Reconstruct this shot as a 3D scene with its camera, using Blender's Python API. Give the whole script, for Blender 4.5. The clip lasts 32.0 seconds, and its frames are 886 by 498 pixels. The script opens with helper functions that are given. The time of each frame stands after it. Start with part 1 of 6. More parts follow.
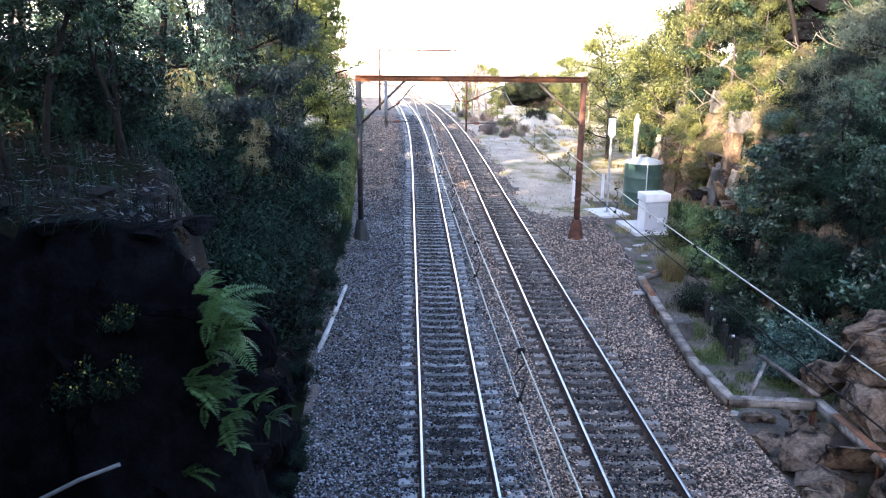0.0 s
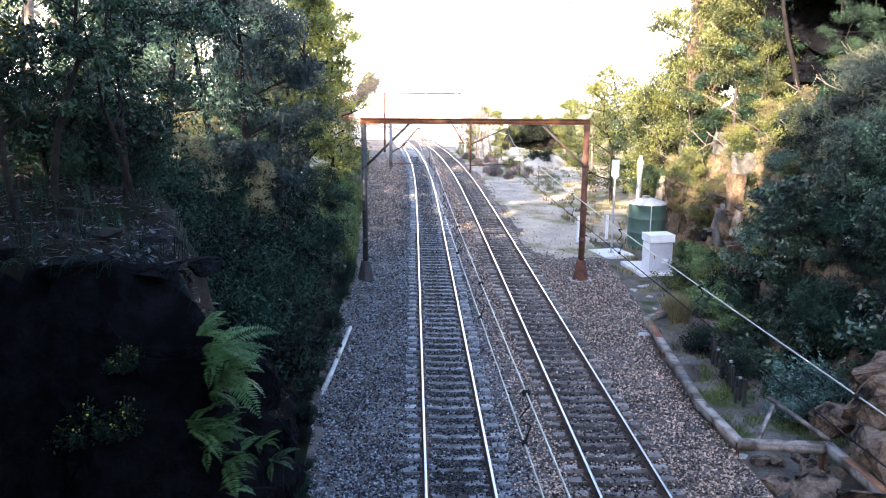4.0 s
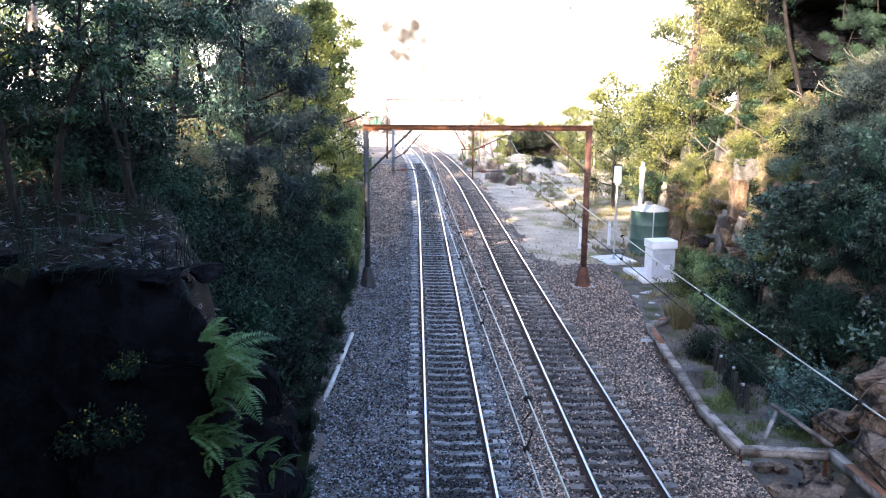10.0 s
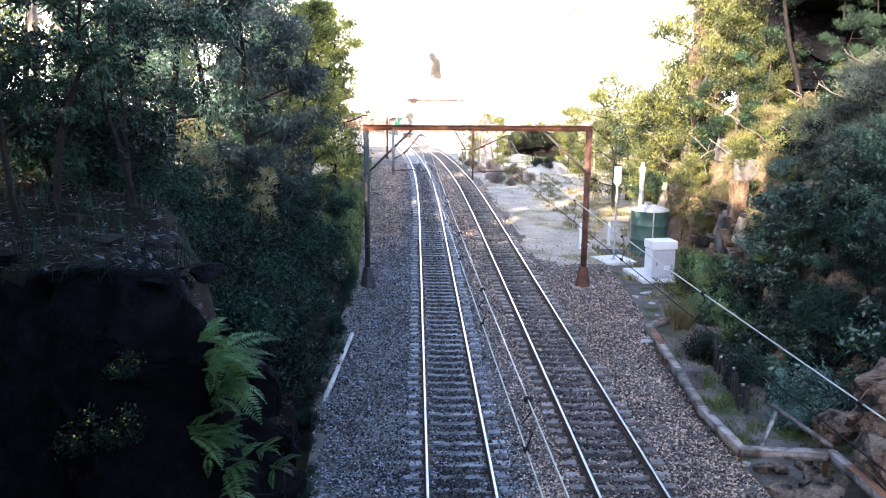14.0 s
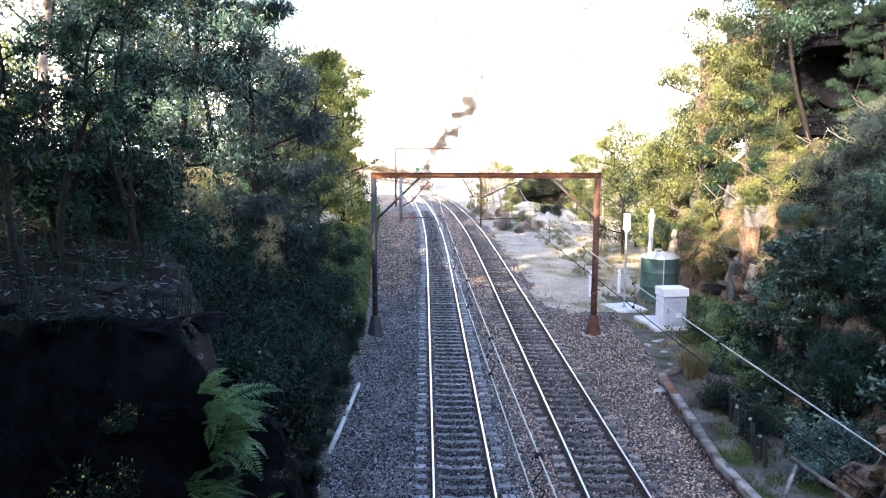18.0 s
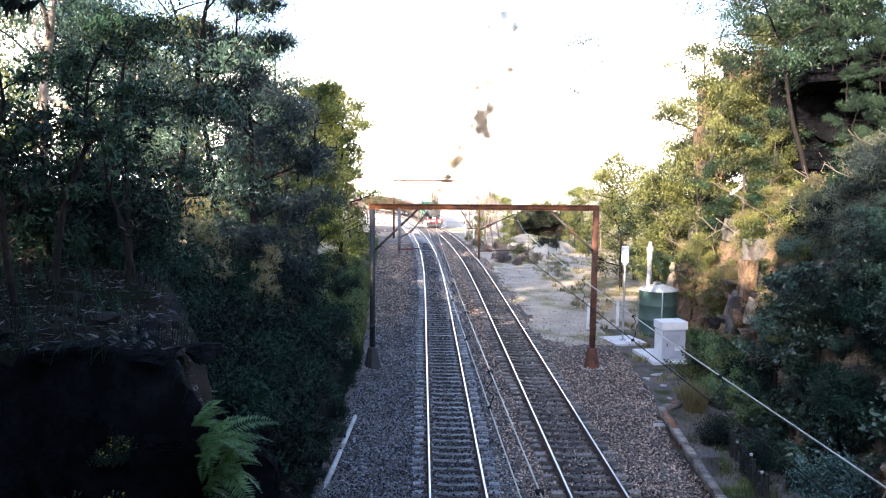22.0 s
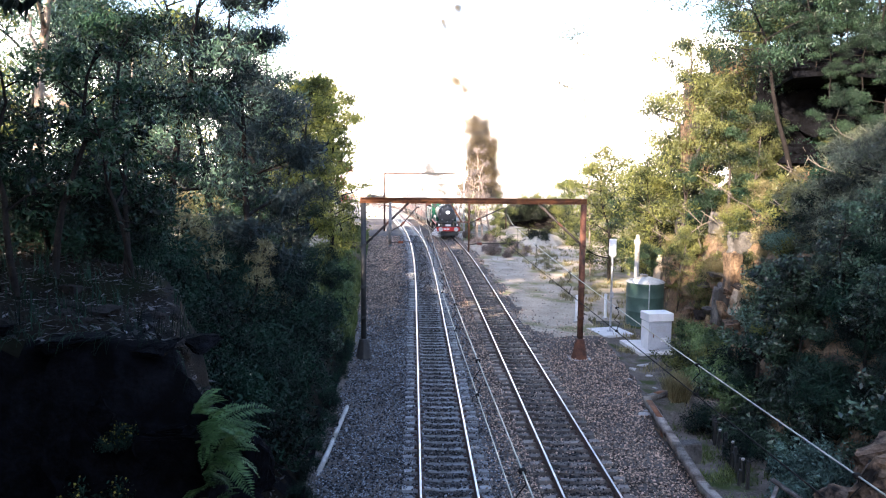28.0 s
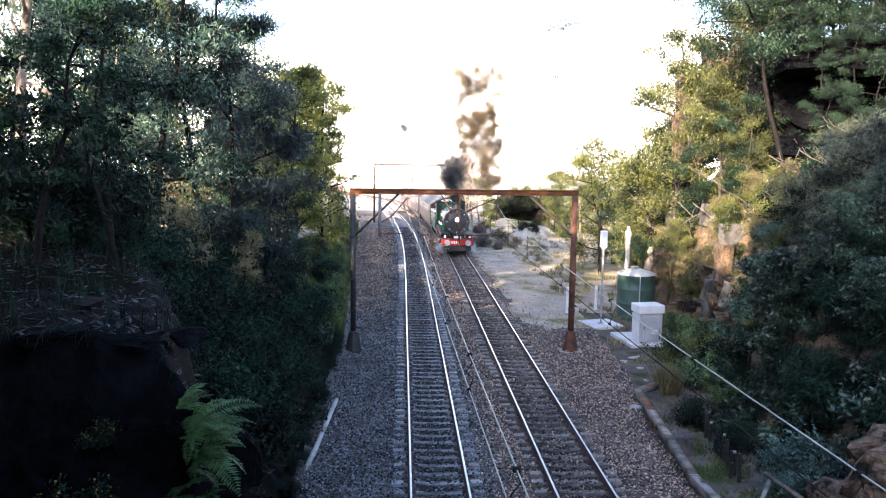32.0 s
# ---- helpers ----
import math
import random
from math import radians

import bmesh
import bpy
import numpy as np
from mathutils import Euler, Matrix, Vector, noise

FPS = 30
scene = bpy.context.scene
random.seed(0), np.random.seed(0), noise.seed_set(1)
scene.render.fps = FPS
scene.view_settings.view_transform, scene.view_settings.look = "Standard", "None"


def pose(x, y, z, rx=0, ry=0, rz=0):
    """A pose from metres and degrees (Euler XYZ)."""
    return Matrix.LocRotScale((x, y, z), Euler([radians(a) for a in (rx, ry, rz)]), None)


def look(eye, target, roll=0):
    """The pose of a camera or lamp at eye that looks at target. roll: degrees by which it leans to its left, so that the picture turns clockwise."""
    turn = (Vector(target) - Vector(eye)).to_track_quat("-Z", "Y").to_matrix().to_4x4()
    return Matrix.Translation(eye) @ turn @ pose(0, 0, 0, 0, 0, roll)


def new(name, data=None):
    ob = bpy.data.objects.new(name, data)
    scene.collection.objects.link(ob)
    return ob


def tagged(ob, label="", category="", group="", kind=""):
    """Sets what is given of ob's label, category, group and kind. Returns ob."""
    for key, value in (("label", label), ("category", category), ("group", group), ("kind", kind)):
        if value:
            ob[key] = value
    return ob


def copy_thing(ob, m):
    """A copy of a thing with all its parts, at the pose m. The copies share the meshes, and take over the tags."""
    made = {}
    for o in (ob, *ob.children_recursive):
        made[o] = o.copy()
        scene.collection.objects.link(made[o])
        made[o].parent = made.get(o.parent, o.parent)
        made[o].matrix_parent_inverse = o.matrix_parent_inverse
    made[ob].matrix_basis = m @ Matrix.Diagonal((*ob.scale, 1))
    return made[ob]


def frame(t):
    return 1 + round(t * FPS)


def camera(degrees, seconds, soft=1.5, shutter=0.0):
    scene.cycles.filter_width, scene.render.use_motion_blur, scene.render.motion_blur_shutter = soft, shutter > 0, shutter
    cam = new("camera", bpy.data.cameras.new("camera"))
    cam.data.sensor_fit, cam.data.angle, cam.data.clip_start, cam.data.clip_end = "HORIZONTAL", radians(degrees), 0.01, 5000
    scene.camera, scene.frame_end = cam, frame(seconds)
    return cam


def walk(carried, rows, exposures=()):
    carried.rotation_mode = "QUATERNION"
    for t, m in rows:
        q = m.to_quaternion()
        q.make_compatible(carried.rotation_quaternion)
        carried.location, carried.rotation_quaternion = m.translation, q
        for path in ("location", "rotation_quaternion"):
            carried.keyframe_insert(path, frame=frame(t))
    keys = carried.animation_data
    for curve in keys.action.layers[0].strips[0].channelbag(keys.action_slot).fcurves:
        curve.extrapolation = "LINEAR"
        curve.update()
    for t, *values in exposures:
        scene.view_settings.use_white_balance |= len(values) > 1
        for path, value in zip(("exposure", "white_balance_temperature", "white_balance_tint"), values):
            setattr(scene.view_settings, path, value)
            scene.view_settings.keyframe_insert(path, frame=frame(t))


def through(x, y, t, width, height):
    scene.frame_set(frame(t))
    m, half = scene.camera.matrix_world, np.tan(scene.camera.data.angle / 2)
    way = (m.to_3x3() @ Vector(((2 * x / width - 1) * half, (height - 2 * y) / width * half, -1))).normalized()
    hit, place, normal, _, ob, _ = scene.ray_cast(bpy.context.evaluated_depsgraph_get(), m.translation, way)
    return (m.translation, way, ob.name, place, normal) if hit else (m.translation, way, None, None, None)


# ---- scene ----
cam = camera(58.5, 32.0, soft=1.15)

# seconds, eye x y z, yaw to the left, pitch up, roll
PATH = [
    (0, -1.03, 0.00, 8.71, -2.58, -15.07, 0.57),
    (0.5, -1.03, -0.00, 8.71, -2.52, -15.07, 0.56),
    (1, -1.04, -0.00, 8.72, -2.53, -15.09, 0.56),
    (1.5, -1.03, 0.00, 8.71, -2.46, -15.06, 0.54),
    (2, -1.03, -0.02, 8.72, -2.39, -14.84, 0.54),
    (2.5, -1.03, -0.01, 8.73, -2.36, -14.28, 0.48),
    (3, -1.03, -0.02, 8.73, -2.27, -13.43, 0.46),
    (3.5, -1.03, -0.02, 8.72, -2.24, -12.64, 0.44),
    (5.5, -1.03, -0.01, 8.72, -2.06, -11.67, 0.36),
    (6, -1.02, -0.00, 8.71, -2.02, -11.67, 0.35),
    (8, -1.02, -0.01, 8.72, -2.02, -11.69, 0.38),
    (10, -1.02, -0.02, 8.71, -2.03, -11.64, 0.38),
    (12, -1.02, 0.00, 8.71, -2.04, -11.65, 0.44),
    (14.5, -1.02, -0.01, 8.71, -2.03, -11.62, 0.42),
    (16.5, -1.01, 0.08, 8.70, -1.82, -11.55, 0.39),
    (17, -0.99, 0.16, 8.68, -1.61, -11.46, 0.32),
    (17.5, -0.99, 0.24, 8.67, -1.46, -10.70, 0.19),
    (18, -0.98, 0.29, 8.65, -1.37, -8.17, 0.14),
    (18.5, -1.01, 0.33, 8.66, -1.42, -5.60, 0.31),
    (19, -1.01, 0.34, 8.66, -1.43, -5.30, 0.30),
    (19.5, -1.01, 0.34, 8.65, -1.47, -5.41, 0.30),
    (20, -1.00, 0.35, 8.67, -1.49, -5.55, 0.33),
    (20.5, -1.01, 0.36, 8.64, -1.51, -5.61, 0.40),
    (21, -1.00, 0.38, 8.64, -1.53, -5.70, 0.42),
    (21.5, -1.02, 0.39, 8.66, -1.55, -5.84, 0.51),
    (22, -1.00, 0.38, 8.63, -1.53, -5.87, 0.49),
    (22.5, -1.01, 0.38, 8.63, -1.55, -5.93, 0.51),
    (23, -1.01, 0.22, 8.66, -1.74, -6.08, 0.52),
    (23.5, -1.02, 0.11, 8.68, -1.91, -6.18, 0.54),
    (24, -1.02, 0.02, 8.70, -2.06, -6.28, 0.54),
    (24.5, -1.01, -0.04, 8.70, -2.13, -6.31, 0.46),
    (25, -1.02, -0.08, 8.74, -2.21, -6.41, 0.51),
    (25.5, -1.02, -0.09, 8.71, -2.22, -6.38, 0.53),
    (27.5, -1.00, -0.13, 8.72, -2.22, -6.42, 0.50),
    (28, -1.00, -0.14, 8.72, -2.22, -6.42, 0.52),
    (28.5, -1.02, -0.13, 8.73, -2.26, -6.45, 0.56),
    (29, -1.02, -0.06, 8.72, -2.24, -6.51, 0.58),
    (29.5, -1.02, -0.05, 8.72, -2.28, -6.72, 0.61),
    (30, -1.02, 0.01, 8.71, -2.38, -6.91, 0.61),
    (30.5, -1.02, 0.05, 8.70, -2.51, -7.08, 0.62),
    (31, -1.01, 0.08, 8.69, -2.64, -7.14, 0.68),
    (31.5, -1.02, 0.08, 8.69, -2.81, -7.07, 0.70),
    (32, -1.01, 0.15, 8.68, -2.97, -7.01, 0.68),
]


def aim(x, y, z, yaw, pitch, roll):
    a, b = radians(yaw), radians(pitch)
    ahead = Vector((-math.sin(a) * math.cos(b), math.cos(a) * math.cos(b), math.sin(b)))
    return look((x, y, z), Vector((x, y, z)) + ahead, roll)


walk(cam, [(t, aim(*row)) for t, *row in PATH], exposures=[(0.0, 2.8, 6150, 20), (17.0, 2.8, 6150, 20), (19.0, 2.62, 6150, 20), (20.2, 2.4, 6150, 20), (22.5, 2.3, 6150, 20), (32.0, 2.22, 6150, 20)])

# ---- light ----
SUN = Vector((-0.52, -0.80, 0.335)).normalized()
world = bpy.data.worlds.new("sky")
scene.world = world
world.use_nodes = True
wn = world.node_tree
sky = wn.nodes.new("ShaderNodeTexSky")
sky.sky_type, sky.sun_disc = "NISHITA", False
sky.sun_elevation = math.asin(SUN.z)
sky.sun_rotation = math.atan2(SUN.x, SUN.y)
sky.air_density, sky.dust_density, sky.ozone_density = 1.0, 1.2, 1.0
wn.nodes["Background"].inputs["Strength"].default_value = 0.15
wn.links.new(sky.outputs["Color"], wn.nodes["Background"].inputs["Color"])
sun = new("sun", bpy.data.lights.new("sun", "SUN"))
sun.data.energy, sun.data.angle, sun.data.color = 4.6, radians(0.6), (1.0, 0.84, 0.6)
sun.matrix_world = look(SUN * 100, (0, 0, 0))

rng = np.random.default_rng(7)


# ---- materials ----
def surf(name, dark, light, scale=3.0, fine=40.0, rough=0.8, bump=0.4, metal=0.0, vary=0.0, stain=None, gloss=0.5, island=0.0, coords="Object", span=(0.22, 0.72)):
    """Two scales of noise between two colours, a stain colour in patches, bump, and tone by thing or by island."""
    m = bpy.data.materials.new(name)
    m.use_nodes = True
    n, l = m.node_tree.nodes, m.node_tree.links
    b = n["Principled BSDF"]
    tc = n.new("ShaderNodeTexCoord")
    vec = n.new("ShaderNodeNewGeometry").outputs["Position"] if coords == "World" else tc.outputs[coords]
    big, small = n.new("ShaderNodeTexNoise"), n.new("ShaderNodeTexNoise")
    for t, s, d in ((big, scale, 6.0), (small, fine, 8.0)):
        t.inputs["Scale"].default_value, t.inputs["Detail"].default_value = s, d
        t.inputs["Roughness"].default_value = 0.62
        l.new(vec, t.inputs["Vector"])
    mix = n.new("ShaderNodeMath")
    mix.operation = "MULTIPLY_ADD"
    l.new(small.outputs["Fac"], mix.inputs[0])
    mix.inputs[1].default_value = 0.7
    half = n.new("ShaderNodeMath")
    half.operation = "MULTIPLY_ADD"
    half.inputs[1].default_value, half.inputs[2].default_value = 0.9, -0.32
    l.new(big.outputs["Fac"], half.inputs[0])
    l.new(half.outputs[0], mix.inputs[2])
    fac = mix.outputs[0]
    if vary or island:
        add = n.new("ShaderNodeMath")
        add.operation = "MULTIPLY_ADD"
        if island:
            src, amount = n.new("ShaderNodeNewGeometry").outputs["Random Per Island"], island
        else:
            src, amount = n.new("ShaderNodeObjectInfo").outputs["Random"], vary
        l.new(src, add.inputs[0])
        add.inputs[1].default_value = amount
        sub = n.new("ShaderNodeMath")
        sub.operation = "SUBTRACT"
        sub.inputs[1].default_value = amount / 2
        l.new(fac, sub.inputs[0])
        l.new(sub.outputs[0], add.inputs[2])
        fac = add.outputs[0]
    ramp = n.new("ShaderNodeValToRGB")
    ramp.color_ramp.elements[0].position, ramp.color_ramp.elements[1].position = span
    ramp.color_ramp.elements[0].color, ramp.color_ramp.elements[1].color = (*dark, 1), (*light, 1)
    l.new(fac, ramp.inputs[0])
    col = ramp.outputs[0]
    if stain:
        st = n.new("ShaderNodeTexNoise")
        st.inputs["Scale"].default_value, st.inputs["Detail"].default_value = scale * 0.7, 9.0
        off = n.new("ShaderNodeVectorMath")
        off.inputs[1].default_value = (7.3, 2.1, 4.4)
        l.new(vec, off.inputs[0])
        l.new(off.outputs[0], st.inputs["Vector"])
        sr = n.new("ShaderNodeValToRGB")
        sr.color_ramp.elements[0].position, sr.color_ramp.elements[1].position = 0.52, 0.64
        l.new(st.outputs["Fac"], sr.inputs[0])
        mc = n.new("ShaderNodeMix")
        mc.data_type = "RGBA"
        l.new(sr.outputs[0], mc.inputs["Factor"])
        l.new(col, mc.inputs["A"])
        mc.inputs["B"].default_value = (*stain, 1)
        col = mc.outputs["Result"]
    l.new(col, b.inputs["Base Color"])
    b.inputs["Roughness"].default_value, b.inputs["Metallic"].default_value = rough, metal
    b.inputs["Specular IOR Level"].default_value = gloss
    if bump:
        bp = n.new("ShaderNodeBump")
        bp.inputs["Strength"].default_value, bp.inputs["Distance"].default_value = bump, 0.03
        l.new(mix.outputs[0], bp.inputs["Height"])
        l.new(bp.outputs[0], b.inputs["Normal"])
    return m


def leafmat(name, dark, light, through=0.35, rough=0.4, gloss=0.5):
    """Leaves: tone by leaf and by clump, part of the light passing through."""
    m = bpy.data.materials.new(name)
    m.use_nodes = True
    n, l = m.node_tree.nodes, m.node_tree.links
    b = n["Principled BSDF"]
    geo = n.new("ShaderNodeNewGeometry")
    noi = n.new("ShaderNodeTexNoise")
    noi.inputs["Scale"].default_value, noi.inputs["Detail"].default_value = 0.7, 3.0
    l.new(geo.outputs["Position"], noi.inputs["Vector"])
    add = n.new("ShaderNodeMath")
    add.operation = "MULTIPLY_ADD"
    l.new(geo.outputs["Random Per Island"], add.inputs[0])
    add.inputs[1].default_value = 0.6
    sub = n.new("ShaderNodeMath")
    sub.operation = "MULTIPLY_ADD"
    sub.inputs[1].default_value, sub.inputs[2].default_value = 3.2, -1.45
    l.new(noi.outputs["Fac"], sub.inputs[0])
    l.new(sub.outputs[0], add.inputs[2])
    ramp = n.new("ShaderNodeValToRGB")
    ramp.color_ramp.elements[0].color, ramp.color_ramp.elements[1].color = (*dark, 1), (*light, 1)
    ramp.color_ramp.elements[1].position = 0.95
    l.new(add.outputs[0], ramp.inputs[0])
    l.new(ramp.outputs[0], b.inputs["Base Color"])
    b.inputs["Roughness"].default_value = rough
    b.inputs["Specular IOR Level"].default_value = gloss
    tr = n.new("ShaderNodeBsdfTranslucent")
    l.new(ramp.outputs[0], tr.inputs["Color"])
    ms = n.new("ShaderNodeMixShader")
    ms.inputs[0].default_value = through
    l.new(b.outputs[0], ms.inputs[1])
    l.new(tr.outputs[0], ms.inputs[2])
    l.new(ms.outputs[0], n["Material Output"].inputs["Surface"])
    return m


def smokemat(name, dark, light):
    """Fine soot: tone by flake and by billow, part of the light passing through."""
    return leafmat(name, dark, light, 0.4, 1.0)


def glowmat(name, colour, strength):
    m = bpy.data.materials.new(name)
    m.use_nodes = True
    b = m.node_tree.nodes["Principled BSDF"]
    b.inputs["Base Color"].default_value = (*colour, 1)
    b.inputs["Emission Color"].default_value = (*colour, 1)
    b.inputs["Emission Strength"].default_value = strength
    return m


M = dict(
    soil=surf("bush_soil", (0.004, 0.0035, 0.003), (0.03, 0.025, 0.02), 0.5, 9, 0.95, 0.8, stain=(0.01, 0.013, 0.007), coords="World", gloss=0.02),
    ballast=surf("ballast_bed", (0.03, 0.028, 0.027), (0.2, 0.17, 0.15), 0.35, 11, 0.95, 1.0, coords="World", gloss=0.15),
    stone=surf("ballast_stone", (0.012, 0.014, 0.018), (0.4, 0.425, 0.47), 1.2, 30, 0.8, 0.2, island=1.15, coords="World", gloss=0.4, span=(0.34, 1.05)),
    # pale sand; on the far ground the same tone paints glare
    pale=surf("pale_sand_and_glare", (0.35, 0.31, 0.24), (0.6, 0.55, 0.46), 0.2, 4, 0.95, 0.3, coords="World", gloss=0.1),
    earth=surf("mossy_earth", (0.04, 0.035, 0.03), (0.22, 0.19, 0.16), 1.1, 14, 0.95, 0.8, stain=(0.05, 0.065, 0.022), coords="World", gloss=0.05),
    dry=surf("sun_bleached_ground", (0.24, 0.2, 0.155), (0.55, 0.465, 0.37), 0.5, 8, 0.95, 0.5, stain=(0.2, 0.195, 0.1), coords="World", gloss=0.1),
    rock=surf("sandstone", (0.018, 0.014, 0.011), (0.32, 0.215, 0.135), 1.3, 9, 0.92, 1.0, stain=(0.06, 0.052, 0.046), coords="World", gloss=0.1),
    palerock=surf("pale_cream_sandstone", (0.2, 0.16, 0.12), (0.5, 0.42, 0.33), 1.8, 12, 0.92, 0.8, stain=(0.16, 0.11, 0.07), coords="World", gloss=0.1),
    greyrock=surf("grey_lichened_sandstone", (0.035, 0.033, 0.031), (0.2, 0.185, 0.17), 1.6, 12, 0.92, 1.0, stain=(0.06, 0.055, 0.05), coords="World", gloss=0.1),
    # dark tone puts the shade of recess and ledge into the stone's colour
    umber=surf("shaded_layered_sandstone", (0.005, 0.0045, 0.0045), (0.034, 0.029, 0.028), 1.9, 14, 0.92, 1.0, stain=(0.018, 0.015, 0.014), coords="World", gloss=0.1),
    boulder=surf("weathered_boulder", (0.012, 0.009, 0.007), (0.28, 0.2, 0.145), 2.6, 12, 0.92, 1.0, stain=(0.016, 0.014, 0.013), coords="World", gloss=0.1),
    # near-black tone holds the cutting wall's shade, beyond the rock's own colour
    darkrock=surf("shade_dark_rock", (0.0015, 0.0015, 0.002), (0.013, 0.0135, 0.017), 2.6, 14, 0.8, 1.0, stain=(0.0018, 0.0018, 0.0022), coords="World", gloss=0.04, span=(0.3, 0.95)),
    litter=surf("leaf_litter", (0.004, 0.004, 0.004), (0.16, 0.157, 0.168), 2.5, 22, 0.6, 0.6, island=1.1, coords="World", gloss=0.4, span=(0.4, 1.0)),
    sleeper=surf("weathered_sleeper", (0.1, 0.085, 0.075), (0.31, 0.27, 0.24), 2.5, 34, 0.85, 0.5, vary=0.4, gloss=0.2, stain=(0.1, 0.085, 0.075)),
    stone_brown=surf("rusty_ballast_stone", (0.05, 0.034, 0.026), (0.85, 0.6, 0.45), 1.2, 30, 0.85, 0.2, island=1.1, coords="World", gloss=0.3, span=(0.18, 0.98)),
    stone_oily=surf("oily_ballast_stone", (0.008, 0.008, 0.009), (0.075, 0.073, 0.075), 1.2, 30, 0.75, 0.2, island=1.0, coords="World", gloss=0.2),
    timber=surf("grey_timber", (0.07, 0.058, 0.05), (0.42, 0.365, 0.32), 2.5, 34, 0.9, 0.5, vary=0.35, gloss=0.15, stain=(0.1, 0.08, 0.065)),
    sleeperpale=surf("pale_dished_sleeper", (0.16, 0.16, 0.16), (0.42, 0.42, 0.42), 2.5, 34, 0.8, 0.4, vary=0.35, gloss=0.25, stain=(0.13, 0.125, 0.12)),
    rail_top=surf("polished_rail", (0.42, 0.395, 0.385), (0.64, 0.61, 0.6), 4, 60, 0.3, 0.03, metal=1.0),
    rail_side=surf("rusty_rail", (0.022, 0.012, 0.01), (0.1, 0.05, 0.035), 4, 50, 0.85, 0.3),
    rust=surf("rusted_steel", (0.07, 0.025, 0.013), (0.34, 0.13, 0.05), 2.2, 26, 0.8, 0.35, stain=(0.12, 0.05, 0.03)),
    rustdark=surf("dark_rusted_steel", (0.035, 0.016, 0.011), (0.2, 0.075, 0.04), 2.2, 26, 0.8, 0.35, stain=(0.05, 0.025, 0.018)),
    darksteel=surf("dark_painted_steel", (0.02, 0.018, 0.018), (0.075, 0.06, 0.055), 2.2, 26, 0.7, 0.3, stain=(0.12, 0.045, 0.022)),
    greysteel=surf("dull_grey_steel", (0.09, 0.095, 0.105), (0.24, 0.25, 0.27), 3, 40, 0.7, 0.15, stain=(0.1, 0.07, 0.055)),
    galv=surf("galvanised_steel", (0.3, 0.31, 0.33), (0.62, 0.63, 0.65), 3, 40, 0.5, 0.12, metal=0.6),
    wire=surf("copper_wire", (0.34, 0.33, 0.27), (0.58, 0.56, 0.46), 6, 60, 0.45, 0.1, metal=0.5),
    wiredark=surf("dark_wire", (0.01, 0.01, 0.01), (0.035, 0.03, 0.028), 6, 60, 0.9, 0.1, gloss=0.05),
    concrete=surf("concrete", (0.3, 0.29, 0.27), (0.62, 0.6, 0.57), 1.6, 30, 0.9, 0.3, stain=(0.25, 0.23, 0.2), gloss=0.2),
    newconcrete=surf("pale_new_concrete", (0.52, 0.51, 0.49), (0.78, 0.77, 0.75), 1.6, 30, 0.85, 0.2, gloss=0.2),
    white=surf("white_paint", (0.66, 0.67, 0.69), (0.84, 0.85, 0.86), 2, 30, 0.5, 0.06),
    grey=surf("pale_grey_paint", (0.36, 0.39, 0.43), (0.55, 0.58, 0.62), 2, 30, 0.55, 0.08),
    tank=surf("green_tank", (0.028, 0.06, 0.05), (0.075, 0.14, 0.115), 1.3, 24, 0.5, 0.12),
    lid=surf("dusty_lid", (0.32, 0.33, 0.31), (0.6, 0.6, 0.56), 2.4, 20, 0.7, 0.15, stain=(0.24, 0.21, 0.17)),
    bark=surf("dark_bark", (0.006, 0.005, 0.005), (0.028, 0.024, 0.022), 4, 28, 0.95, 0.9, gloss=0.1),
    palebark=surf("pale_gum_bark", (0.22, 0.16, 0.12), (0.62, 0.5, 0.4), 1.6, 14, 0.8, 0.3, stain=(0.14, 0.09, 0.065)),
    pinkbark=surf("pinkish_gum_bark", (0.025, 0.02, 0.019), (0.1, 0.076, 0.068), 1.6, 14, 0.85, 0.4, stain=(0.05, 0.04, 0.036)),
    twig=surf("dry_wood", (0.08, 0.065, 0.052), (0.27, 0.22, 0.18), 4, 28, 0.9, 0.4),
    gum=leafmat("gum_leaves", (0.004, 0.018, 0.016), (0.15, 0.25, 0.165), 0.25, 0.33),
    # she, understorey and shrub are toned near black to hold the bank's shade
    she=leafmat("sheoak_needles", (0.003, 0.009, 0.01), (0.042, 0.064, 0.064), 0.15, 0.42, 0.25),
    wispy=leafmat("grey_wispy_needles", (0.008, 0.016, 0.012), (0.2, 0.22, 0.14), 0.2, 0.5),
    # darker copy of gum, with the slope's shade in its colour
    gumdark=leafmat("shade_toned_gum_leaves", (0.003, 0.011, 0.007), (0.04, 0.078, 0.04), 0.2, 0.45, 0.35),
    # bright yellow-green puts sun into the leaf colour of the edge trees
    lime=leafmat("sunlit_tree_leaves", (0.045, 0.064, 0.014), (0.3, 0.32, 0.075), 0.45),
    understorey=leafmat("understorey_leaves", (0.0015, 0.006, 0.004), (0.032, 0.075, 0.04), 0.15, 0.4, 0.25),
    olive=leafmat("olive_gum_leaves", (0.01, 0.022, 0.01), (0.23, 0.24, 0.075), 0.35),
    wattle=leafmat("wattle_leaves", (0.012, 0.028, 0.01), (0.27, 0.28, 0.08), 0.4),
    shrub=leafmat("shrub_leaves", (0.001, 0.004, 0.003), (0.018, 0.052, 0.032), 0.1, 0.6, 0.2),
    blue=leafmat("bluegreen_leaves", (0.018, 0.05, 0.042), (0.2, 0.34, 0.28), 0.15, 0.45),
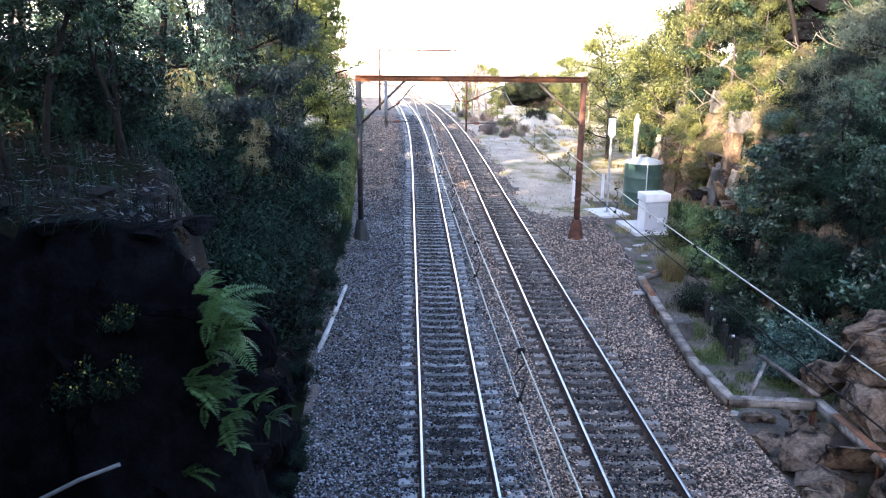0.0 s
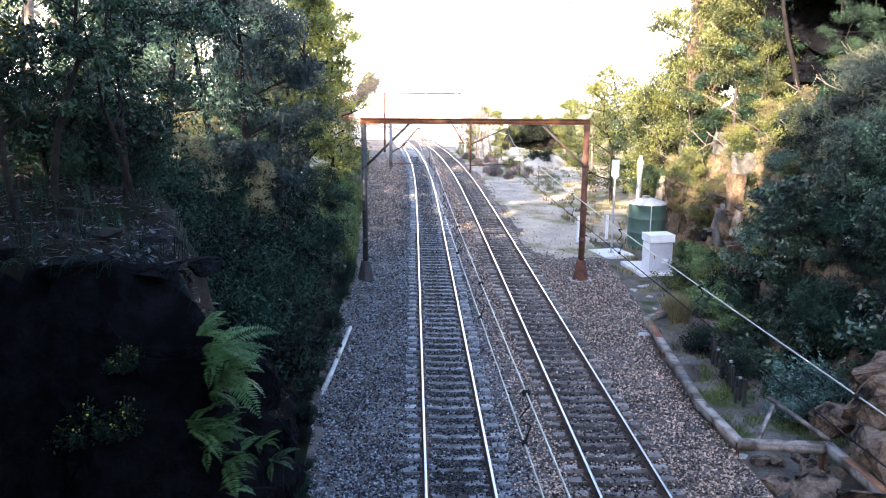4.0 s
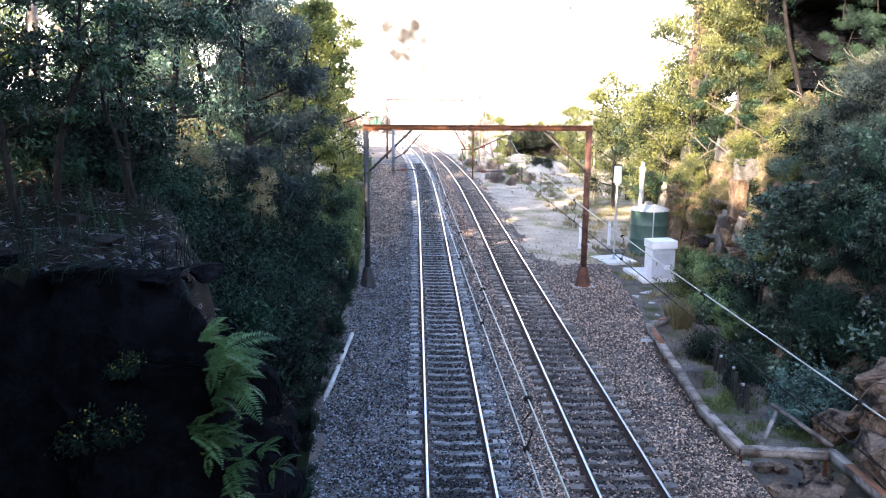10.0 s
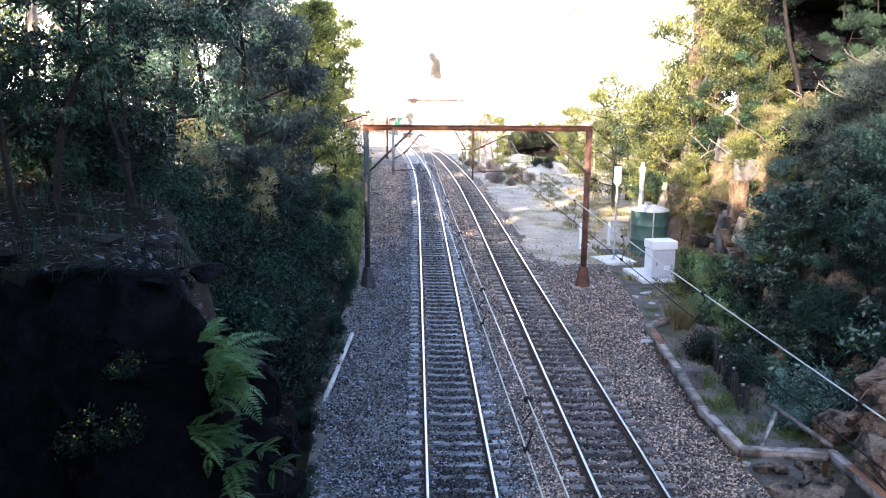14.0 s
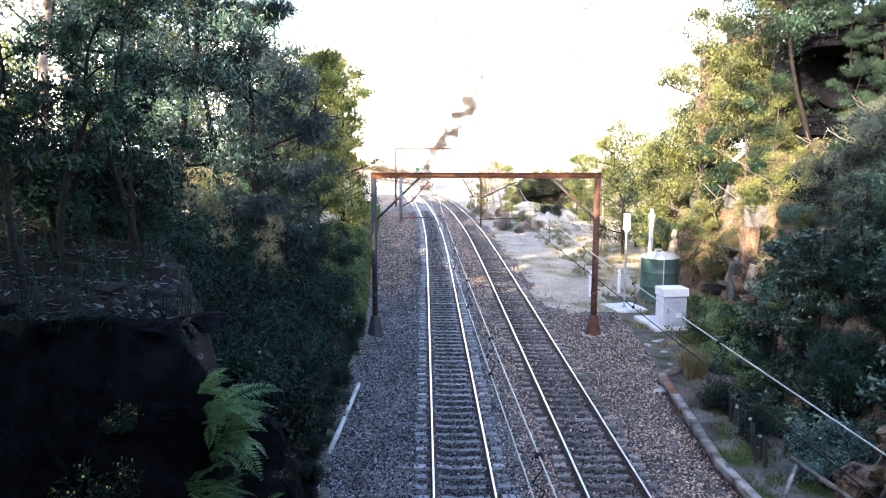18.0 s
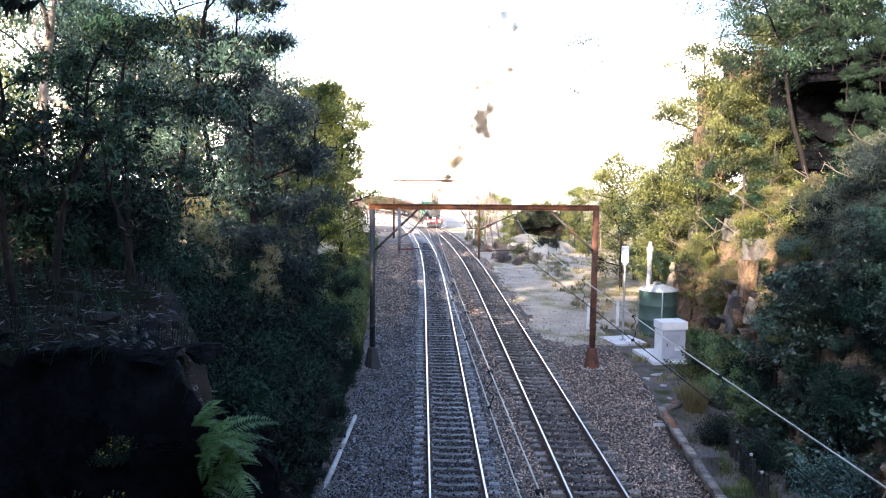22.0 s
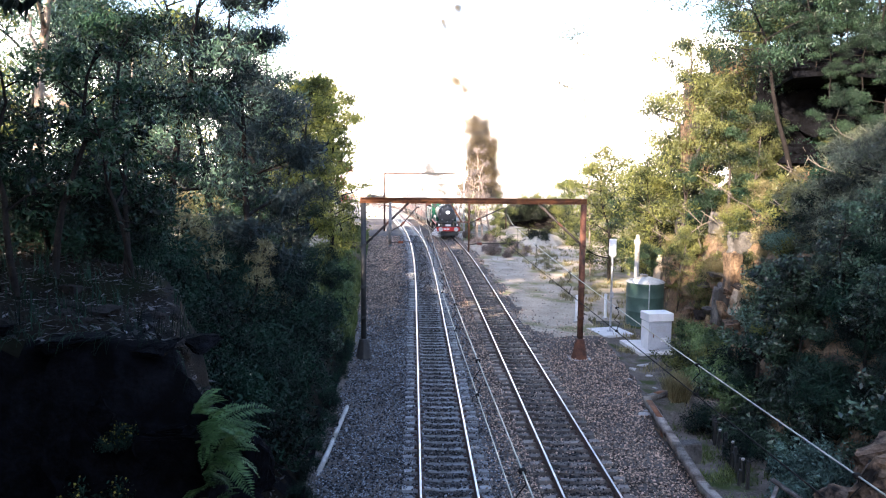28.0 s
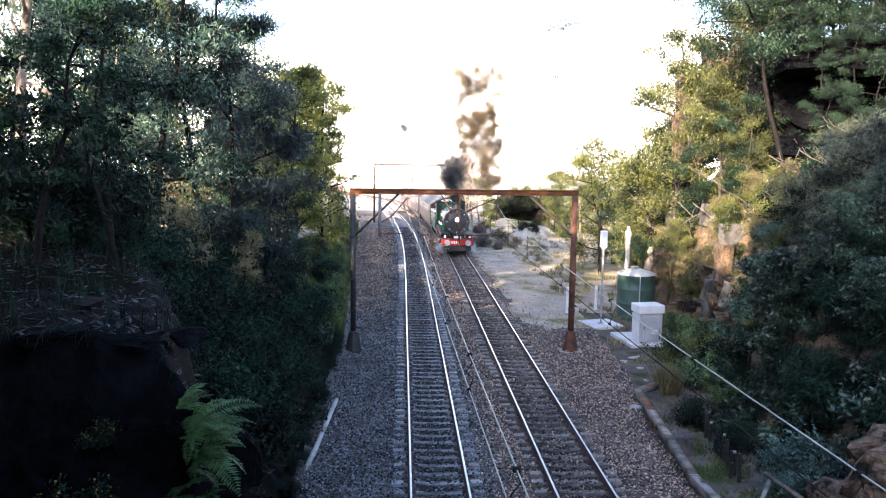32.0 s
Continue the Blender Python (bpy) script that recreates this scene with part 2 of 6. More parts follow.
    greenbush=leafmat("fresh_green_leaves", (0.018, 0.05, 0.017), (0.21, 0.31, 0.12), 0.3, 0.45),
    # leaf colour close to black, painting the shade inside the hollow
    hollow=leafmat("hollow_shade_leaves", (0.001, 0.003, 0.001), (0.02, 0.03, 0.012), 0.1),
    brush=leafmat("dead_brush", (0.1, 0.08, 0.075), (0.32, 0.26, 0.235), 0.1, 0.8),
    gloss=leafmat("glossy_shrub_leaves", (0.002, 0.01, 0.007), (0.075, 0.14, 0.082), 0.1, 0.36, 0.5),
    fern=leafmat("fern_fronds", (0.022, 0.065, 0.02), (0.16, 0.29, 0.1), 0.35, 0.5),
    grass=leafmat("dry_grass", (0.12, 0.105, 0.045), (0.38, 0.32, 0.17), 0.35),
    greengrass=leafmat("green_grass", (0.04, 0.068, 0.018), (0.2, 0.235, 0.08), 0.35),
    yellow=leafmat("yellow_blossom", (0.35, 0.3, 0.03), (0.7, 0.62, 0.14), 0.3),
    red=leafmat("red_foliage", (0.3, 0.03, 0.02), (0.6, 0.12, 0.07), 0.3),
    black=surf("sooty_black", (0.012, 0.012, 0.013), (0.05, 0.048, 0.047), 3, 30, 0.55, 0.15),
    boxgrey=surf("smokebox_grey", (0.03, 0.03, 0.032), (0.085, 0.084, 0.085), 3, 30, 0.5, 0.1),
    green=surf("loco_green", (0.008, 0.06, 0.038), (0.022, 0.115, 0.07), 2, 30, 0.25, 0.02),
    redpaint=surf("red_paint", (0.33, 0.015, 0.015), (0.5, 0.035, 0.03), 2, 30, 0.4, 0.03),
    coach=surf("coach_brown", (0.07, 0.03, 0.024), (0.16, 0.075, 0.06), 2, 30, 0.4, 0.03),
    coachroof=surf("coach_roof", (0.1, 0.09, 0.085), (0.22, 0.2, 0.19), 2, 30, 0.7, 0.05),
    glass=surf("dark_glass", (0.02, 0.022, 0.025), (0.05, 0.055, 0.06), 2, 30, 0.08, 0.0),
    smoke=smokemat("coal_smoke", (0.045, 0.036, 0.027), (0.22, 0.165, 0.085)),
    smokegrey=smokemat("grey_brown_smoke", (0.04, 0.038, 0.036), (0.17, 0.15, 0.12)),
    smokedark=smokemat("thick_smoke", (0.03, 0.031, 0.035), (0.12, 0.12, 0.125)),
    steam=smokemat("white_steam", (0.75, 0.75, 0.76), (0.9, 0.9, 0.9)),
    lamp=glowmat("headlight_glow", (1.0, 0.93, 0.75), 9.0),
    porcelain=surf("brown_insulator", (0.16, 0.045, 0.025), (0.3, 0.09, 0.05), 6, 50, 0.25, 0.0),
)


# ---- mesh helpers ----
def mesh_np(name, V, F, mats, index=None, smooth=False):
    V, F = np.asarray(V, np.float32).reshape(-1, 3), np.asarray(F, np.int32)
    me = bpy.data.meshes.new(name)
    me.vertices.add(len(V))
    me.vertices.foreach_set("co", V.ravel())
    me.loops.add(F.size)
    me.loops.foreach_set("vertex_index", F.ravel())
    me.polygons.add(len(F))
    me.polygons.foreach_set("loop_start", np.arange(0, F.size, F.shape[1], dtype=np.int32))
    for m in mats if isinstance(mats, (list, tuple)) else [mats]:
        me.materials.append(m)
    if index is not None:
        me.polygons.foreach_set("material_index", np.asarray(index, np.int32))
    if smooth:
        me.polygons.foreach_set("use_smooth", np.ones(len(F), bool))
    me.update(calc_edges=True)
    me.validate()
    return me


def put(name, me, parent=None, label="", at=None):
    ob = new(name, me)
    if parent:
        ob.parent = parent
    if at is not None:
        ob.matrix_basis = at
    return tagged(ob, label)


def thing(name, at, label, category, group="", kind=""):
    ob = new(name)
    ob.empty_display_size = 0.2
    ob.matrix_basis = at
    return tagged(ob, label, category, group, kind)


def bm_mesh(name, bm, mat, bevel=0.0, smooth=False):
    if bevel:
        bmesh.ops.bevel(bm, geom=bm.edges[:], offset=bevel, segments=1, affect="EDGES", profile=0.5)
    me = bpy.data.meshes.new(name)
    bmesh.ops.recalc_face_normals(bm, faces=bm.faces[:])
    bm.to_mesh(me)
    bm.free()
    me.materials.append(mat)
    if smooth:
        me.polygons.foreach_set("use_smooth", np.ones(len(me.polygons), bool))
    return me


def add_box(bm, size, centre=(0, 0, 0), turn=(0, 0, 0)):
    m = pose(*centre, *turn) @ Matrix.Diagonal((*size, 1))
    bmesh.ops.create_cube(bm, size=1, matrix=m)


def add_cyl(bm, r1, r2, depth, at, seg=20):
    bmesh.ops.create_cone(bm, cap_ends=True, segments=seg, radius1=r1, radius2=r2, depth=depth, matrix=at)


def part_box(name, size, centre, mat, parent, label="", turn=(0, 0, 0), bevel=0.01):
    bm = bmesh.new()
    add_box(bm, size)
    return put(name, bm_mesh(name, bm, mat, min(bevel, min(size) * 0.3)), parent, label, pose(*centre, *turn))


def part_cyl(name, r, depth, at, mat, parent, label="", seg=20, r2=None, bevel=0.0):
    bm = bmesh.new()
    add_cyl(bm, r, r if r2 is None else r2, depth, Matrix.Identity(4), seg)
    return put(name, bm_mesh(name, bm, mat, bevel, False), parent, label, at)


def tube(points, radii, sides=7):
    """Vertices and quads of a tapered tube along points."""
    P = np.asarray(points, float)
    R = np.broadcast_to(np.asarray(radii, float), (len(P),))
    T = np.gradient(P, axis=0)
    T /= np.linalg.norm(T, axis=1)[:, None] + 1e-9
    ref = np.array([0.0, 0.0, 1.0]) if abs(T[:, 2]).mean() < 0.8 else np.array([1.0, 0.0, 0.0])
    U = np.cross(T, ref)
    U /= np.linalg.norm(U, axis=1)[:, None] + 1e-9
    W = np.cross(T, U)
    a = np.linspace(0, 2 * np.pi, sides, endpoint=False)
    V = P[:, None] + R[:, None, None] * (np.cos(a)[None, :, None] * U[:, None] + np.sin(a)[None, :, None] * W[:, None])
    i, j = np.meshgrid(np.arange(len(P) - 1), np.arange(sides), indexing="ij")
    k = (j + 1) % sides
    F = np.stack([i * sides + j, i * sides + k, (i + 1) * sides + k, (i + 1) * sides + j], -1).reshape(-1, 4)
    return V.reshape(-1, 3), F.astype(int)


def join(pieces):
    V, F, n = [], [], 0
    for v, f in pieces:
        V.append(v)
        F.append(np.asarray(f) + n)
        n += len(v)
    return np.concatenate(V), np.concatenate(F)


def bar(a, b, w, h, up=(0, 0, 1)):
    """A square bar from a to b."""
    a, b = np.array(a, float), np.array(b, float)
    t = (b - a) / np.linalg.norm(b - a)
    u = np.cross(t, up)
    u = u / np.linalg.norm(u) if np.linalg.norm(u) > 1e-6 else np.array([1.0, 0, 0])
    v = np.cross(u, t)
    c = [(-w / 2, -h / 2), (w / 2, -h / 2), (w / 2, h / 2), (-w / 2, h / 2)]
    V = np.array([p + x * u + y * v for p in (a, b) for x, y in c])
    F = [[0, 3, 2, 1], [4, 5, 6, 7], [0, 1, 5, 4], [1, 2, 6, 5], [2, 3, 7, 6], [3, 0, 4, 7]]
    return V, np.array(F)


def leaves(centres, length, width, droop=0.0, r=rng):
    """One folded diamond a leaf, at each centre, every way round."""
    n = len(centres)
    d = r.normal(size=(n, 3))
    d[:, 2] -= droop
    d /= np.linalg.norm(d, axis=1)[:, None]
    s = np.cross(d, r.normal(size=(n, 3)))
    s /= np.linalg.norm(s, axis=1)[:, None]
    k = r.uniform(0.6, 1.35, (n, 1))
    L, Wd = d * length * k, s * width * k
    nrm = np.cross(d, s) * (width * 0.3) * k
    V = np.stack([centres - L / 2, centres + Wd / 2 + nrm, centres + L / 2, centres - Wd / 2 + nrm], 1)
    return V.reshape(-1, 3), np.arange(4 * n).reshape(-1, 4)


# ---- the lie of the land ----
def curve(y):
    """How far the tracks have swung to the left at y."""
    y = np.asarray(y, float)
    return -2.06e-5 * np.maximum(0.0, np.minimum(y, 108.0) - 44.0) ** 2.7 - 0.0692 * np.maximum(0.0, y - 108.0) - 0.0032 * np.clip(y - 165.0, 0, 28) ** 2 - 0.18 * np.maximum(0.0, y - 193.0)


def grade(y):
    """How far the line has dropped beyond the brow at y."""
    y = np.asarray(y, float)
    return -0.0125 * np.maximum(0.0, y - 70.0) - 0.0125 * np.maximum(0.0, y - 110.0) + 0.025 * np.maximum(0.0, y - 260.0)


def step(a, b, v):
    t = np.clip((v - a) / (b - a), 0, 1)
    return t * t * (3 - 2 * t)


def rough(x, y, s, seed=0):
    """Cheap layered waves, about -1 to 1."""
    x, y = np.asarray(x, float), np.asarray(y, float)
    out, a = 0.0, 0.5
    for k in range(4):
        f, p = s * 1.93**k, seed + 1.7 * k
        out = out + a * np.sin(f * (x * 0.83 + y * 0.56) + p + 1.3 * np.sin(f * 0.61 * (x * 0.4 - y * 0.9) + 2 * p)) * np.cos(f * (0.42 * x - 0.91 * y) - p)
        a *= 0.55
    return out


def left_edge(y):
    return np.interp(y, [0, 16, 21, 27, 35, 52, 70, 95, 300], [-3.2, -3.25, -3.75, -3.75, -3.6, -4.4, -5.0, -5.4, -6.5])


def right_edge(y):
    return np.interp(y, [0, 18, 25, 31, 43, 60, 300], [6.7, 6.9, 7.1, 8.2, 9.0, 9.5, 10.0])


def right_foot(y):
    return np.interp(y, [0, 17.5, 20, 24, 30, 36, 46, 60, 80, 300], [9.3, 9.4, 11.0, 12.0, 12.8, 14.1, 14.1, 17.5, 21.0, 30.0])


def land(x, y):
    x, y = np.asarray(x, float), np.asarray(y, float)
    u = x - curve(y)
    el, er, ef = left_edge(y), right_edge(y), right_foot(y)
    n1, n2 = rough(x, y, 0.9), rough(x, y, 2.6, 5)
    z = np.full(np.broadcast(x, y).shape, -0.235) + grade(y)
    z = z - 0.035 * (1 - step(1.1, 1.4, abs(u - 3.749))) + 0.03 * (1 - step(0.4, 0.7, abs(u)))
    d = np.maximum(el - u + 0.25 * n2, 0)
    front = np.maximum(step(11.7, 12.35, y + 0.18 * n2), step(9.0, 13.0, -u))
    dc = np.maximum(d - 0.33 * np.clip(y - 12.3, 0, 6), 0)
    cliff = front * (5.75 * (1 - np.exp(-(dc / 0.8) ** 2.2)) + 0.09 * np.minimum(dc, 60) + np.minimum(dc, 1) * (0.25 * n1 + 0.1 * np.clip(y - 12.3, 0, 6)))
    slope = 4.6 * (1 - np.exp(-d / 4.2)) + 0.17 * np.minimum(d, 50) + 0.4 * n1 * np.minimum(d, 1)
    deep = np.clip(d - 1.2, 0, 5)
    k = step(15.5 + 1.0 * deep, 19.0 + 1.3 * deep, y)
    low = 1 - 0.62 * step(48, 75, y)
    z = np.where(d > 0, z - 0.15 * np.minimum(d, 0.4) + (1 - k) * cliff + k * slope * low, z)
    d = np.maximum(u - er, 0)
    pit = (1 - step(27.0, 29.5, y)) * 0.75 * step(0.0, 0.9, d)
    z = np.where(d > 0, z - 0.12 * step(0, 0.5, d) - pit + 0.06 * n1 * np.minimum(d, 1), z)
    d = np.maximum(u - ef + 0.45 * n1 + 0.2 * n2, 0)
    tall = 1 - 0.72 * step(52, 82, y)
    near = 0.35 + 0.65 * step(17, 27, y)
    hill = near * 5.2 * (1 - np.exp(-d / 1.3)) + 0.52 * np.minimum(d, 17) + 0.35 * n1 * np.minimum(d, 1)
    return np.where(d > 0, z + hill * tall, z)


def stretch(parts):
    out = []
    for a, b, s in parts:
        out.append(np.arange(a, b, s))
    return np.concatenate(out)


gx = np.concatenate([-np.geomspace(40, 1800, 14)[::-1], stretch([(-38, -18, 1.4), (-18, 24, 0.3), (24, 46, 1.5)]), np.geomspace(48, 1800, 14)])
gy = np.concatenate([stretch([(-90, 0, 5), (0, 52, 0.3), (52, 130, 1.0), (130, 260, 5)]), np.geomspace(262, 3500, 14)])
GX, GY = np.meshgrid(gx, gy)
GZ = land(GX, GY)
GV = np.stack([GX, GY, GZ], -1).reshape(-1, 3)
nx, ny = len(gx), len(gy)
ii, jj = np.meshgrid(np.arange(nx - 1), np.arange(ny - 1))
GF = np.stack([jj * nx + ii, jj * nx + ii + 1, (jj + 1) * nx + ii + 1, (jj + 1) * nx + ii], -1).reshape(-1, 4)
mid = GV[GF].mean(1)
rise = np.ptp(GV[GF][:, :, 2], axis=1) / 0.3
u = mid[:, 0] - curve(mid[:, 1])
on_bed = (u > left_edge(mid[:, 1]) - 0.15) & (u < right_edge(mid[:, 1]) + 0.05)
kind = np.zeros(len(GF), int)
kind[on_bed] = 1
near = (mid[:, 1] < 62) & (abs(mid[:, 0]) < 24)
kind[near & ~on_bed & (rise > 0.8) & (u > 0)] = 2
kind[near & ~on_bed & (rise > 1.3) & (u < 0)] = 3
kind[(u > right_edge(mid[:, 1]) - 0.5 + 0.8 * rough(mid[:, 0], mid[:, 1], 1.1, 3)) & (mid[:, 1] > 44) & (rise < 1.2)] = 4
kind[(kind == 1) & (u > 5.4 + 0.5 * rough(mid[:, 0], mid[:, 1], 0.9, 7)) & (mid[:, 1] > 40 + 2 * rough(mid[:, 0], mid[:, 1], 0.7, 8))] = 4
# beyond here the ground is paled to stand for overexposure
kind[mid[:, 1] > 135] = 6
kind[(u < left_edge(mid[:, 1]) - 0.4) & (mid[:, 1] > 62) & (kind != 6)] = 4
kind[(u < left_edge(mid[:, 1]) - 3.5) & (mid[:, 1] > 37) & (mid[:, 1] < 70)] = 4
# the ledge corner takes the near-black rock too, in place of shade
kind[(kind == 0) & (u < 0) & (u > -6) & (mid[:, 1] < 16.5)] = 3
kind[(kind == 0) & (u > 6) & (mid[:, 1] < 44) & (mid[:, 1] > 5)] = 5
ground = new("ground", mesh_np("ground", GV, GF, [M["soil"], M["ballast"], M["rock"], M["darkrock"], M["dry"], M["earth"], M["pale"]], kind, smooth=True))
tagged(ground, "bush ground with railway cutting, rock faces and ballast bed", "ground", kind="structure")


def zat(x, y):
    return float(land(np.array([float(x)]), np.array([float(y)]))[0])


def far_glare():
    """A glowing sheet that paints the blown-out, hazy distance beyond the bend."""
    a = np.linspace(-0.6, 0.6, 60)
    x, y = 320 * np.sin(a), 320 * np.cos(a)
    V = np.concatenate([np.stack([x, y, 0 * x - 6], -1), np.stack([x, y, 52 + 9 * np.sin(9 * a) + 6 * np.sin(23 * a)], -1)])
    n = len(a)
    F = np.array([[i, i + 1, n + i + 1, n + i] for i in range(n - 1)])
    ob = new("backdrop", mesh_np("backdrop", V, F, glowmat("glowing_distance", (1.0, 0.985, 0.95), 0.42)))
    tagged(ob, "glowing sheet for the blown-out hazy distance beyond the bend", "backdrop", kind="structure")


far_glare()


def overbridge():
    """The plain road bridge from whose edge the line is watched; unseen, added to block sky light."""
    b = thing("wall_bridge", pose(0, 0, 0), "unseen plain weathered concrete overbridge, added to cut sky light", "bridge", kind="structure")
    part_box("deck", (19.0, 4.9, 0.95), (2.5, -3.45, 6.62), M["concrete"], b, bevel=0.04)
    for y in (-1.15, -5.75):
        part_box("parapet", (19.0, 0.28, 1.0), (2.5, y, 7.59), M["concrete"], b, bevel=0.03)
    for x in (-6.3, 11.1):
        part_box("abutment", (1.4, 4.6, 7.4), (x, -3.45, 2.45), M["concrete"], b, bevel=0.04)


overbridge()


# ---- tracks ----
def rail_mesh(x0, y0, y1):
    ys = np.concatenate([np.arange(y0, 44, 4.0), np.arange(44, y1, 2.5)])
    prof = np.array([(-0.07, -0.155), (0.07, -0.155), (0.07, -0.143), (0.012, -0.125), (0.012, -0.045), (0.036, -0.036), (0.036, -0.006), (0.028, 0.0), (-0.028, 0.0), (-0.036, -0.006), (-0.036, -0.036), (-0.012, -0.045), (-0.012, -0.125), (-0.07, -0.143)])
    c = curve(ys) + x0
    V = np.stack([c[:, None] + prof[None, :, 0], np.repeat(ys[:, None], len(prof), 1), prof[None, :, 1] + grade(ys)[:, None]], -1)
    p = len(prof)
    i, j = np.meshgrid(np.arange(len(ys) - 1), np.arange(p), indexing="ij")
    k = (j + 1) % p
    F = np.stack([i * p + j, i * p + k, (i + 1) * p + k, (i + 1) * p + j], -1).reshape(-1, 4)
    top = (j.ravel() == 7).astype(int)
    return mesh_np("rail", V.reshape(-1, 3), F, [M["rail_side"], M["rail_top"]], top)


def sleeper_mesh(mat):
    bm = bmesh.new()
    add_box(bm, (2.44, 0.225, 0.13))
    bmesh.ops.subdivide_edges(bm, edges=[e for e in bm.edges if abs(e.verts[0].co.x - e.verts[1].co.x) > 1], cuts=7)
    for v in bm.verts:
        v.co.y += 0.012 * math.sin(v.co.x * 9 + v.co.z * 31)
        v.co.z += 0.006 * math.sin(v.co.x * 14 + v.co.y * 20) - 0.04 * max(0.0, 1 - (v.co.x / 0.75) ** 2)
    return bm_mesh("sleeper", bm, M[mat])


def plate_mesh():
    bm = bmesh.new()
    add_box(bm, (0.3, 0.16, 0.02))
    for s in (-1, 1):
        add_box(bm, (0.04, 0.05, 0.045), (s * 0.095, 0.04, 0.025))
        add_box(bm, (0.04, 0.05, 0.045), (s * 0.095, -0.04, 0.025))
    return bm_mesh("rail_plate", bm, M["rail_side"])


GREYED, OILED, PLATE = sleeper_mesh("sleeper"), sleeper_mesh("sleeperpale"), plate_mesh()
r_s = random.Random(3)


def track(x0, label, tie):
    t = thing("railway_track", pose(0, 0, 0), label, "railway track", "railway tracks", "structure")
    for s in (-0.7525, 0.7525):
        put("rail", rail_mesh(x0 + s, -40, 262), t, "steel rail with a polished running surface")
    far = []
    for i in range(-60, 420):
        y = 15.74 + 0.597 * i
        x = x0 + float(curve(y)) + r_s.uniform(-0.05, 0.05)
        yaw = math.degrees(math.atan2(float(curve(y + 1) - curve(y - 1)), 2.0)) * -1
        m = pose(x, y + r_s.uniform(-0.025, 0.025), -0.222 + float(grade(y)) + r_s.uniform(-0.014, 0.014), r_s.uniform(-1.5, 1.5), 0, yaw + r_s.uniform(-1.1, 1.1))
        if 12 < y < 78:
            s = put("sleeper", tie, t, "", m)
            if y < 46:
                for g in (-0.7525, 0.7525):
                    put("rail_plate", PLATE, s, "", pose(g, 0, 0.068))
        else:
            far.append(([m @ v.co for v in tie.vertices], np.array([list(p.vertices) for p in tie.polygons if len(p.vertices) == 4])))
    v, f = join(far)
    tagged(put("far_sleepers", mesh_np("far_sleepers", v, f, tie.materials[0]), t), kind="stuff")


track(0.0, "railway track with steel rails on pale dished sleepers half covered by ballast", OILED)
track(3.749, "railway track with steel rails on weathered grey sleepers", GREYED)


def ballast_stones():
    """Broken stone on the bed, thinning out with distance: grey, rusty along the second track, oily between the first rails."""
    r = np.random.default_rng(11)
    y = 12 + 84 * r.random(140000) ** 2.1
    u = left_edge(y) - 0.1 + (right_edge(y) - left_edge(y) + 0.1) * r.random(len(y))
    off = abs((y - 15.74) / 0.597 - np.round((y - 15.74) / 0.597)) + 0.03 * r.normal(size=len(y))
    near_sleeper, bare = off < 0.22, off < 0.1
    keep, lift = np.ones(len(y), bool), np.zeros(len(y))
    for c in (0.0, 3.749):
        for g in (-0.7525, 0.7525):
            keep &= abs(u - c - g) > 0.085
        on = (abs(u - c) < 1.24) & near_sleeper
        side = abs(u - c)
        cover = np.where(side > 1.12, 0.7, np.where(side < 0.3, 0.97 if c == 0 else 0.16, np.where(side < 0.42, 0.5 if c == 0 else 0.1, 0.07)))
        keep &= ~(on & bare) | (r.random(len(y)) < cover)
        lift = np.where(on, 0.075, lift)
    keep &= ~((u > 5.0 + 0.5 * r.normal(size=len(y))) & (y > 38 + 3 * r.normal(size=len(y)))) | (r.random(len(y)) < 0.04)
    y, u, lift = y[keep], u[keep], lift[keep]
    x, n = u + curve(y), len(y)
    base = np.stack([x, y, land(x, y) + 0.01 + lift + r.uniform(0, 0.035, n)], -1)
    octa = np.array([(1, 0, 0), (-1, 0, 0), (0, 1, 0), (0, -1, 0), (0, 0, 1), (0, 0, -1)], float)
    size = r.uniform(0.017, 0.04, (n, 1, 1)) * (1 + 0.006 * np.clip(y - 14, 0, 60))[:, None, None]
    P = octa[None] * size * r.uniform(0.55, 1.35, (n, 6, 1)) + r.normal(size=(n, 6, 3)) * size * 0.28
    a = r.uniform(0, 6.28, n)
    c, s = np.cos(a)[:, None], np.sin(a)[:, None]
    P = np.stack([P[..., 0] * c - P[..., 1] * s, P[..., 0] * s + P[..., 1] * c, P[..., 2] * 0.75], -1) + base[:, None]
    tri = np.array([(0, 2, 4), (2, 1, 4), (1, 3, 4), (3, 0, 4), (2, 0, 5), (1, 2, 5), (3, 1, 5), (0, 3, 5)])
    blur = u + 0.35 * r.normal(size=n)
    oily = (abs(u + 0.05 * r.normal(size=n)) < 0.52) & (r.random(n) < 0.85) | (abs(u - 3.749) < 1.2) & (r.random(n) < np.where(abs(u - 3.749) < 0.72, 0.7, 0.4))
    brown = ~oily & ((blur > 1.6) | (blur < -1.7) & (y > 44 + 3 * r.normal(size=n)))
    for m, mat, label in ((~oily & ~brown, "stone", "loose grey crushed stone ballast"), (brown, "stone_brown", "loose rust-stained crushed stone ballast"), (oily, "stone_oily", "oil-darkened ballast between the rails")):
        k = int(m.sum())
        F = (tri[None] + 6 * np.arange(k)[:, None, None]).reshape(-1, 3)
        ob = new("ballast_stones", mesh_np("ballast_stones", P[m].reshape(-1, 3), F, M[mat]))
        tagged(ob, label, "ballast", kind="stuff")


ballast_stones()


# ---- overhead line ----
def steel(name, a, b, w, h, mat, parent, label=""):
    v, f = bar(a, b, w, h)
    return put(name, mesh_np(name, v, f, mat), parent, label)


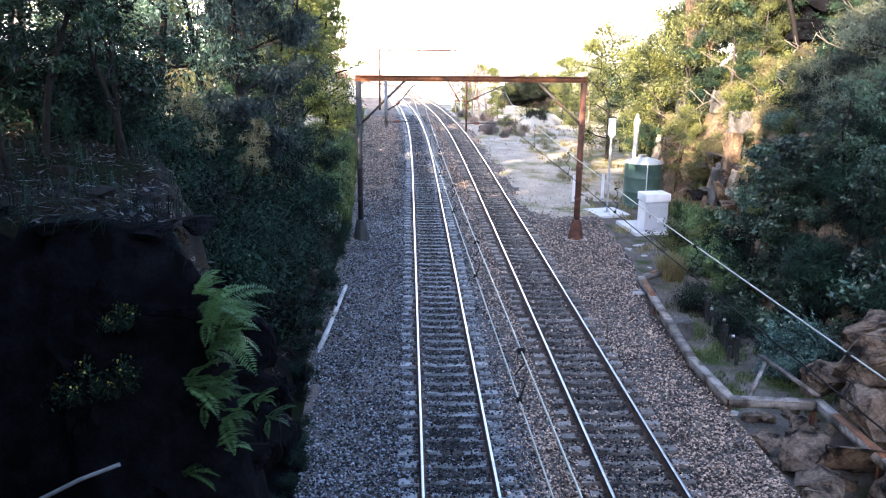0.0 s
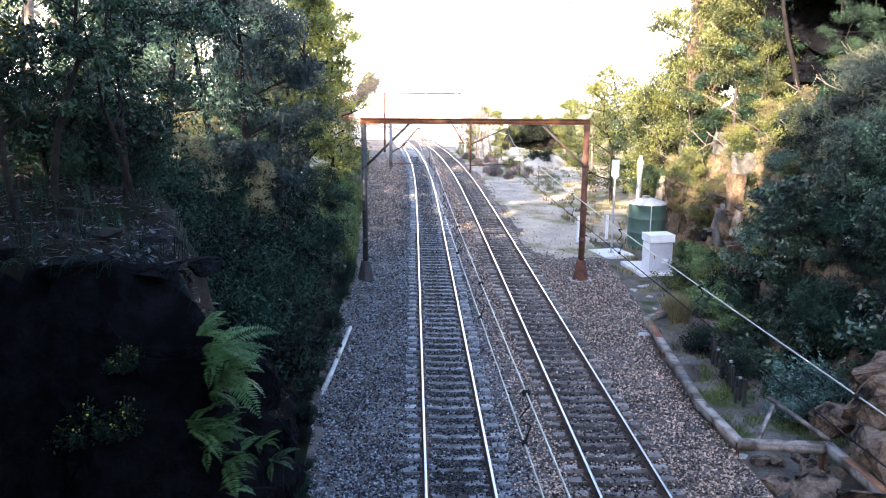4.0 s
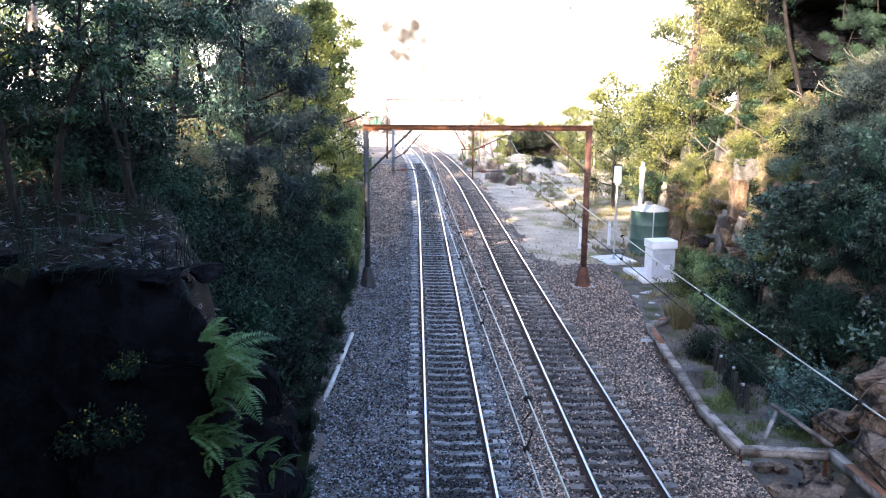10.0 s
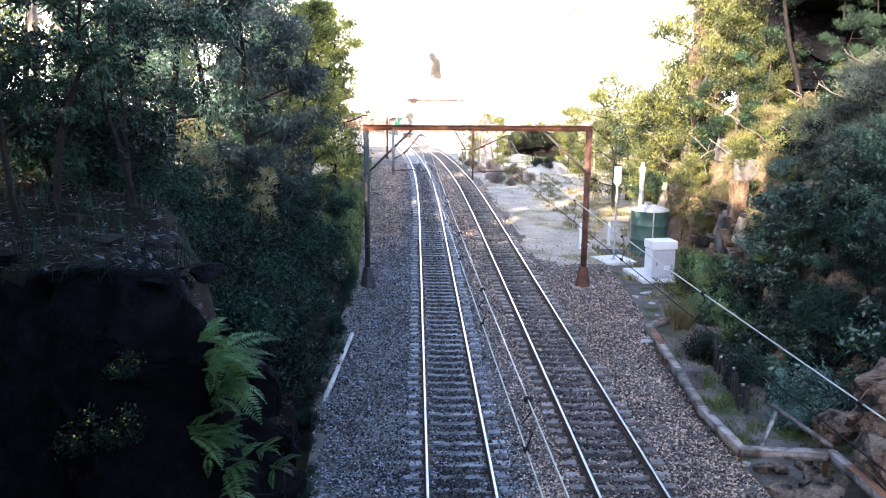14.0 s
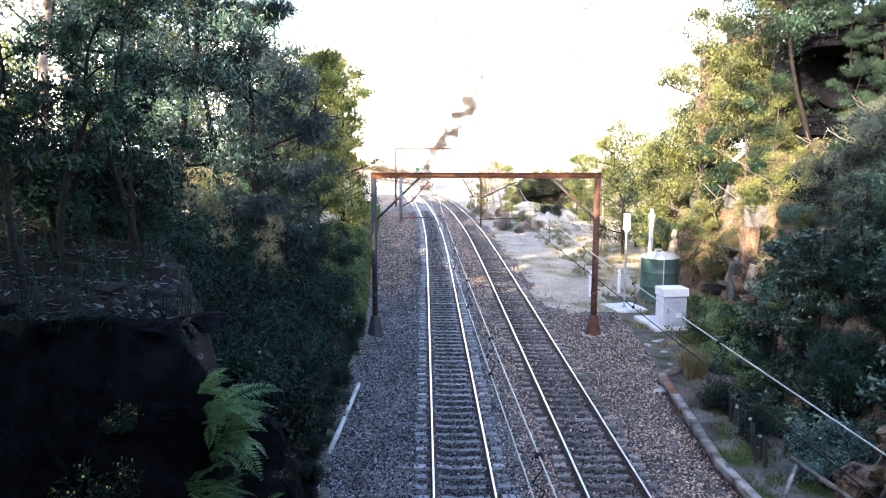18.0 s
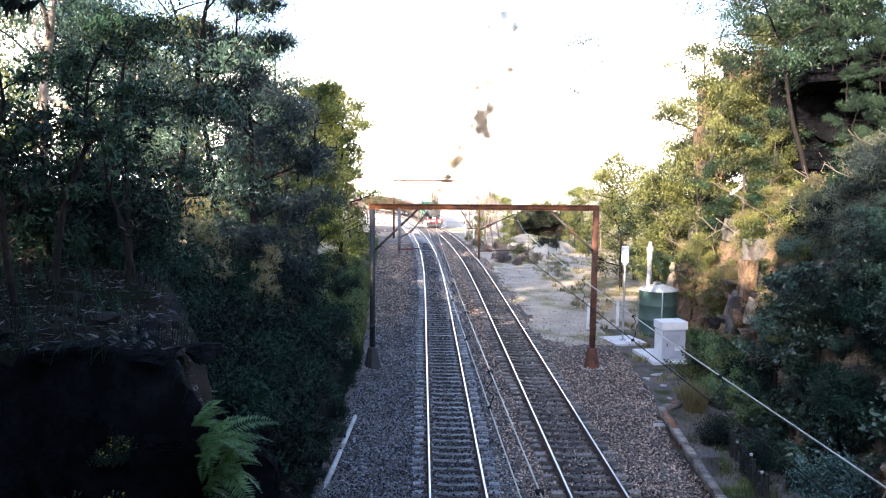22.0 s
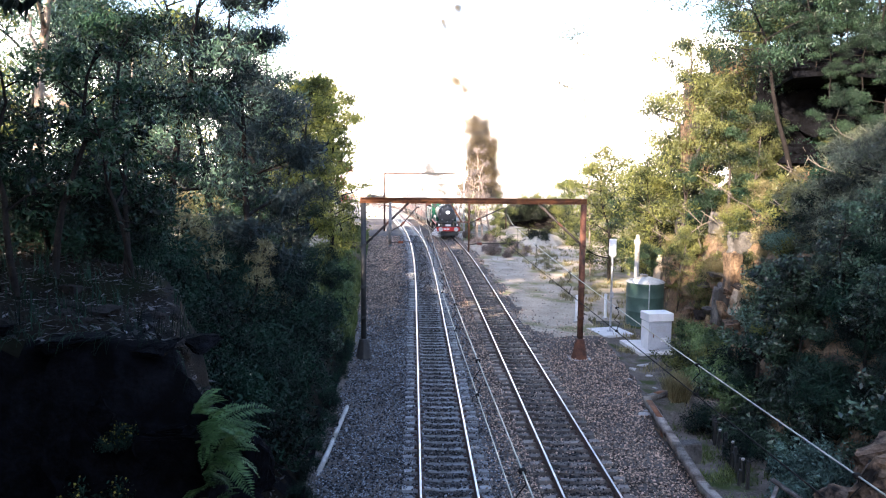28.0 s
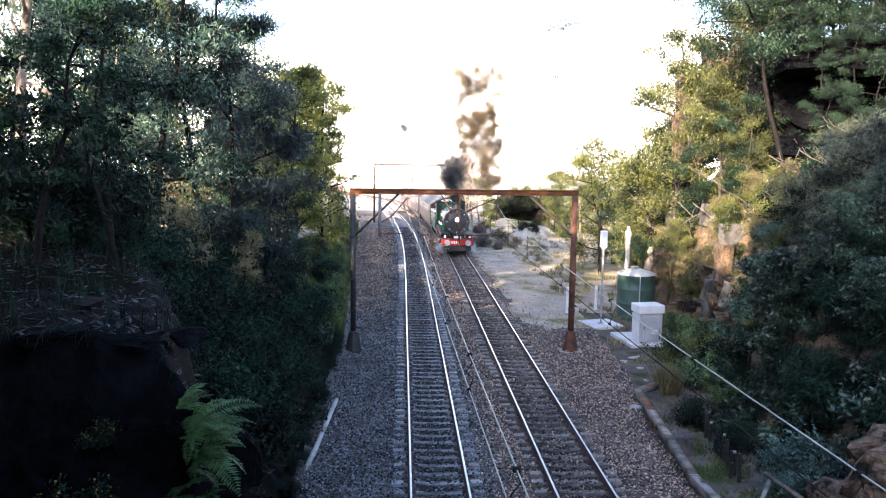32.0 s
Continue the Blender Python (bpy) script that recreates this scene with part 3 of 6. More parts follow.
def channel(name, a, b, w, h, mat, parent, label="", t=0.022):
    """An I-section from a to b."""
    a, b = np.array(a, float), np.array(b, float)
    up = np.array([0, 0, 1.0]) if abs((b - a)[2]) < 0.5 * np.linalg.norm(b - a) else np.array([0, 1.0, 0])
    return put(name, mesh_np(name, *join([bar(a + up * s * (h / 2 - t / 2), b + up * s * (h / 2 - t / 2), w, t, up) for s in (-1, 1)] + [bar(a, b, t, h - 2 * t, up)]), mat), parent, label)


def rod(name, pts, r, mat, parent, label="", sides=7):
    v, f = tube(pts, r, sides)
    return put(name, mesh_np(name, v, f, mat, smooth=True), parent, label)


def insulator(parent, at, axis="x"):
    pieces = []
    for i in range(5):
        c = np.array([0.045 * (i - 2), 0, 0])
        pieces.append(tube([c - [0.021, 0, 0], c - [0.008, 0, 0], c + [0.008, 0, 0], c + [0.021, 0, 0]], [0.03, 0.07, 0.07, 0.03], 10))
    v, f = join(pieces)
    put("insulator", mesh_np("insulator", v, f, M["porcelain"], smooth=True), parent, "brown porcelain insulator", at)


def gantry(y, cx, label, full=True, mats=("rust", "black", "rustdark")):
    g = thing("line_gantry", pose(cx, y, -0.35), label, "gantry", "overhead line gantries")
    beam, lp, rp = (M[k] for k in mats)
    z = 0.35
    channel("beam", (-3.3, 0, 6.92 + z), (6.82, 0, 6.92 + z), 0.2, 0.25, beam, g, "rusty steel cross beam")
    for x, m in ((-3.15, lp), (6.68, rp)):
        channel("post", (x, 0, 0.55), (x, 0, 6.79 + z), 0.22, 0.26, m, g)
        bm = bmesh.new()
        add_cyl(bm, 0.4, 0.22, 0.95, pose(0, 0, 0.48), 8)
        add_cyl(bm, 0.24, 0.2, 0.1, pose(0, 0, 0.98), 8)
        put("footing", bm_mesh("footing", bm, M["black" if x < 0 else "rustdark"], 0.03), g, "", pose(x, 0, 0))
        part_box("plinth", (1.0, 0.9, 0.16), (x, 0, 0.04), M["concrete" if x > 0 else "ballast"], g)
        for k in (2.0, 3.4, 5.3):
            part_box("rivet_plate", (0.26, 0.3, 0.12), (x, 0, k), m, g, bevel=0.008)
    steel("brace", (-3.08, 0.02, 4.95 + z), (-1.15, 0.02, 6.82 + z), 0.09, 0.1, M["darksteel"], g, "dark diagonal brace")
    steel("brace", (6.6, 0.02, 5.0 + z), (4.62, 0.02, 6.82 + z), 0.09, 0.1, M["darksteel"], g)
    dm = M["greysteel"]
    channel("drop_post", (-1.97, -0.16, 4.87 + z), (-1.97, -0.16, 6.85 + z), 0.13, 0.17, dm, g, "grey steel drop post")
    channel("drop_post", (1.53, -0.16, 4.67 + z), (1.53, -0.16, 6.85 + z), 0.07, 0.08, M["rust"], g, "", 0.014)
    rod("cantilever_arm", [(-1.97, -0.2, 5.55 + z), (-1.45, -0.2, 5.85 + z), (-0.8, -0.2, 6.62 + z), (-0.66, -0.2, 6.62 + z)], 0.028, M["darksteel"], g)
    rod("cantilever_arm", [(1.53, -0.2, 5.93 + z), (3.05, -0.2, 6.64 + z), (3.16, -0.2, 6.62 + z), (3.18, -0.2, 5.7 + z)], 0.028, M["darksteel"], g)
    rod("registration_arm", [(-1.97, -0.2, 5.06 + z), (-1.2, -0.2, 5.1 + z), (-0.46, -0.2, 5.06 + z)], 0.022, M["darksteel"], g)
    rod("registration_arm", [(1.53, -0.2, 5.0 + z), (2.4, -0.2, 5.04 + z), (3.2, -0.2, 5.06 + z)], 0.022, M["darksteel"], g)
    steel("stay", (1.0, -0.16, 5.99 + z), (1.53, -0.16, 5.99 + z), 0.05, 0.05, M["rust"], g)
    steel("stay", (0.72, -0.16, 6.8 + z), (1.2, -0.16, 6.0 + z), 0.06, 0.06, M["rust"], g)
    insulator(g, pose(-1.5, -0.2, 5.09 + z))
    insulator(g, pose(2.0, -0.2, 5.03 + z))
    insulator(g, pose(-1.42, -0.2, 5.9 + z, 0, -48, 0))
    insulator(g, pose(1.95, -0.2, 6.12 + z, 0, -25, 0))
    return g


gantry(35.0, -0.03, "rusty steel overhead line gantry spanning two railway tracks")


def far_gantry():
    y, cx = 104.0, float(curve(104.0))
    g = thing("line_gantry", pose(cx, y, -0.35), "slim rusty gantry with a pale lattice mast beyond the first", "gantry", "overhead line gantries")
    channel("beam", (-3.5, 0, 7.28), (6.6, 0, 7.28), 0.2, 0.24, M["rail_side"], g)
    channel("post", (-3.4, 0, -0.5), (-3.4, 0, 7.2), 0.24, 0.26, M["rail_side"], g)
    for s in (0, 1.1):
        steel("lattice_leg", (6.0 + s, 0, -0.5), (5.9 + s, 0, 8.9), 0.16, 0.16, M["white"], g, "pale lattice mast leg")
    steel("lattice_head", (5.85, 0, 8.9), (7.1, 0, 8.9), 0.16, 0.16, M["white"], g)
    for k in range(5):
        a, b = (6.0, 7.0) if k % 2 else (7.0, 6.0)
        steel("lattice_bar", (a, 0, 1.2 + 1.5 * k), (b, 0, 2.7 + 1.5 * k), 0.08, 0.08, M["white"], g)
    steel("brace", (-3.4, 0, 5.6), (-2.0, 0, 7.2), 0.1, 0.1, M["rail_side"], g)
    for x in (-1.9, 1.6):
        channel("drop_post", (x, -0.1, 5.0), (x, -0.1, 7.2), 0.12, 0.16, M["darksteel"], g)
        rod("registration_arm", [(x, -0.1, 5.4), (x + 1.6, -0.1, 5.45)], 0.025, M["darksteel"], g)


far_gantry()


def catenary(x_near, k, sag, label):
    """Messenger over contact wire with droppers, from behind the bridge to the gantries."""
    w = thing("overhead_line", pose(0, 0, 0), label, "overhead line", "overhead lines")
    def plan(y):
        return x_near + k * y + (float(curve(y)) if y > 44 else 0.0)
    def top(y):
        if y < 34.7:
            return 5.54 + sag * (max(0, y - 12) / 22.7) ** 2
        q = (y - 34.7) / 69.3
        return 6.35 - 2.6 * q * (1 - q)
    ys = [float(v) for v in np.concatenate([np.arange(-30, 34.6, 3), np.arange(34.7, 104.1, 4.62)])]
    rod("messenger_wire", [(plan(y), y, top(y) + (0.07 if x_near < 1 else 0.0)) for y in ys], 0.01, M["wire"], w, "pale stranded messenger wire", 6)
    rod("contact_wire", [(plan(y), y, 5.05) for y in ys], 0.0095, M["wire"] if x_near < 1 else M["wiredark"], w, "thin copper contact wire", 6)
    for y in (3.5, 7.5, 11.9, 16.6, 21.5, 27.0, 31.5, 40, 47, 54, 61, 68, 75):
        z0, z1 = 5.06, top(y) + (0.07 if x_near < 1 else 0.0)
        x = plan(y)
        sway, fit = (0.06, 0.6) if y < 26 else (0.012, 0.4)
        rod("dropper", [(x, y, z0), (x + sway, y, (z0 * 2 + z1) / 3), (x - sway, y, (z0 + z1) / 2), (x + 0.7 * sway, y, (z0 + z1 * 3) / 4), (x, y, z1)], 0.009 if y < 26 else 0.006, M["wiredark"], w, "", 5)
        part_box("clamp", (0.13 * fit, 0.1 * fit, 0.05), (x, y, z1), M["wiredark"], w)
        part_box("clamp", (0.1 * fit, 0.09 * fit, 0.05), (x, y, z0), M["wiredark"], w)


catenary(0.272, -0.0205, 0.55, "overhead messenger and contact wires above the first track")
catenary(3.677, -0.0142, 0.6, "overhead messenger and contact wires above the second track")


# ---- lineside equipment ----
def water_tank():
    t = thing("water_tank", pose(12.1, 43.4, zat(12.1, 43.4) - 0.02), "dark green cylindrical water tank with a pale domed lid", "tank")
    bm = bmesh.new()
    prof = [(1.04, 0.0), (1.05, 0.05), (1.03, 0.08), (1.03, 0.8), (1.045, 0.82), (1.03, 0.84), (1.03, 1.6), (1.045, 1.62), (1.03, 1.64), (1.03, 2.35), (1.06, 2.38), (1.06, 2.42), (1.0, 2.44)]
    vs = [bm.verts.new((r, 0, z)) for r, z in prof]
    es = [bm.edges.new((vs[i], vs[i + 1])) for i in range(len(vs) - 1)]
    bmesh.ops.spin(bm, geom=vs + es, cent=(0, 0, 0), axis=(0, 0, 1), angle=2 * math.pi, steps=40)
    bmesh.ops.remove_doubles(bm, verts=bm.verts[:], dist=0.001)
    put("shell", bm_mesh("shell", bm, M["tank"], 0, True), t)
    bm = bmesh.new()
    add_cyl(bm, 1.09, 0.98, 0.08, pose(0, 0, 2.45), 40)
    add_cyl(bm, 0.98, 0.25, 0.22, pose(0, 0, 2.6), 40)
    put("lid", bm_mesh("lid", bm, M["lid"], 0.01), t, "pale dusty domed lid")
    part_cyl("hatch", 0.22, 0.14, pose(-0.1, 0, 2.76), M["lid"], t)
    rod("downpipe", [(-0.1, -1.12, 0.1), (-0.1, -1.12, 2.5), (-0.1, -0.9, 2.62)], 0.03, M["galv"], t, "thin grey pipe down the side")
    v = thing("vent_pipe", pose(12.0, 44.9, zat(12.0, 44.9)), "pale concrete vent post with a stepped cap behind the tank", "post")
    part_cyl("post", 0.14, 4.6, pose(0, 0, 2.3), M["concrete"], v, "", 14)
    part_cyl("collar", 0.19, 0.22, pose(0, 0, 4.5), M["concrete"], v, "", 14)
    part_cyl("cap", 0.11, 0.3, pose(0, 0, 4.75), M["white"], v, "", 14, 0.07)


def equipment_cabinet():
    z = zat(10.5, 36.8)
    s = thing("concrete_pad", pose(10.55, 37.2, z), "low concrete pad under the cabinet", "slab")
    part_box("slab", (1.75, 2.7, 0.16), (-0.1, 0.1, 0.06), M["newconcrete"], s, "", (0, 0, 6))
    c = thing("equipment_cabinet", pose(10.72, 36.75, z + 0.14, 0, 0, 8), "white trackside equipment cabinet with a pale grey door", "cabinet")
    part_box("body", (1.15, 0.8, 1.35), (0, 0, 0.72), M["grey"], c)
    part_box("side_panel", (0.03, 0.78, 1.3), (-0.59, 0, 0.7), M["white"], c, "white side panel")
    part_box("roof", (1.28, 0.95, 0.38), (0, 0, 1.6), M["white"], c, "deep white hood", bevel=0.02)
    d = part_box("door", (0.98, 0.03, 1.1), (0.03, -0.415, 0.72), M["grey"], c, "pale grey door")
    for i in range(5):
        part_box("louvre", (0.5, 0.02, 0.03), (0, -0.02, 0.2 + 0.06 * i), M["galv"], d)
    part_box("handle", (0.04, 0.04, 0.16), (-0.38, -0.03, 0), M["darksteel"], d)
    part_box("label_plate", (0.3, 0.01, 0.2), (0.15, -0.02, -0.2), M["white"], d)


def signal_post():
    z = zat(9.5, 40.6)
    s = thing("concrete_slab", pose(9.5, 40.7, z), "pale concrete slab on the ground", "slab")
    part_box("slab", (1.75, 1.9, 0.14), (0, 0, 0.07), M["newconcrete"], s, "", (0, 0, 14))
    p = thing("radio_post", pose(9.45, 40.55, z + 0.12), "grey steel post with a white box on top", "post")
    part_cyl("pole", 0.055, 4.2, pose(0, 0, 2.1), M["galv"], p, "", 12)
    part_box("flange", (0.3, 0.3, 0.04), (0, 0, 0.02), M["galv"], p)
    for x in (-0.11, 0.11):
        for y in (-0.11, 0.11):
            part_cyl("bolt", 0.018, 0.08, pose(x, y, 0.06), M["galv"], p, "", 6)
    part_box("head_box", (0.34, 0.26, 0.86), (0, 0, 4.5), M["white"], p, "white box", bevel=0.03)
    part_box("bracket", (0.2, 0.18, 0.1), (0, 0, 4.02), M["galv"], p)
    part_box("junction_box", (0.16, 0.12, 0.3), (0, -0.1, 2.0), M["galv"], p)


def stumps():
    for x, y, h in ((8.16, 43.0, 1.55), (10.15, 44.5, 1.5)):
        t = thing("white_marker_post", pose(x, y, zat(x, y)), "short white painted marker post", "post", "marker posts")
        part_cyl("post", 0.085, h, pose(0, 0, h / 2), M["white"], t, "", 12, bevel=0.01)
        part_cyl("base", 0.16, 0.12, pose(0, 0, 0.05), M["concrete"], t, "", 12)


def cable_duct():
    """The steel trough on short legs that runs along the bank and turns round the pit."""
    d = thing("cable_duct", pose(0, 0, 0), "weathered steel cable trough on short posts beside the track", "cable trough")
    pts = [(8.6, 28.8, 0.08), (7.68, 28.05, 0.08), (7.2, 23.3, 0.09), (6.88, 20.2, 0.1), (6.96, 17.7, 0.1), (9.05, 17.4, 0.13), (9.1, 14.5, 0.14), (9.15, 11.6, 0.14)]
    for i, (a, b) in enumerate(zip(pts, pts[1:])):
        a, b = np.array(a), np.array(b)
        t = (b - a) / np.linalg.norm(b - a)
        s = np.cross(t, (0, 0, 1.0))
        pieces = [bar(a - t * 0.06, b + t * 0.06, 0.25, 0.02)]
        for k in (-1, 1):
            o = s * 0.105 * k - np.array([0, 0, 0.11])
            pieces.append(bar(a + o - t * 0.05, b + o + t * 0.05, 0.018, 0.2))
        v, f = join(pieces)
        put("trough", mesh_np("trough", v, f, M["timber"]), d, "grey steel trough length")
        if i in (0, 1, 5, 6):
            q = a + (b - a) * (0.1 if i < 3 else 0.25)
            p = a + (b - a) * (0.5 if i < 3 else 0.95)
            v, f = bar(q + (0, 0, 0.018), p + (0, 0, 0.018), 0.2, 0.012)
            put("rust_plate", mesh_np("rust_plate", v, f, M["rust"]), d, "rusted cover plate")
    for x, y in ((7.66, 27.9), (7.4, 25.3), (7.2, 23.2), (6.95, 21.0), (6.92, 19.2), (6.96, 17.75), (8.95, 17.42), (9.08, 14.8)):
        z = zat(x, y)
        part_box("leg", (0.09, 0.09, 0.2 - z), (x, y, (z - 0.2) / 2 + 0.0), M["rust"], d)
    # prop and loose beam over the pit
    steel("prop", (7.4, 17.75, -0.1), (8.4, 19.0, 0.52), 0.09, 0.1, M["timber"], d)
    steel("rail_beam", (8.3, 19.15, 0.6), (9.05, 17.45, 0.22), 0.13, 0.07, M["timber"], d, "pale loose steel beam")


def left_pipe():
    p = thing("white_pipe", pose(0, 0, 0), "pale pipe lying along the edge of the ballast", "pipe")
    rod("pipe", [(-3.28, 27.1, 0.02), (-3.45, 23.9, 0.0), (-3.55, 22.1, -0.02), (-3.62, 21.7, -0.1), (-3.72, 21.4, -0.3)], 0.075, M["concrete"], p, "", 10)
    rod("joint", [(-3.53, 22.4, -0.02), (-3.54, 22.2, -0.02)], 0.095, M["concrete"], p, "", 10)
    q = thing("handrail_pipe", pose(0, 0, 0), "grey pipe rail by the rock face", "pipe")
    rod("pipe", [(-7.6, 11.4, 1.1), (-7.0, 11.3, 1.5), (-6.2, 11.3, 1.92), (-5.6, 11.4, 2.12)], 0.035, M["galv"], q, "", 8)


def sand_patch():
    """A low apron of bare sand spilling out from under the overhang."""
    a, q = np.meshgrid(np.linspace(0, 2 * np.pi, 40, endpoint=False), np.linspace(0, 1, 7), indexing="ij")
    k = 1 + 0.22 * np.sin(2 * a + 0.6) + 0.12 * np.sin(5 * a) + 0.06 * np.sin(11 * a)
    x, y = 13.6 + 2.5 * q * k * np.cos(a), 88.2 + 3.4 * q * k * np.sin(a)
    z = land(x, y) - 0.06 + (1 - q**2.2) * 1.25 + 0.1 * rough(x, y, 1.7, 2) * (1 - q)
    n = q.shape[1]
    i, j = np.meshgrid(np.arange(40), np.arange(n - 1), indexing="ij")
    w = (i + 1) % 40
    F = np.stack([n * i + j, n * i + j + 1, n * w + j + 1, n * w + j], -1).reshape(-1, 4)
    ob = new("sand_bank", mesh_np("sand_bank", np.stack([x, y, z], -1).reshape(-1, 3), F, M["pale"], smooth=True))
    tagged(ob, "low apron of bare bleached sand in the sun", "sand")


sand_patch()
water_tank()
equipment_cabinet()
signal_post()
stumps()
cable_duct()
left_pipe()


# ---- trees ----
def grow(r, height, spread, clear, n_limbs, lean=(0, 0), rise=0.5, shape="round"):
    """Trunk, limbs with their twigs, and the centres of the leaf clumps."""
    k = np.linspace(0, 1, 9)
    wig = np.cumsum(r.normal(size=(9, 2)) * 0.03 * height, 0) * k[:, None]
    P = np.stack([wig[:, 0] + lean[0] * k**1.5, wig[:, 1] + lean[1] * k**1.5, -0.5 + (height * 0.93 + 0.5) * k], -1)
    r0 = 0.02 + height * 0.0105
    trunk = tube(P, r0 * (1 - 0.86 * k) + 0.012, 9)
    limbs, clumps = [], [P[-1]]
    for i in range(n_limbs):
        f = clear + (1 - clear) * (i + r.uniform(0, 0.9)) / n_limbs
        f = min(f, 0.97)
        root = np.array([np.interp(f, k, P[:, c]) for c in range(3)])
        a = i * 2.4 + r.uniform(-0.5, 0.5)
        g = (f - clear) / (1 - clear)
        reach = spread * {"round": math.sqrt(max(0.08, 1 - (2 * g - 0.85) ** 2 * 0.75)), "flat": 0.55 + 0.5 * g, "cone": 1.1 - 0.85 * g}[shape] * r.uniform(0.75, 1.15)
        out = np.array([math.cos(a), math.sin(a), 0])
        up = rise * r.uniform(0.4, 1.3)
        q = np.linspace(0, 1, 6)[:, None]
        bend = r.normal(size=3) * 0.16 * reach
        L = root + out * reach * q + np.array([0, 0, 1.0]) * reach * up * (q - 0.25 * q**2) + bend * np.sin(q * 3.1)
        rl = r0 * (1 - 0.8 * f) * 0.5 + 0.008
        tubes = [tube(L, rl * (1 - 0.8 * q[:, 0]) + 0.004, 6)]
        clumps += [L[3], L[4], L[5]]
        for s in range(4):
            b = L[2 + s % 3]
            d = r.normal(size=3) * [1, 1, 0.6] + out * 0.5 + [0, 0, 0.35]
            d *= reach * r.uniform(0.28, 0.5) / np.linalg.norm(d)
            T = np.stack([b, b + d * 0.5 + r.normal(size=3) * 0.05 * reach, b + d])
            tubes.append(tube(T, [rl * 0.38 + 0.004, rl * 0.25 + 0.003, 0.003], 5))
            clumps += [T[2], T[1] * 0.4 + T[2] * 0.6]
        limbs.append(join(tubes))
    return trunk, limbs, np.array(clumps)


LEAF = dict(gum=("gum", 0.18, 0.05, 0.9), she=("she", 0.4, 0.04, 0.5), wattle=("wattle", 0.2, 0.055, 0.5), shade=("understorey", 0.15, 0.055, 0.5), grey=("wispy", 0.42, 0.03, 0.4), olive=("olive", 0.2, 0.055, 1.1), red=("red", 0.22, 0.09, 0.4), lime=("lime", 0.22, 0.07, 0.4), gumdark=("gumdark", 0.2, 0.058, 1.0), glossy=("gloss", 0.17, 0.08, 0.5))


def tree(at, seed, height, spread, kind="gum", n=9000, clear=0.3, limbs=10, bark="bark", label="", lean=(0, 0), rise=0.5, shape="round", blob=0.14, z=None):
    r = np.random.default_rng(seed)
    trunk, ls, cl = grow(r, height, spread, clear, limbs, lean, rise, shape)
    t = thing("tree", pose(at[0], at[1], zat(*at) if z is None else z), label, "tree", "bushland trees")
    put("trunk", mesh_np("trunk", *trunk, M[bark], smooth=True), t)
    for v, f in ls:
        put("limb", mesh_np("limb", v, f, M[bark], smooth=True), t)
    mat, ln, wd, droop = LEAF[kind]
    w = r.uniform(0.4, 1.6, len(cl))
    pick = r.choice(len(cl), n, p=w / w.sum())
    c = cl[pick] + r.normal(size=(n, 3)) * spread * blob * np.array([1, 1, 0.62]) * r.uniform(0.5, 1.2, (len(cl), 1))[pick]
    put("crown", mesh_np("crown", *leaves(c, ln, wd, droop, r), M[mat]), t)
    return t


def again(t, x, y, turn, size, label="", z=None):
    o = copy_thing(t, pose(x, y, zat(x, y) if z is None else z, 0, 0, turn) @ Matrix.Scale(size, 4))
    return tagged(o, label)


DARK = "dark bushland tree with fine drooping foliage on the bank"
GUM = "gum tree with open leafy crown on the bank"
# left bank
tree((-12.6, 24.5), 1, 15.5, 4.2, "gum", 13000, 0.36, 11, "palebark", "tall gum tree with pale bare trunk and forked limbs", (0.8, -0.5), 0.7)
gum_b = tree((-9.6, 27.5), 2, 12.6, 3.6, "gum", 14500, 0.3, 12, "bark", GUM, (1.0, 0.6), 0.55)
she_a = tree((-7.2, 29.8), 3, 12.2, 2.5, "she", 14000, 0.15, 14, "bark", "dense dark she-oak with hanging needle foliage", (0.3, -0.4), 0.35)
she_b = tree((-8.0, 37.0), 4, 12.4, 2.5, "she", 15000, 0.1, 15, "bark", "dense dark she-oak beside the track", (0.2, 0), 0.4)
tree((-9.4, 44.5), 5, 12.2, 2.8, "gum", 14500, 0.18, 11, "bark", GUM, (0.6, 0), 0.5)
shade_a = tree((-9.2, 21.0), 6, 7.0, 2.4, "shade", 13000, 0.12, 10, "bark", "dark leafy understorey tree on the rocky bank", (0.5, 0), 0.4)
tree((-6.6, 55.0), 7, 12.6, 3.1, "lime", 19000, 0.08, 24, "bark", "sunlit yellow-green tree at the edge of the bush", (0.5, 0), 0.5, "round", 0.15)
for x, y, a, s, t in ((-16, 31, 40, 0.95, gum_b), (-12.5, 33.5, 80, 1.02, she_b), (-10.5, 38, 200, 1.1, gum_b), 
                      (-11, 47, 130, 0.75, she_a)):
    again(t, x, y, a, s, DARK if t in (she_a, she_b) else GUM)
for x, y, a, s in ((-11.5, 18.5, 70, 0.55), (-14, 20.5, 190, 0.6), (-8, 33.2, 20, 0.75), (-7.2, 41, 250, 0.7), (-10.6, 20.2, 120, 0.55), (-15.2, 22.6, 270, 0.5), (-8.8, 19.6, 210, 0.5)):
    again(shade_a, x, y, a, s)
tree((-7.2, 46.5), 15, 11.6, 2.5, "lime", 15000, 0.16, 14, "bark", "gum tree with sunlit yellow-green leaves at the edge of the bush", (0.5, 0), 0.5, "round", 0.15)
# straw-yellow foliage paints sunlit patches where no sun gets through
LEAF["straw"] = ("grass", 0.3, 0.026, 0.3)
for x, y, h, w, seed in ((-8.3, 25.4, 3.7, 0.75, 91), (-7.4, 25.8, 3.5, 0.6, 92), (-6.5, 26.2, 3.8, 0.5, 93)):
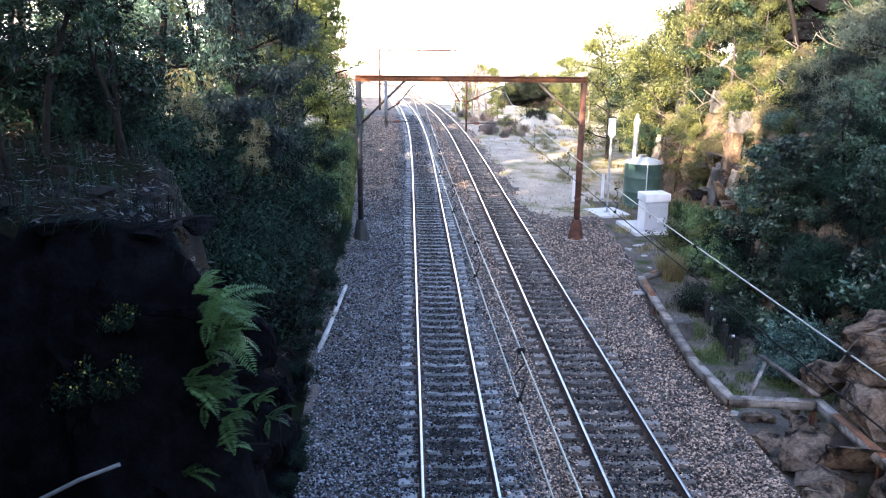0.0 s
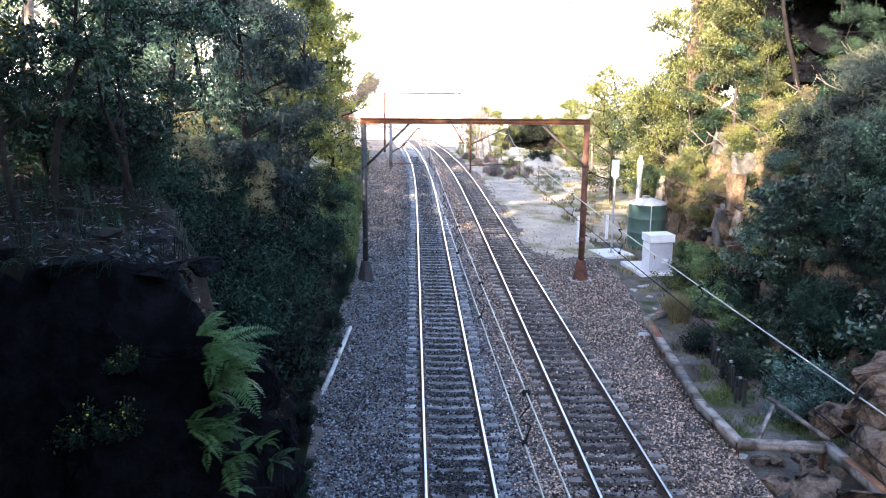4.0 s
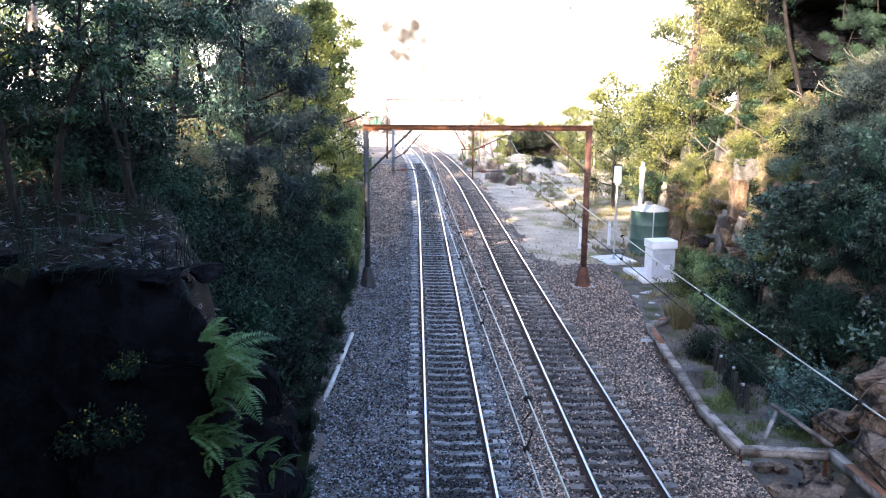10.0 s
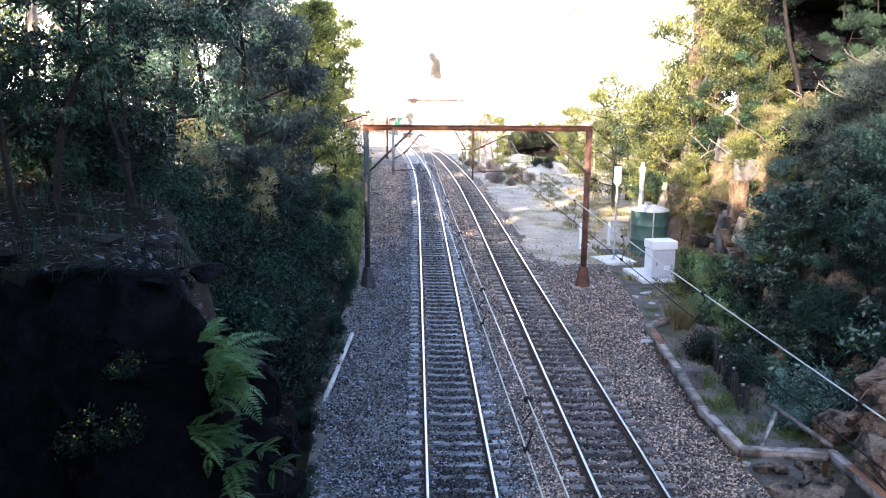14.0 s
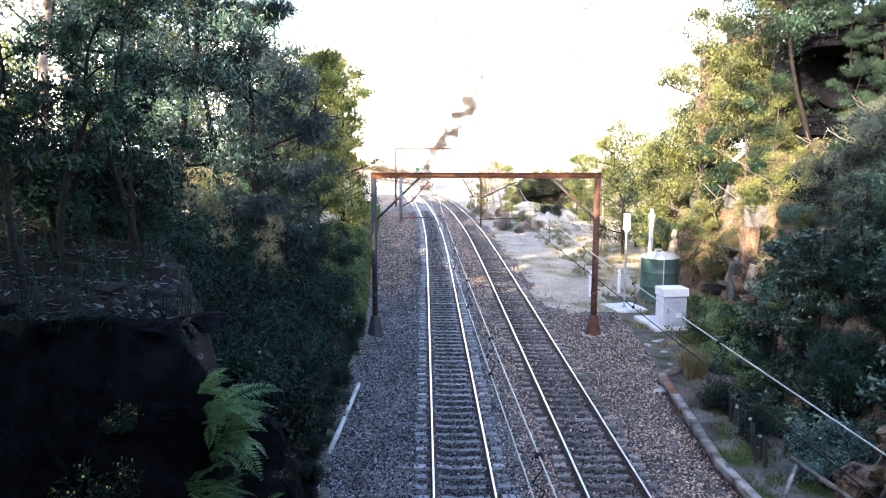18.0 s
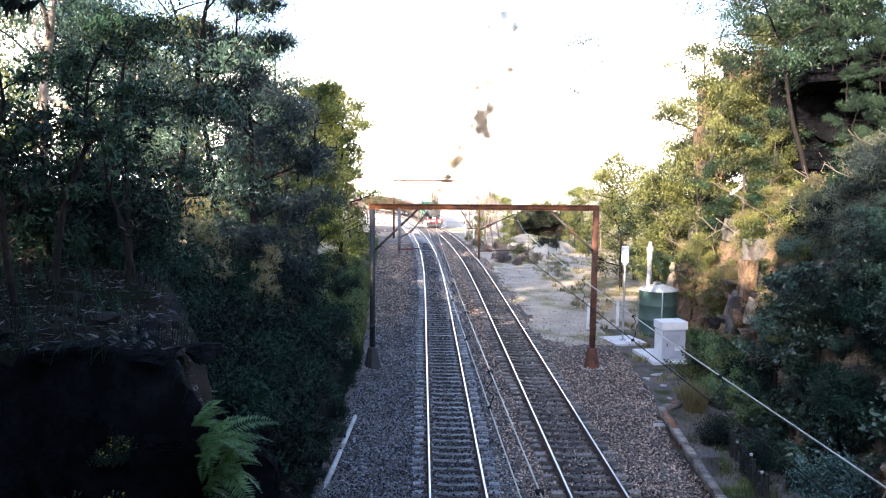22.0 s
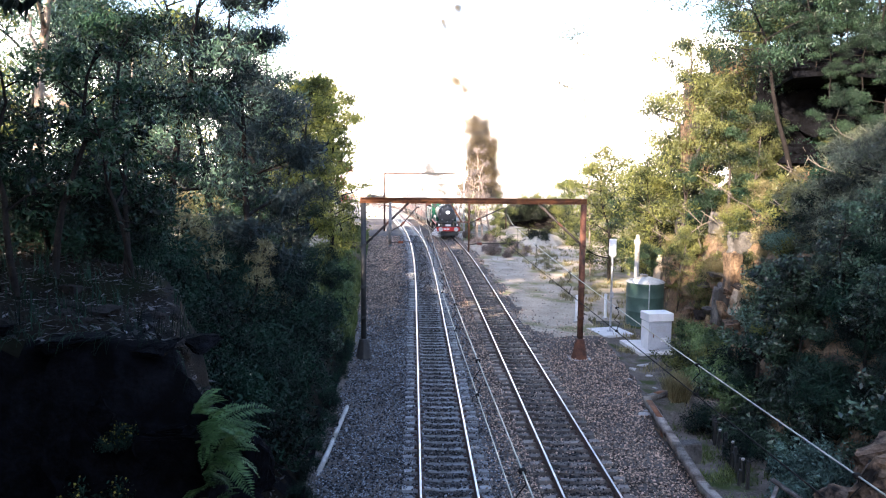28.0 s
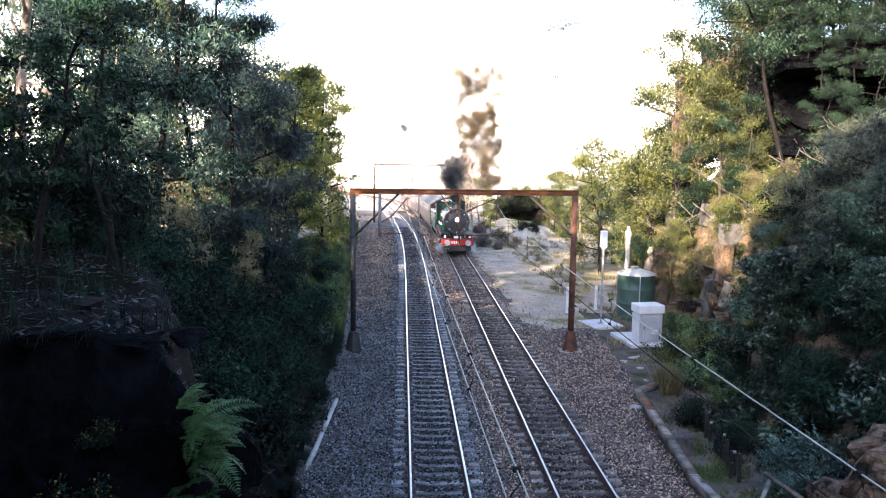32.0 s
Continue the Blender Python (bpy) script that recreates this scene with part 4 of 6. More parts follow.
    tree((x, y), seed, h, w, "straw", 900, 0.62, 8, "bark", "slender scrub tree, straw-yellow in place of sun patches under the she-oaks", (0.1, 0), 0.5, "round", 0.22)
# unseen bush added behind the view, on the same bank, to shade the cutting
LEAF["mass"] = ("she", 0.75, 0.2, 0.5)
unseen_a = tree((-9, 4), 51, 12.2, 2.9, "mass", 7500, 0.1, 14, "bark", DARK, (0.3, -0.4), 0.35)
unseen_b = tree((-8.5, -9), 52, 13.6, 3.0, "mass", 7500, 0.1, 14, "bark", DARK, (0.2, 0), 0.4)
unseen_c = tree((-18, 16), 53, 12.8, 3.0, "mass", 700, 0.1, 14, "bark", "unseen open-crowned gum tree added to filter the sun", (0.2, 0), 0.4)
for x, y, a, s, t in ((-12, -3, 200, 1.1, unseen_b), (-13, -14, 60, 1.2, unseen_a), (-19, -8, 330, 1.25, unseen_b), (-9, -20, 0, 1.2, unseen_a), (-16, -24, 20, 1.2, unseen_b), (-3, -30, 20, 1.15, unseen_b), (5, -30, 70, 1.1, unseen_a), (-8, 0, 75, 1.25, unseen_b), (-11, -7, 15, 1.3, unseen_a), (-10, -14, 140, 1.3, unseen_b), (-7, -16, 260, 1.25, unseen_a), (-14, 1, 190, 1.3, unseen_c), (-17, -15, 100, 1.35, unseen_a), (-21, -2, 45, 1.3, unseen_c), (-12, -26, 230, 1.35, unseen_a), (-6, -24, 320, 1.3, unseen_b), (-27, -12, 80, 1.4, unseen_a), (-22, -22, 10, 1.4, unseen_b), (-9.5, -9.5, 10, 1.85, unseen_a), (-11, -13, 100, 1.9, unseen_b), (-14, -18, 200, 1.9, unseen_a), (-8, -5.5, 300, 1.75, unseen_b), (-11, 7.5, 40, 0.8, unseen_b), (-10, 4.5, 140, 0.85, unseen_a), (-13.5, 9.5, 240, 0.7, unseen_b), (-10.8, 5.0, 60, 1.2, unseen_a), (-11.0, 1.5, 280, 1.2, unseen_b), (-9.3, 4.0, 30, 0.75, unseen_a), (-8.2, 1.0, 200, 0.75, unseen_b)):
    again(t, x, y, a, s, DARK)
# leaning crowns added out of view to cut sky light on the ledge
for x, y, h, w, lean, seed in ((-13.5, 6.5, 8.2, 4.4, (4.6, 3.0), 55), (-14.5, 12.5, 7.6, 4.0, (4.4, 1.0), 56), (-12.0, 0.5, 9.8, 4.6, (4.5, 3.0), 57)):
    tree((x, y), seed, h, w, "mass", 5200, 0.66, 13, "bark", "unseen leaning gum tree added to shade the ledge and bank", lean, 0.35, "flat", 0.13)
LEAF["far"] = ("lime", 0.36, 0.12, 0.4)
wattle_far = tree((-13.5, 72.0), 13, 12.0, 3.1, "far", 9000, 0.08, 20, "bark", "sunlit yellow-green tree at the edge of the bush", (0.5, 0), 0.5, "round", 0.22)
# those at y 79 to 88 are added to block sun on the track
for x, y, s, a in ((-10.5, 68, 0.75, 10), (-12.5, 76, 0.9, 200), (-14, 64, 1.05, 100), (-16, 90, 0.8, 300), (-19, 104, 0.9, 50), (-12, 79.5, 0.95, 150), (-13.2, 84, 1.0, 20), (-13.0, 88, 0.9, 260), (-10.5, 55, 0.9, 20), (-13.0, 50, 0.5, 80), (-15.5, 53, 0.55, 170), (-17.5, 48, 0.95, 40), (-21, 52, 1.05, 130), (-25, 47, 1.0, 250)):
    again(wattle_far, x, y, a, s, "sunlit yellow-green tree at the edge of the bush")
tree((-7.6, 74.0), 21, 8.4, 1.6, "red", 2600, 0.5, 7, "bark", "small tree with red foliage in the sun")

# right slope
tree((18.6, 40.0), 8, 11.5, 4.4, "gumdark", 9000, 0.56, 13, "bark", "spreading gum tree with a dark trunk on the rock slope", (-0.9, 0.4), 0.42, "flat", 0.11)
wattle_b = tree((13.9, 58.5), 9, 9.6, 2.7, "wattle", 13000, 0.14, 13, "bark", "sunlit yellow-green wattle tree beside the cutting", (0, 0), 0.55, "round", 0.2)
grey_a = tree((16.6, 27.0), 10, 4.3, 1.9, "grey", 5600, 0.06, 16, "bark", "grey-green wispy she-oak on the rock slope", (-0.3, -0.2), 0.55, "round", 0.17)
lit_gum = tree((15.2, 46.5), 11, 11.0, 2.5, "olive", 12500, 0.2, 13, "pinkbark", "gum tree with sunlit olive-yellow leaves on the slope", (-0.4, 0), 0.5, "round", 0.16)
for x, y, a, s in ((15.2, 50.5, 30, 0.9), (17.0, 54.5, 210, 1.1), (16.4, 64, 20, 1.15), (20, 60, 300, 1.3)):
    again(wattle_b, x, y, a, s)
for x, y, a, s in ((16.9, 44.0, 160, 0.7), (18.6, 46.5, 40, 1.05), (16.8, 49.5, 250, 1.1), (14.2, 44.0, 320, 0.45), (17.4, 41.8, 80, 0.5), (21.0, 48.5, 210, 1.15), (14.6, 52.0, 10, 0.75)):
    again(lit_gum, x, y, a, s)
for x, y, a, s in ((14.8, 28.0, 60, 0.75), (16.2, 29.4, 170, 0.8), (15.3, 31.2, 110, 0.7), (17.6, 31.0, 20, 0.8)):
    again(grey_a, x, y, a, s)
glossy = tree((12.0, 28.6), 14, 6.2, 1.45, "glossy", 3800, 0.34, 12, "bark", "small dark tree with broad glossy leaves against the rock face", (0.2, -0.3), 0.5, "round", 0.16)
for x, y, a, s in ((12.9, 27.2, 140, 0.6), (13.6, 25.6, 250, 0.62), (11.9, 25.4, 30, 0.5), (14.6, 25.0, 80, 0.6), (13.0, 23.2, 300, 0.55)):
    again(glossy, x, y, a, s, "dark leafy shrub with broad glossy leaves on the slope")
slope_gum = tree((21.2, 46.5), 12, 10.0, 2.8, "gumdark", 15000, 0.18, 11, "bark", "dark gum tree on top of the rock slope", (0.4, 0), 0.5)
for x, y, a, s in ((23.5, 46, 130, 1.1), (24.5, 52, 220, 1.3), (26.0, 45.5, 70, 1.1), (28.5, 43.0, 300, 1.1), (21.5, 49.5, 200, 1.1)):
    again(slope_gum, x, y, a, s)
for x, y, a, s in ((14.6, 54.5, 20, 0.7), (15.9, 44.6, 90, 0.5), (13.9, 48.8, 180, 0.42), (17.8, 43.4, 250, 0.55), (16.6, 52.0, 310, 0.7)):
    again(slope_gum, x, y, a, s, "blue-green gum among the sunlit scrub")
for x, y, a, s, z in ((20.6, 42.4, 50, 0.55, 13.4), (23.2, 41.4, 150, 0.6, 13.6), (19.4, 43.6, 260, 0.7, 11.4), (25.5, 40.5, 320, 0.6, 13.6)):
    again(slope_gum, x, y, a, s, "dark gum tree above the rock overhang", z)
for x, y, a, s, z in ((18.9, 40.2, 20, 0.5, 13.4), (20.6, 39.8, 110, 0.5, 13.5), (22.4, 39.6, 240, 0.5, 13.5), (24.4, 39.8, 170, 0.5, 13.5)):
    again(slope_gum, x, y, a, s, "dark gum crown on top of the rock overhang", z)
for x, y, a, s in ((21.8, 37.6, 200, 0.5), (24.2, 38.0, 300, 0.5)):
    again(slope_gum, x, y, a, s, "dark leafy gum sapling before the rock overhang")
for x, y, a, s, z in ((19.6, 37.4, 40, 0.5, 8.0), (21.2, 37.0, 170, 0.55, 8.0), (22.8, 37.2, 260, 0.5, 8.2)):
    again(grey_a, x, y, a, s, "wispy tan scrub below the overhang", z)
again(slope_gum, 19.4, 37.6, 200, 0.36, "green leafy bush below the overhang", 8.8)
# round the bend
for x, y, a, s in ((7.2, 118, 0, 0.62), (11.5, 112, 140, 0.75), (15.5, 95, 60, 0.7), (20, 100, 220, 1.0), (9.5, 132, 30, 0.8), (24, 84, 10, 1.1)):
    again(wattle_far, x, y, a, 0.62 * s, "pale sunlit tree beyond the bend")
for x, y, a, s in ((16.5, 90, 40, 0.55), (12.6, 92, 130, 0.5), (19, 88, 220, 0.7), (9.6, 95, 300, 0.4)):
    again(wattle_b, x, y, a, s, "sunlit wattle behind the sand bank")



def sparse_gum():
    """A tall thin gum, pared to the leafy tufts and bare limbs that glare leaves."""
    r = np.random.default_rng(61)
    foot = (13.2, 62.0, zat(13.2, 62.0) - 0.1)
    t = thing("tree", pose(*foot), "tall pale gum pared to the tufts that glare leaves", "tree", "bushland trees")
    top = [np.array(q) - np.array(foot) for q in ((12.9, 62.2, 8.0), (12.4, 62.0, 13.0), (11.9, 61.8, 16.4))]
    rod("trunk", [np.zeros(3)] + top, 0.07, M["palebark"], t, "slender pale trunk")
    tufts = []
    for q, at, n, k in (((11.4, 62.0, 18.6), 2, 420, 0.62), ((10.7, 62.4, 18.1), 2, 200, 0.4), ((12.1, 61.6, 17.0), 2, 240, 0.38), ((9.5, 62.3, 14.1), 1, 170, 0.36), ((10.8, 61.5, 14.5), 1, 260, 0.42), ((12.9, 61.9, 15.4), 1, 120, 0.35)):
        e = np.array(q) - np.array(foot)
        rod("limb", [top[at], (top[at] + e) / 2 + np.array([0, 0, 0.15]), e], 0.025, M["palebark"], t)
        tufts.append(e + r.normal(size=(n, 3)) * k * 1.5 * np.array([1, 1, 0.7]))
    put("crown", mesh_np("crown", *leaves(np.concatenate(tufts), 0.24, 0.08, 0.5, r), M["wispy"]), t)


sparse_gum()


def pale_saplings():
    """Slender gums on the outside of the bend, paled and thinned to imitate glare."""
    for i, (x, y, h, w) in enumerate(((4.7, 97.0, 6.0, 1.1), (5.6, 95.0, 7.2, 1.5), (6.6, 93.5, 5.6, 1.2), (7.6, 96.5, 9.5, 1.6), (8.8, 99.0, 11.5, 1.9), (6.9, 99.0, 8.5, 1.5))):
        tree((x, y), 80 + i, h, w, "olivefar", 420 + 40 * i, 0.3, 9, "palebark", "slender gum by the bend, paled and thinned for the glare", (0.3 - 0.1 * i, 0), 0.9)


LEAF["olivefar"] = ("brush", 0.3, 0.07, 0.6)
pale_saplings()


# ---- shrubs, ferns, grass ----
def shrub(at, seed, radius, mat, n, ln, wd, label, flowers=0):
    r = np.random.default_rng(seed)
    t = thing("shrub", pose(at[0], at[1], zat(*at)), label, "shrub", "shrubs of the cutting")
    stems, cl = [], []
    for i in range(11):
        a, e = i * 2.4 + r.uniform(-0.4, 0.4), r.uniform(0.35, 1.35)
        d = np.array([math.cos(a) * math.cos(e), math.sin(a) * math.cos(e), math.sin(e)]) * radius * r.uniform(0.75, 1.2)
        P = np.stack([np.array([0, 0, -0.15]), d * 0.5 + r.normal(size=3) * 0.06 * radius, d])
        stems.append(tube(P, [0.022 * radius + 0.006, 0.014 * radius, 0.004], 5))
        cl += [d, d * 0.72 + r.normal(size=3) * 0.12 * radius, d * 0.5 + r.normal(size=3) * 0.22 * radius]
    cl = np.array(cl)
    put("woody_base", mesh_np("woody_base", *join(stems), M["bark"], smooth=True), t)
    pick = r.integers(0, len(cl), n)
    c = cl[pick] + r.normal(size=(n, 3)) * radius * 0.16 * r.uniform(0.5, 1.2, (len(cl), 1))[pick]
    c[:, 2] = abs(c[:, 2])
    put("foliage", mesh_np("foliage", *leaves(c, ln, wd, 0.2, r), M[mat]), t)
    if flowers:
        top = c[c[:, 2] > radius * 0.35]
        q = top[r.integers(0, len(top), flowers)] * 1.05
        put("blossom", mesh_np("blossom", *leaves(q, 0.045, 0.04, 0, r), M["yellow"]), t, "small yellow flowers")
    return t


def thicket(name, label, plants):
    """Scrub too tangled to tell its bushes apart: (kind of bush, x, y, turn, size) in one sheet of leaves a kind."""
    kinds = {}
    for t, x, y, a, s in plants:
        kinds.setdefault(t.name, (t, []))[1].append((x, y, a, s))
    for t, spots in kinds.values():
        me = next(c for c in t.children if c.name.startswith("foliage")).data
        co = np.empty(len(me.vertices) * 3, np.float32)
        me.vertices.foreach_get("co", co)
        co = co.reshape(-1, 3)
        ix = np.empty(len(me.loops), np.int32)
        me.loops.foreach_get("vertex_index", ix)
        ix = ix.reshape(len(me.polygons), -1)
        V, F = [], []
        for i, (x, y, a, s) in enumerate(spots):
            c, d = s * math.cos(radians(a)), s * math.sin(radians(a))
            V.append(np.stack([co[:, 0] * c - co[:, 1] * d + x, co[:, 0] * d + co[:, 1] * c + y, co[:, 2] * s + zat(x, y)], -1))
            F.append(ix + i * len(co))
        ob = new(name, mesh_np(name, np.concatenate(V), np.concatenate(F), me.materials[0]))
        tagged(ob, label, "undergrowth", kind="stuff")


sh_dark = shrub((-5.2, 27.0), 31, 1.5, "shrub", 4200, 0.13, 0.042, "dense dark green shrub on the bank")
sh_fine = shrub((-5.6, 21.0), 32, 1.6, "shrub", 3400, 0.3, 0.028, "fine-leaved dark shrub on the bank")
sh_blue = shrub((10.3, 21.4), 33, 0.95, "blue", 5200, 0.085, 0.034, "blue-green gum sapling beside the pit")
sh_lit = shrub((10.6, 33.0), 34, 1.1, "wattle", 2600, 0.14, 0.04, "yellow-green shrub by the cutting")
sh_dry = shrub((14.6, 41.4), 36, 1.0, "grass", 2600, 0.3, 0.018, "dry straw-coloured scrub on the rock slope")
sh_olive = shrub((17.4, 38.6), 39, 1.0, "olive", 2400, 0.17, 0.045, "olive-yellow leafy scrub on the rock slope")
sh_flower = shrub((-7.0, 11.5), 35, 0.55, "shrub", 1300, 0.09, 0.035, "low bush with small yellow flowers on the rock", 120)
sh_gloss = shrub((-4.9, 31.5), 37, 1.0, "gloss", 1900, 0.17, 0.075, "leafy green shrub with glossy leaves on the bank")
sh_green = shrub((11.7, 31.4), 41, 1.0, "greenbush", 2200, 0.16, 0.05, "fresh green leafy shrub behind the equipment cabinet")
for x, y, s in ((10.5, 30.6, 0.75), (10.9, 29.4, 0.9), (11.3, 28.4, 0.8), (12.6, 36.2, 1.0), (13.0, 37.5, 1.0), (12.2, 34.6, 1.0), (13.4, 36.6, 1.1), (13.1, 39.2, 0.9)):
    again(sh_green, x, y, x * 131 % 360, s)
for x, y, s in ((-4.7, 39.2, 0.55), (-4.9, 41.2, 0.75), (-5.3, 43.5, 0.8), (-5.3, 46.5, 0.8), (-5.6, 50.0, 0.9), (-5.8, 53.5, 0.9), (-6.3, 57.0, 1.0), (-6.6, 60.5, 1.0), (-4.6, 37.0, 0.5)):
    again(sh_green, x, y, y * 131 % 360, s, "fresh green bush at the sunny edge of the bank")
r_v = random.Random(5)
r_u = random.Random(31)
thicket("undergrowth", "low dark green undergrowth covering the rocky slope", [((sh_dark, sh_gloss, sh_dark, sh_fine)[i % 4], r_u.uniform(10.8, 18.5), r_u.uniform(19.5, 33.0), r_u.uniform(0, 360), r_u.uniform(0.3, 0.65)) for i in range(90)]
        + [((sh_dark, sh_gloss, sh_fine, sh_dark)[i % 4], r_u.uniform(12.8, 14.6), r_u.uniform(23.4, 28.2), r_u.uniform(0, 360), r_u.uniform(0.4, 0.75)) for i in range(30)])
for x, y, s in ((14.0, 26.0, 1.1), (13.8, 27.6, 1.0), (14.4, 24.2, 1.1), (12.4, 23.4, 1.0)):
    again(sh_gloss, x, y, x * 97 % 360, s, "dark leafy shrub crowding the foot of the slope")
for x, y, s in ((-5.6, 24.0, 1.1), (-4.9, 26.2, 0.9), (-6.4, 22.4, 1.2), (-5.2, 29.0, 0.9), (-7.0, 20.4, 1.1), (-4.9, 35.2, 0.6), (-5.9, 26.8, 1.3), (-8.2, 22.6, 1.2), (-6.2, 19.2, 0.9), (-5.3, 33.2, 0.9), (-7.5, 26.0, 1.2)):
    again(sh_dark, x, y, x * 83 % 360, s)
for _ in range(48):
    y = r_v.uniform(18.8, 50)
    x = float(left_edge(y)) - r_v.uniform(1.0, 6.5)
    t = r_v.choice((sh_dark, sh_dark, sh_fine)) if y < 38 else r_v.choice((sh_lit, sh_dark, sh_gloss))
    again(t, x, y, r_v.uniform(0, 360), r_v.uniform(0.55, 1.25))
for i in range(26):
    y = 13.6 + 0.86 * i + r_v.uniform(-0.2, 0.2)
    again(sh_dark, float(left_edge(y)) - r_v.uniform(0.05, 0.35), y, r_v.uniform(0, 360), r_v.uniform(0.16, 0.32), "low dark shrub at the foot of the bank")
for x, y, s in ((12.8, 27.5, 0.8), (13.2, 29.0, 0.7), (12.4, 25.8, 0.8), (13.8, 30.2, 0.7), (11.6, 28.4, 0.6), (12.0, 30.4, 0.6), (11.2, 25.2, 0.7)):
    again(sh_gloss, x, y, y * 71 % 360, s, "leafy green shrub on the rock slope")
thicket("dry_scrub", "sunlit dry yellow scrub behind the trees", [((sh_dry, sh_lit, sh_dry)[i % 3], r_u.uniform(-15.5, -8.5), r_u.uniform(37.5, 47.0), r_u.uniform(0, 360), r_u.uniform(0.8, 1.3)) for i in range(26)])
# pale scrub colour likewise stands for patches of sun
for x, y, s in ((-8.4, 28.2, 1.1), (-7.4, 28.8, 1.2), (-9.3, 29.4, 1.2), (-6.7, 30.4, 1.0), (-8.0, 27.0, 0.9), (-10.0, 27.8, 1.1)):
    again(sh_dry, x, y, x * 57 % 360, s, "dry scrub under the trees, pale as if sunlit")
for x, y, s in ((-9.6, 18.9, 1.3), (-11.4, 19.6, 1.5), (-7.6, 19.4, 0.7), (-13.2, 20.4, 1.5), (-8.6, 20.8, 1.4), (-10.4, 21.6, 1.5)):
    again(sh_dark, x, y, s * 500, s)
for x, y, s in ((-4.6, 33.5, 0.5), (-4.7, 30.2, 0.5), (-4.9, 24.5, 0.55), (-4.6, 19.6, 0.6), (-4.5, 21.8, 0.45), (-6.6, 47, 0.5)):
    again(sh_dark, x, y, s * 400, s)
for x, y, s in ((-6.0, 56, 0.9), (-6.6, 62, 1.0), (-7.2, 70, 1.1), (-6.2, 51.5, 0.9), (-7.4, 79, 1.1), (-8.2, 90, 1.1), (-9.5, 100, 1.2)):
    again(sh_lit, x, y, s * 300, s, "pale green shrub at the edge of the bank")
for x, y, s, t in ((11.6, 24.2, 1.15, sh_gloss), (10.6, 26.4, 0.9, sh_gloss), (12.6, 27.6, 1.1, sh_gloss), (11.2, 29.6, 0.95, sh_gloss), (13.4, 23.0, 1.2, sh_fine), (13.0, 31.0, 1.0, sh_dark), (12.2, 33.6, 0.8, sh_lit), (9.6, 30.4, 0.55, sh_lit), (9.9, 24.6, 0.55, sh_dark),
                   (15.5, 27.0, 1.2, sh_dark), (16.2, 22.5, 1.3, sh_fine), (12.9, 20.6, 0.9, sh_dark), (13.9, 18.6, 0.9, sh_fine), (14.5, 40.8, 0.7, sh_lit), (16.5, 41.5, 0.9, sh_lit), (15.2, 44.2, 0.9, sh_lit), (17.5, 44.8, 1.0, sh_lit), (13.2, 47.5, 0.8, sh_lit), (14.2, 49.5, 0.9, sh_lit),
                   (18.8, 31.6, 1.3, sh_dark), (17.0, 37.0, 1.0, sh_lit), (19.8, 40.6, 1.2, sh_dark), (20.6, 29.6, 1.4, sh_dark), (9.6, 27.4, 0.6, sh_dark), (11.9, 31.8, 0.7, sh_dark), (18.3, 35.4, 1.1, sh_dark), (17.2, 29.5, 1.2, sh_dark), (16.0, 32.5, 1.1, sh_dark)):
    again(t, x, y, x * 77 % 360, s)
for _ in range(72):
    y = r_v.uniform(19.5, 52)
    x = float(right_foot(y)) + 0.2 + 8.5 * r_v.random() ** 1.3
    if 33.6 < y < 39.5 and x < 16.2:
        continue
    again(r_v.choice((sh_gloss, sh_fine, sh_gloss, sh_lit) if y < 38 else (sh_lit, sh_dry, sh_dry, sh_dark, sh_lit)), x, y, r_v.uniform(0, 360), r_v.uniform(0.6, 1.3))
scrub = []
for _ in range(60):
    y = r_v.uniform(35.5, 48)
    x = float(right_foot(y)) + 0.8 + 8.0 * r_v.random()
    if x > 16.0 or y > 39.5:
        scrub.append((r_v.choice((sh_dry, sh_lit, sh_dry, sh_olive)), x, y, r_v.uniform(0, 360), r_v.uniform(0.6, 1.15)))
thicket("slope_scrub", "tangled yellow-green and straw-coloured scrub on the slope", scrub)
for x, y, s in ((13.2, 40.2, 0.5), (13.6, 41.6, 0.6), (13.0, 42.8, 0.5), (14.4, 38.9, 0.4), (15.6, 37.2, 0.6), (14.0, 39.6, 0.45), (15.9, 36.2, 0.6), (13.3, 44.6, 0.6)):
    again(sh_dry, x, y, x * 83 % 360, s)
thicket("straggling_scrub", "straggling olive and straw-coloured scrub on the rock slope", [((sh_olive, sh_dry, sh_gloss, sh_olive, sh_fine)[i % 5], r_v.uniform(14.2, 19.5), r_v.uniform(27.5, 35.5), r_v.uniform(0, 360), r_v.uniform(0.55, 1.05)) for i in range(34)])
for x, y, s in ((11.3, 21.2, 1.6), (10.9, 22.4, 1.3), (14.1, 32.6, 1.0), (14.4, 33.6, 1.2), (13.8, 31.6, 0.9), (14.9, 34.4, 0.9), (15.5, 33.8, 1.0)):
    again(sh_blue, x, y, y * 91 % 360, s, "blue-green leafy shrub on the slope")
for x, y, s in ((9.0, 80, 0.6), (9.3, 83, 0.9), (16.5, 86, 1.3), (5.6, 90, 0.7), (8.4, 92, 1.0), (14.6, 70, 0.8), (4.8, 100, 0.7), (6.6, 106, 1.0)):
    again(sh_lit, x, y, y * 37 % 360, s, "dry pale shrub on the sunlit flat")
for x, z, s in ((-6.3, 3.0, 0.9), (-5.7, 3.1, 0.8), (-5.6, 4.2, 0.55)):
    again(sh_flower, x, 11.95, 90 * s, s, "", z)


sh_brush = shrub((6.7, 75.0), 38, 0.8, "brush", 1500, 0.35, 0.03, "bare purple-grey dead brush on the flat")
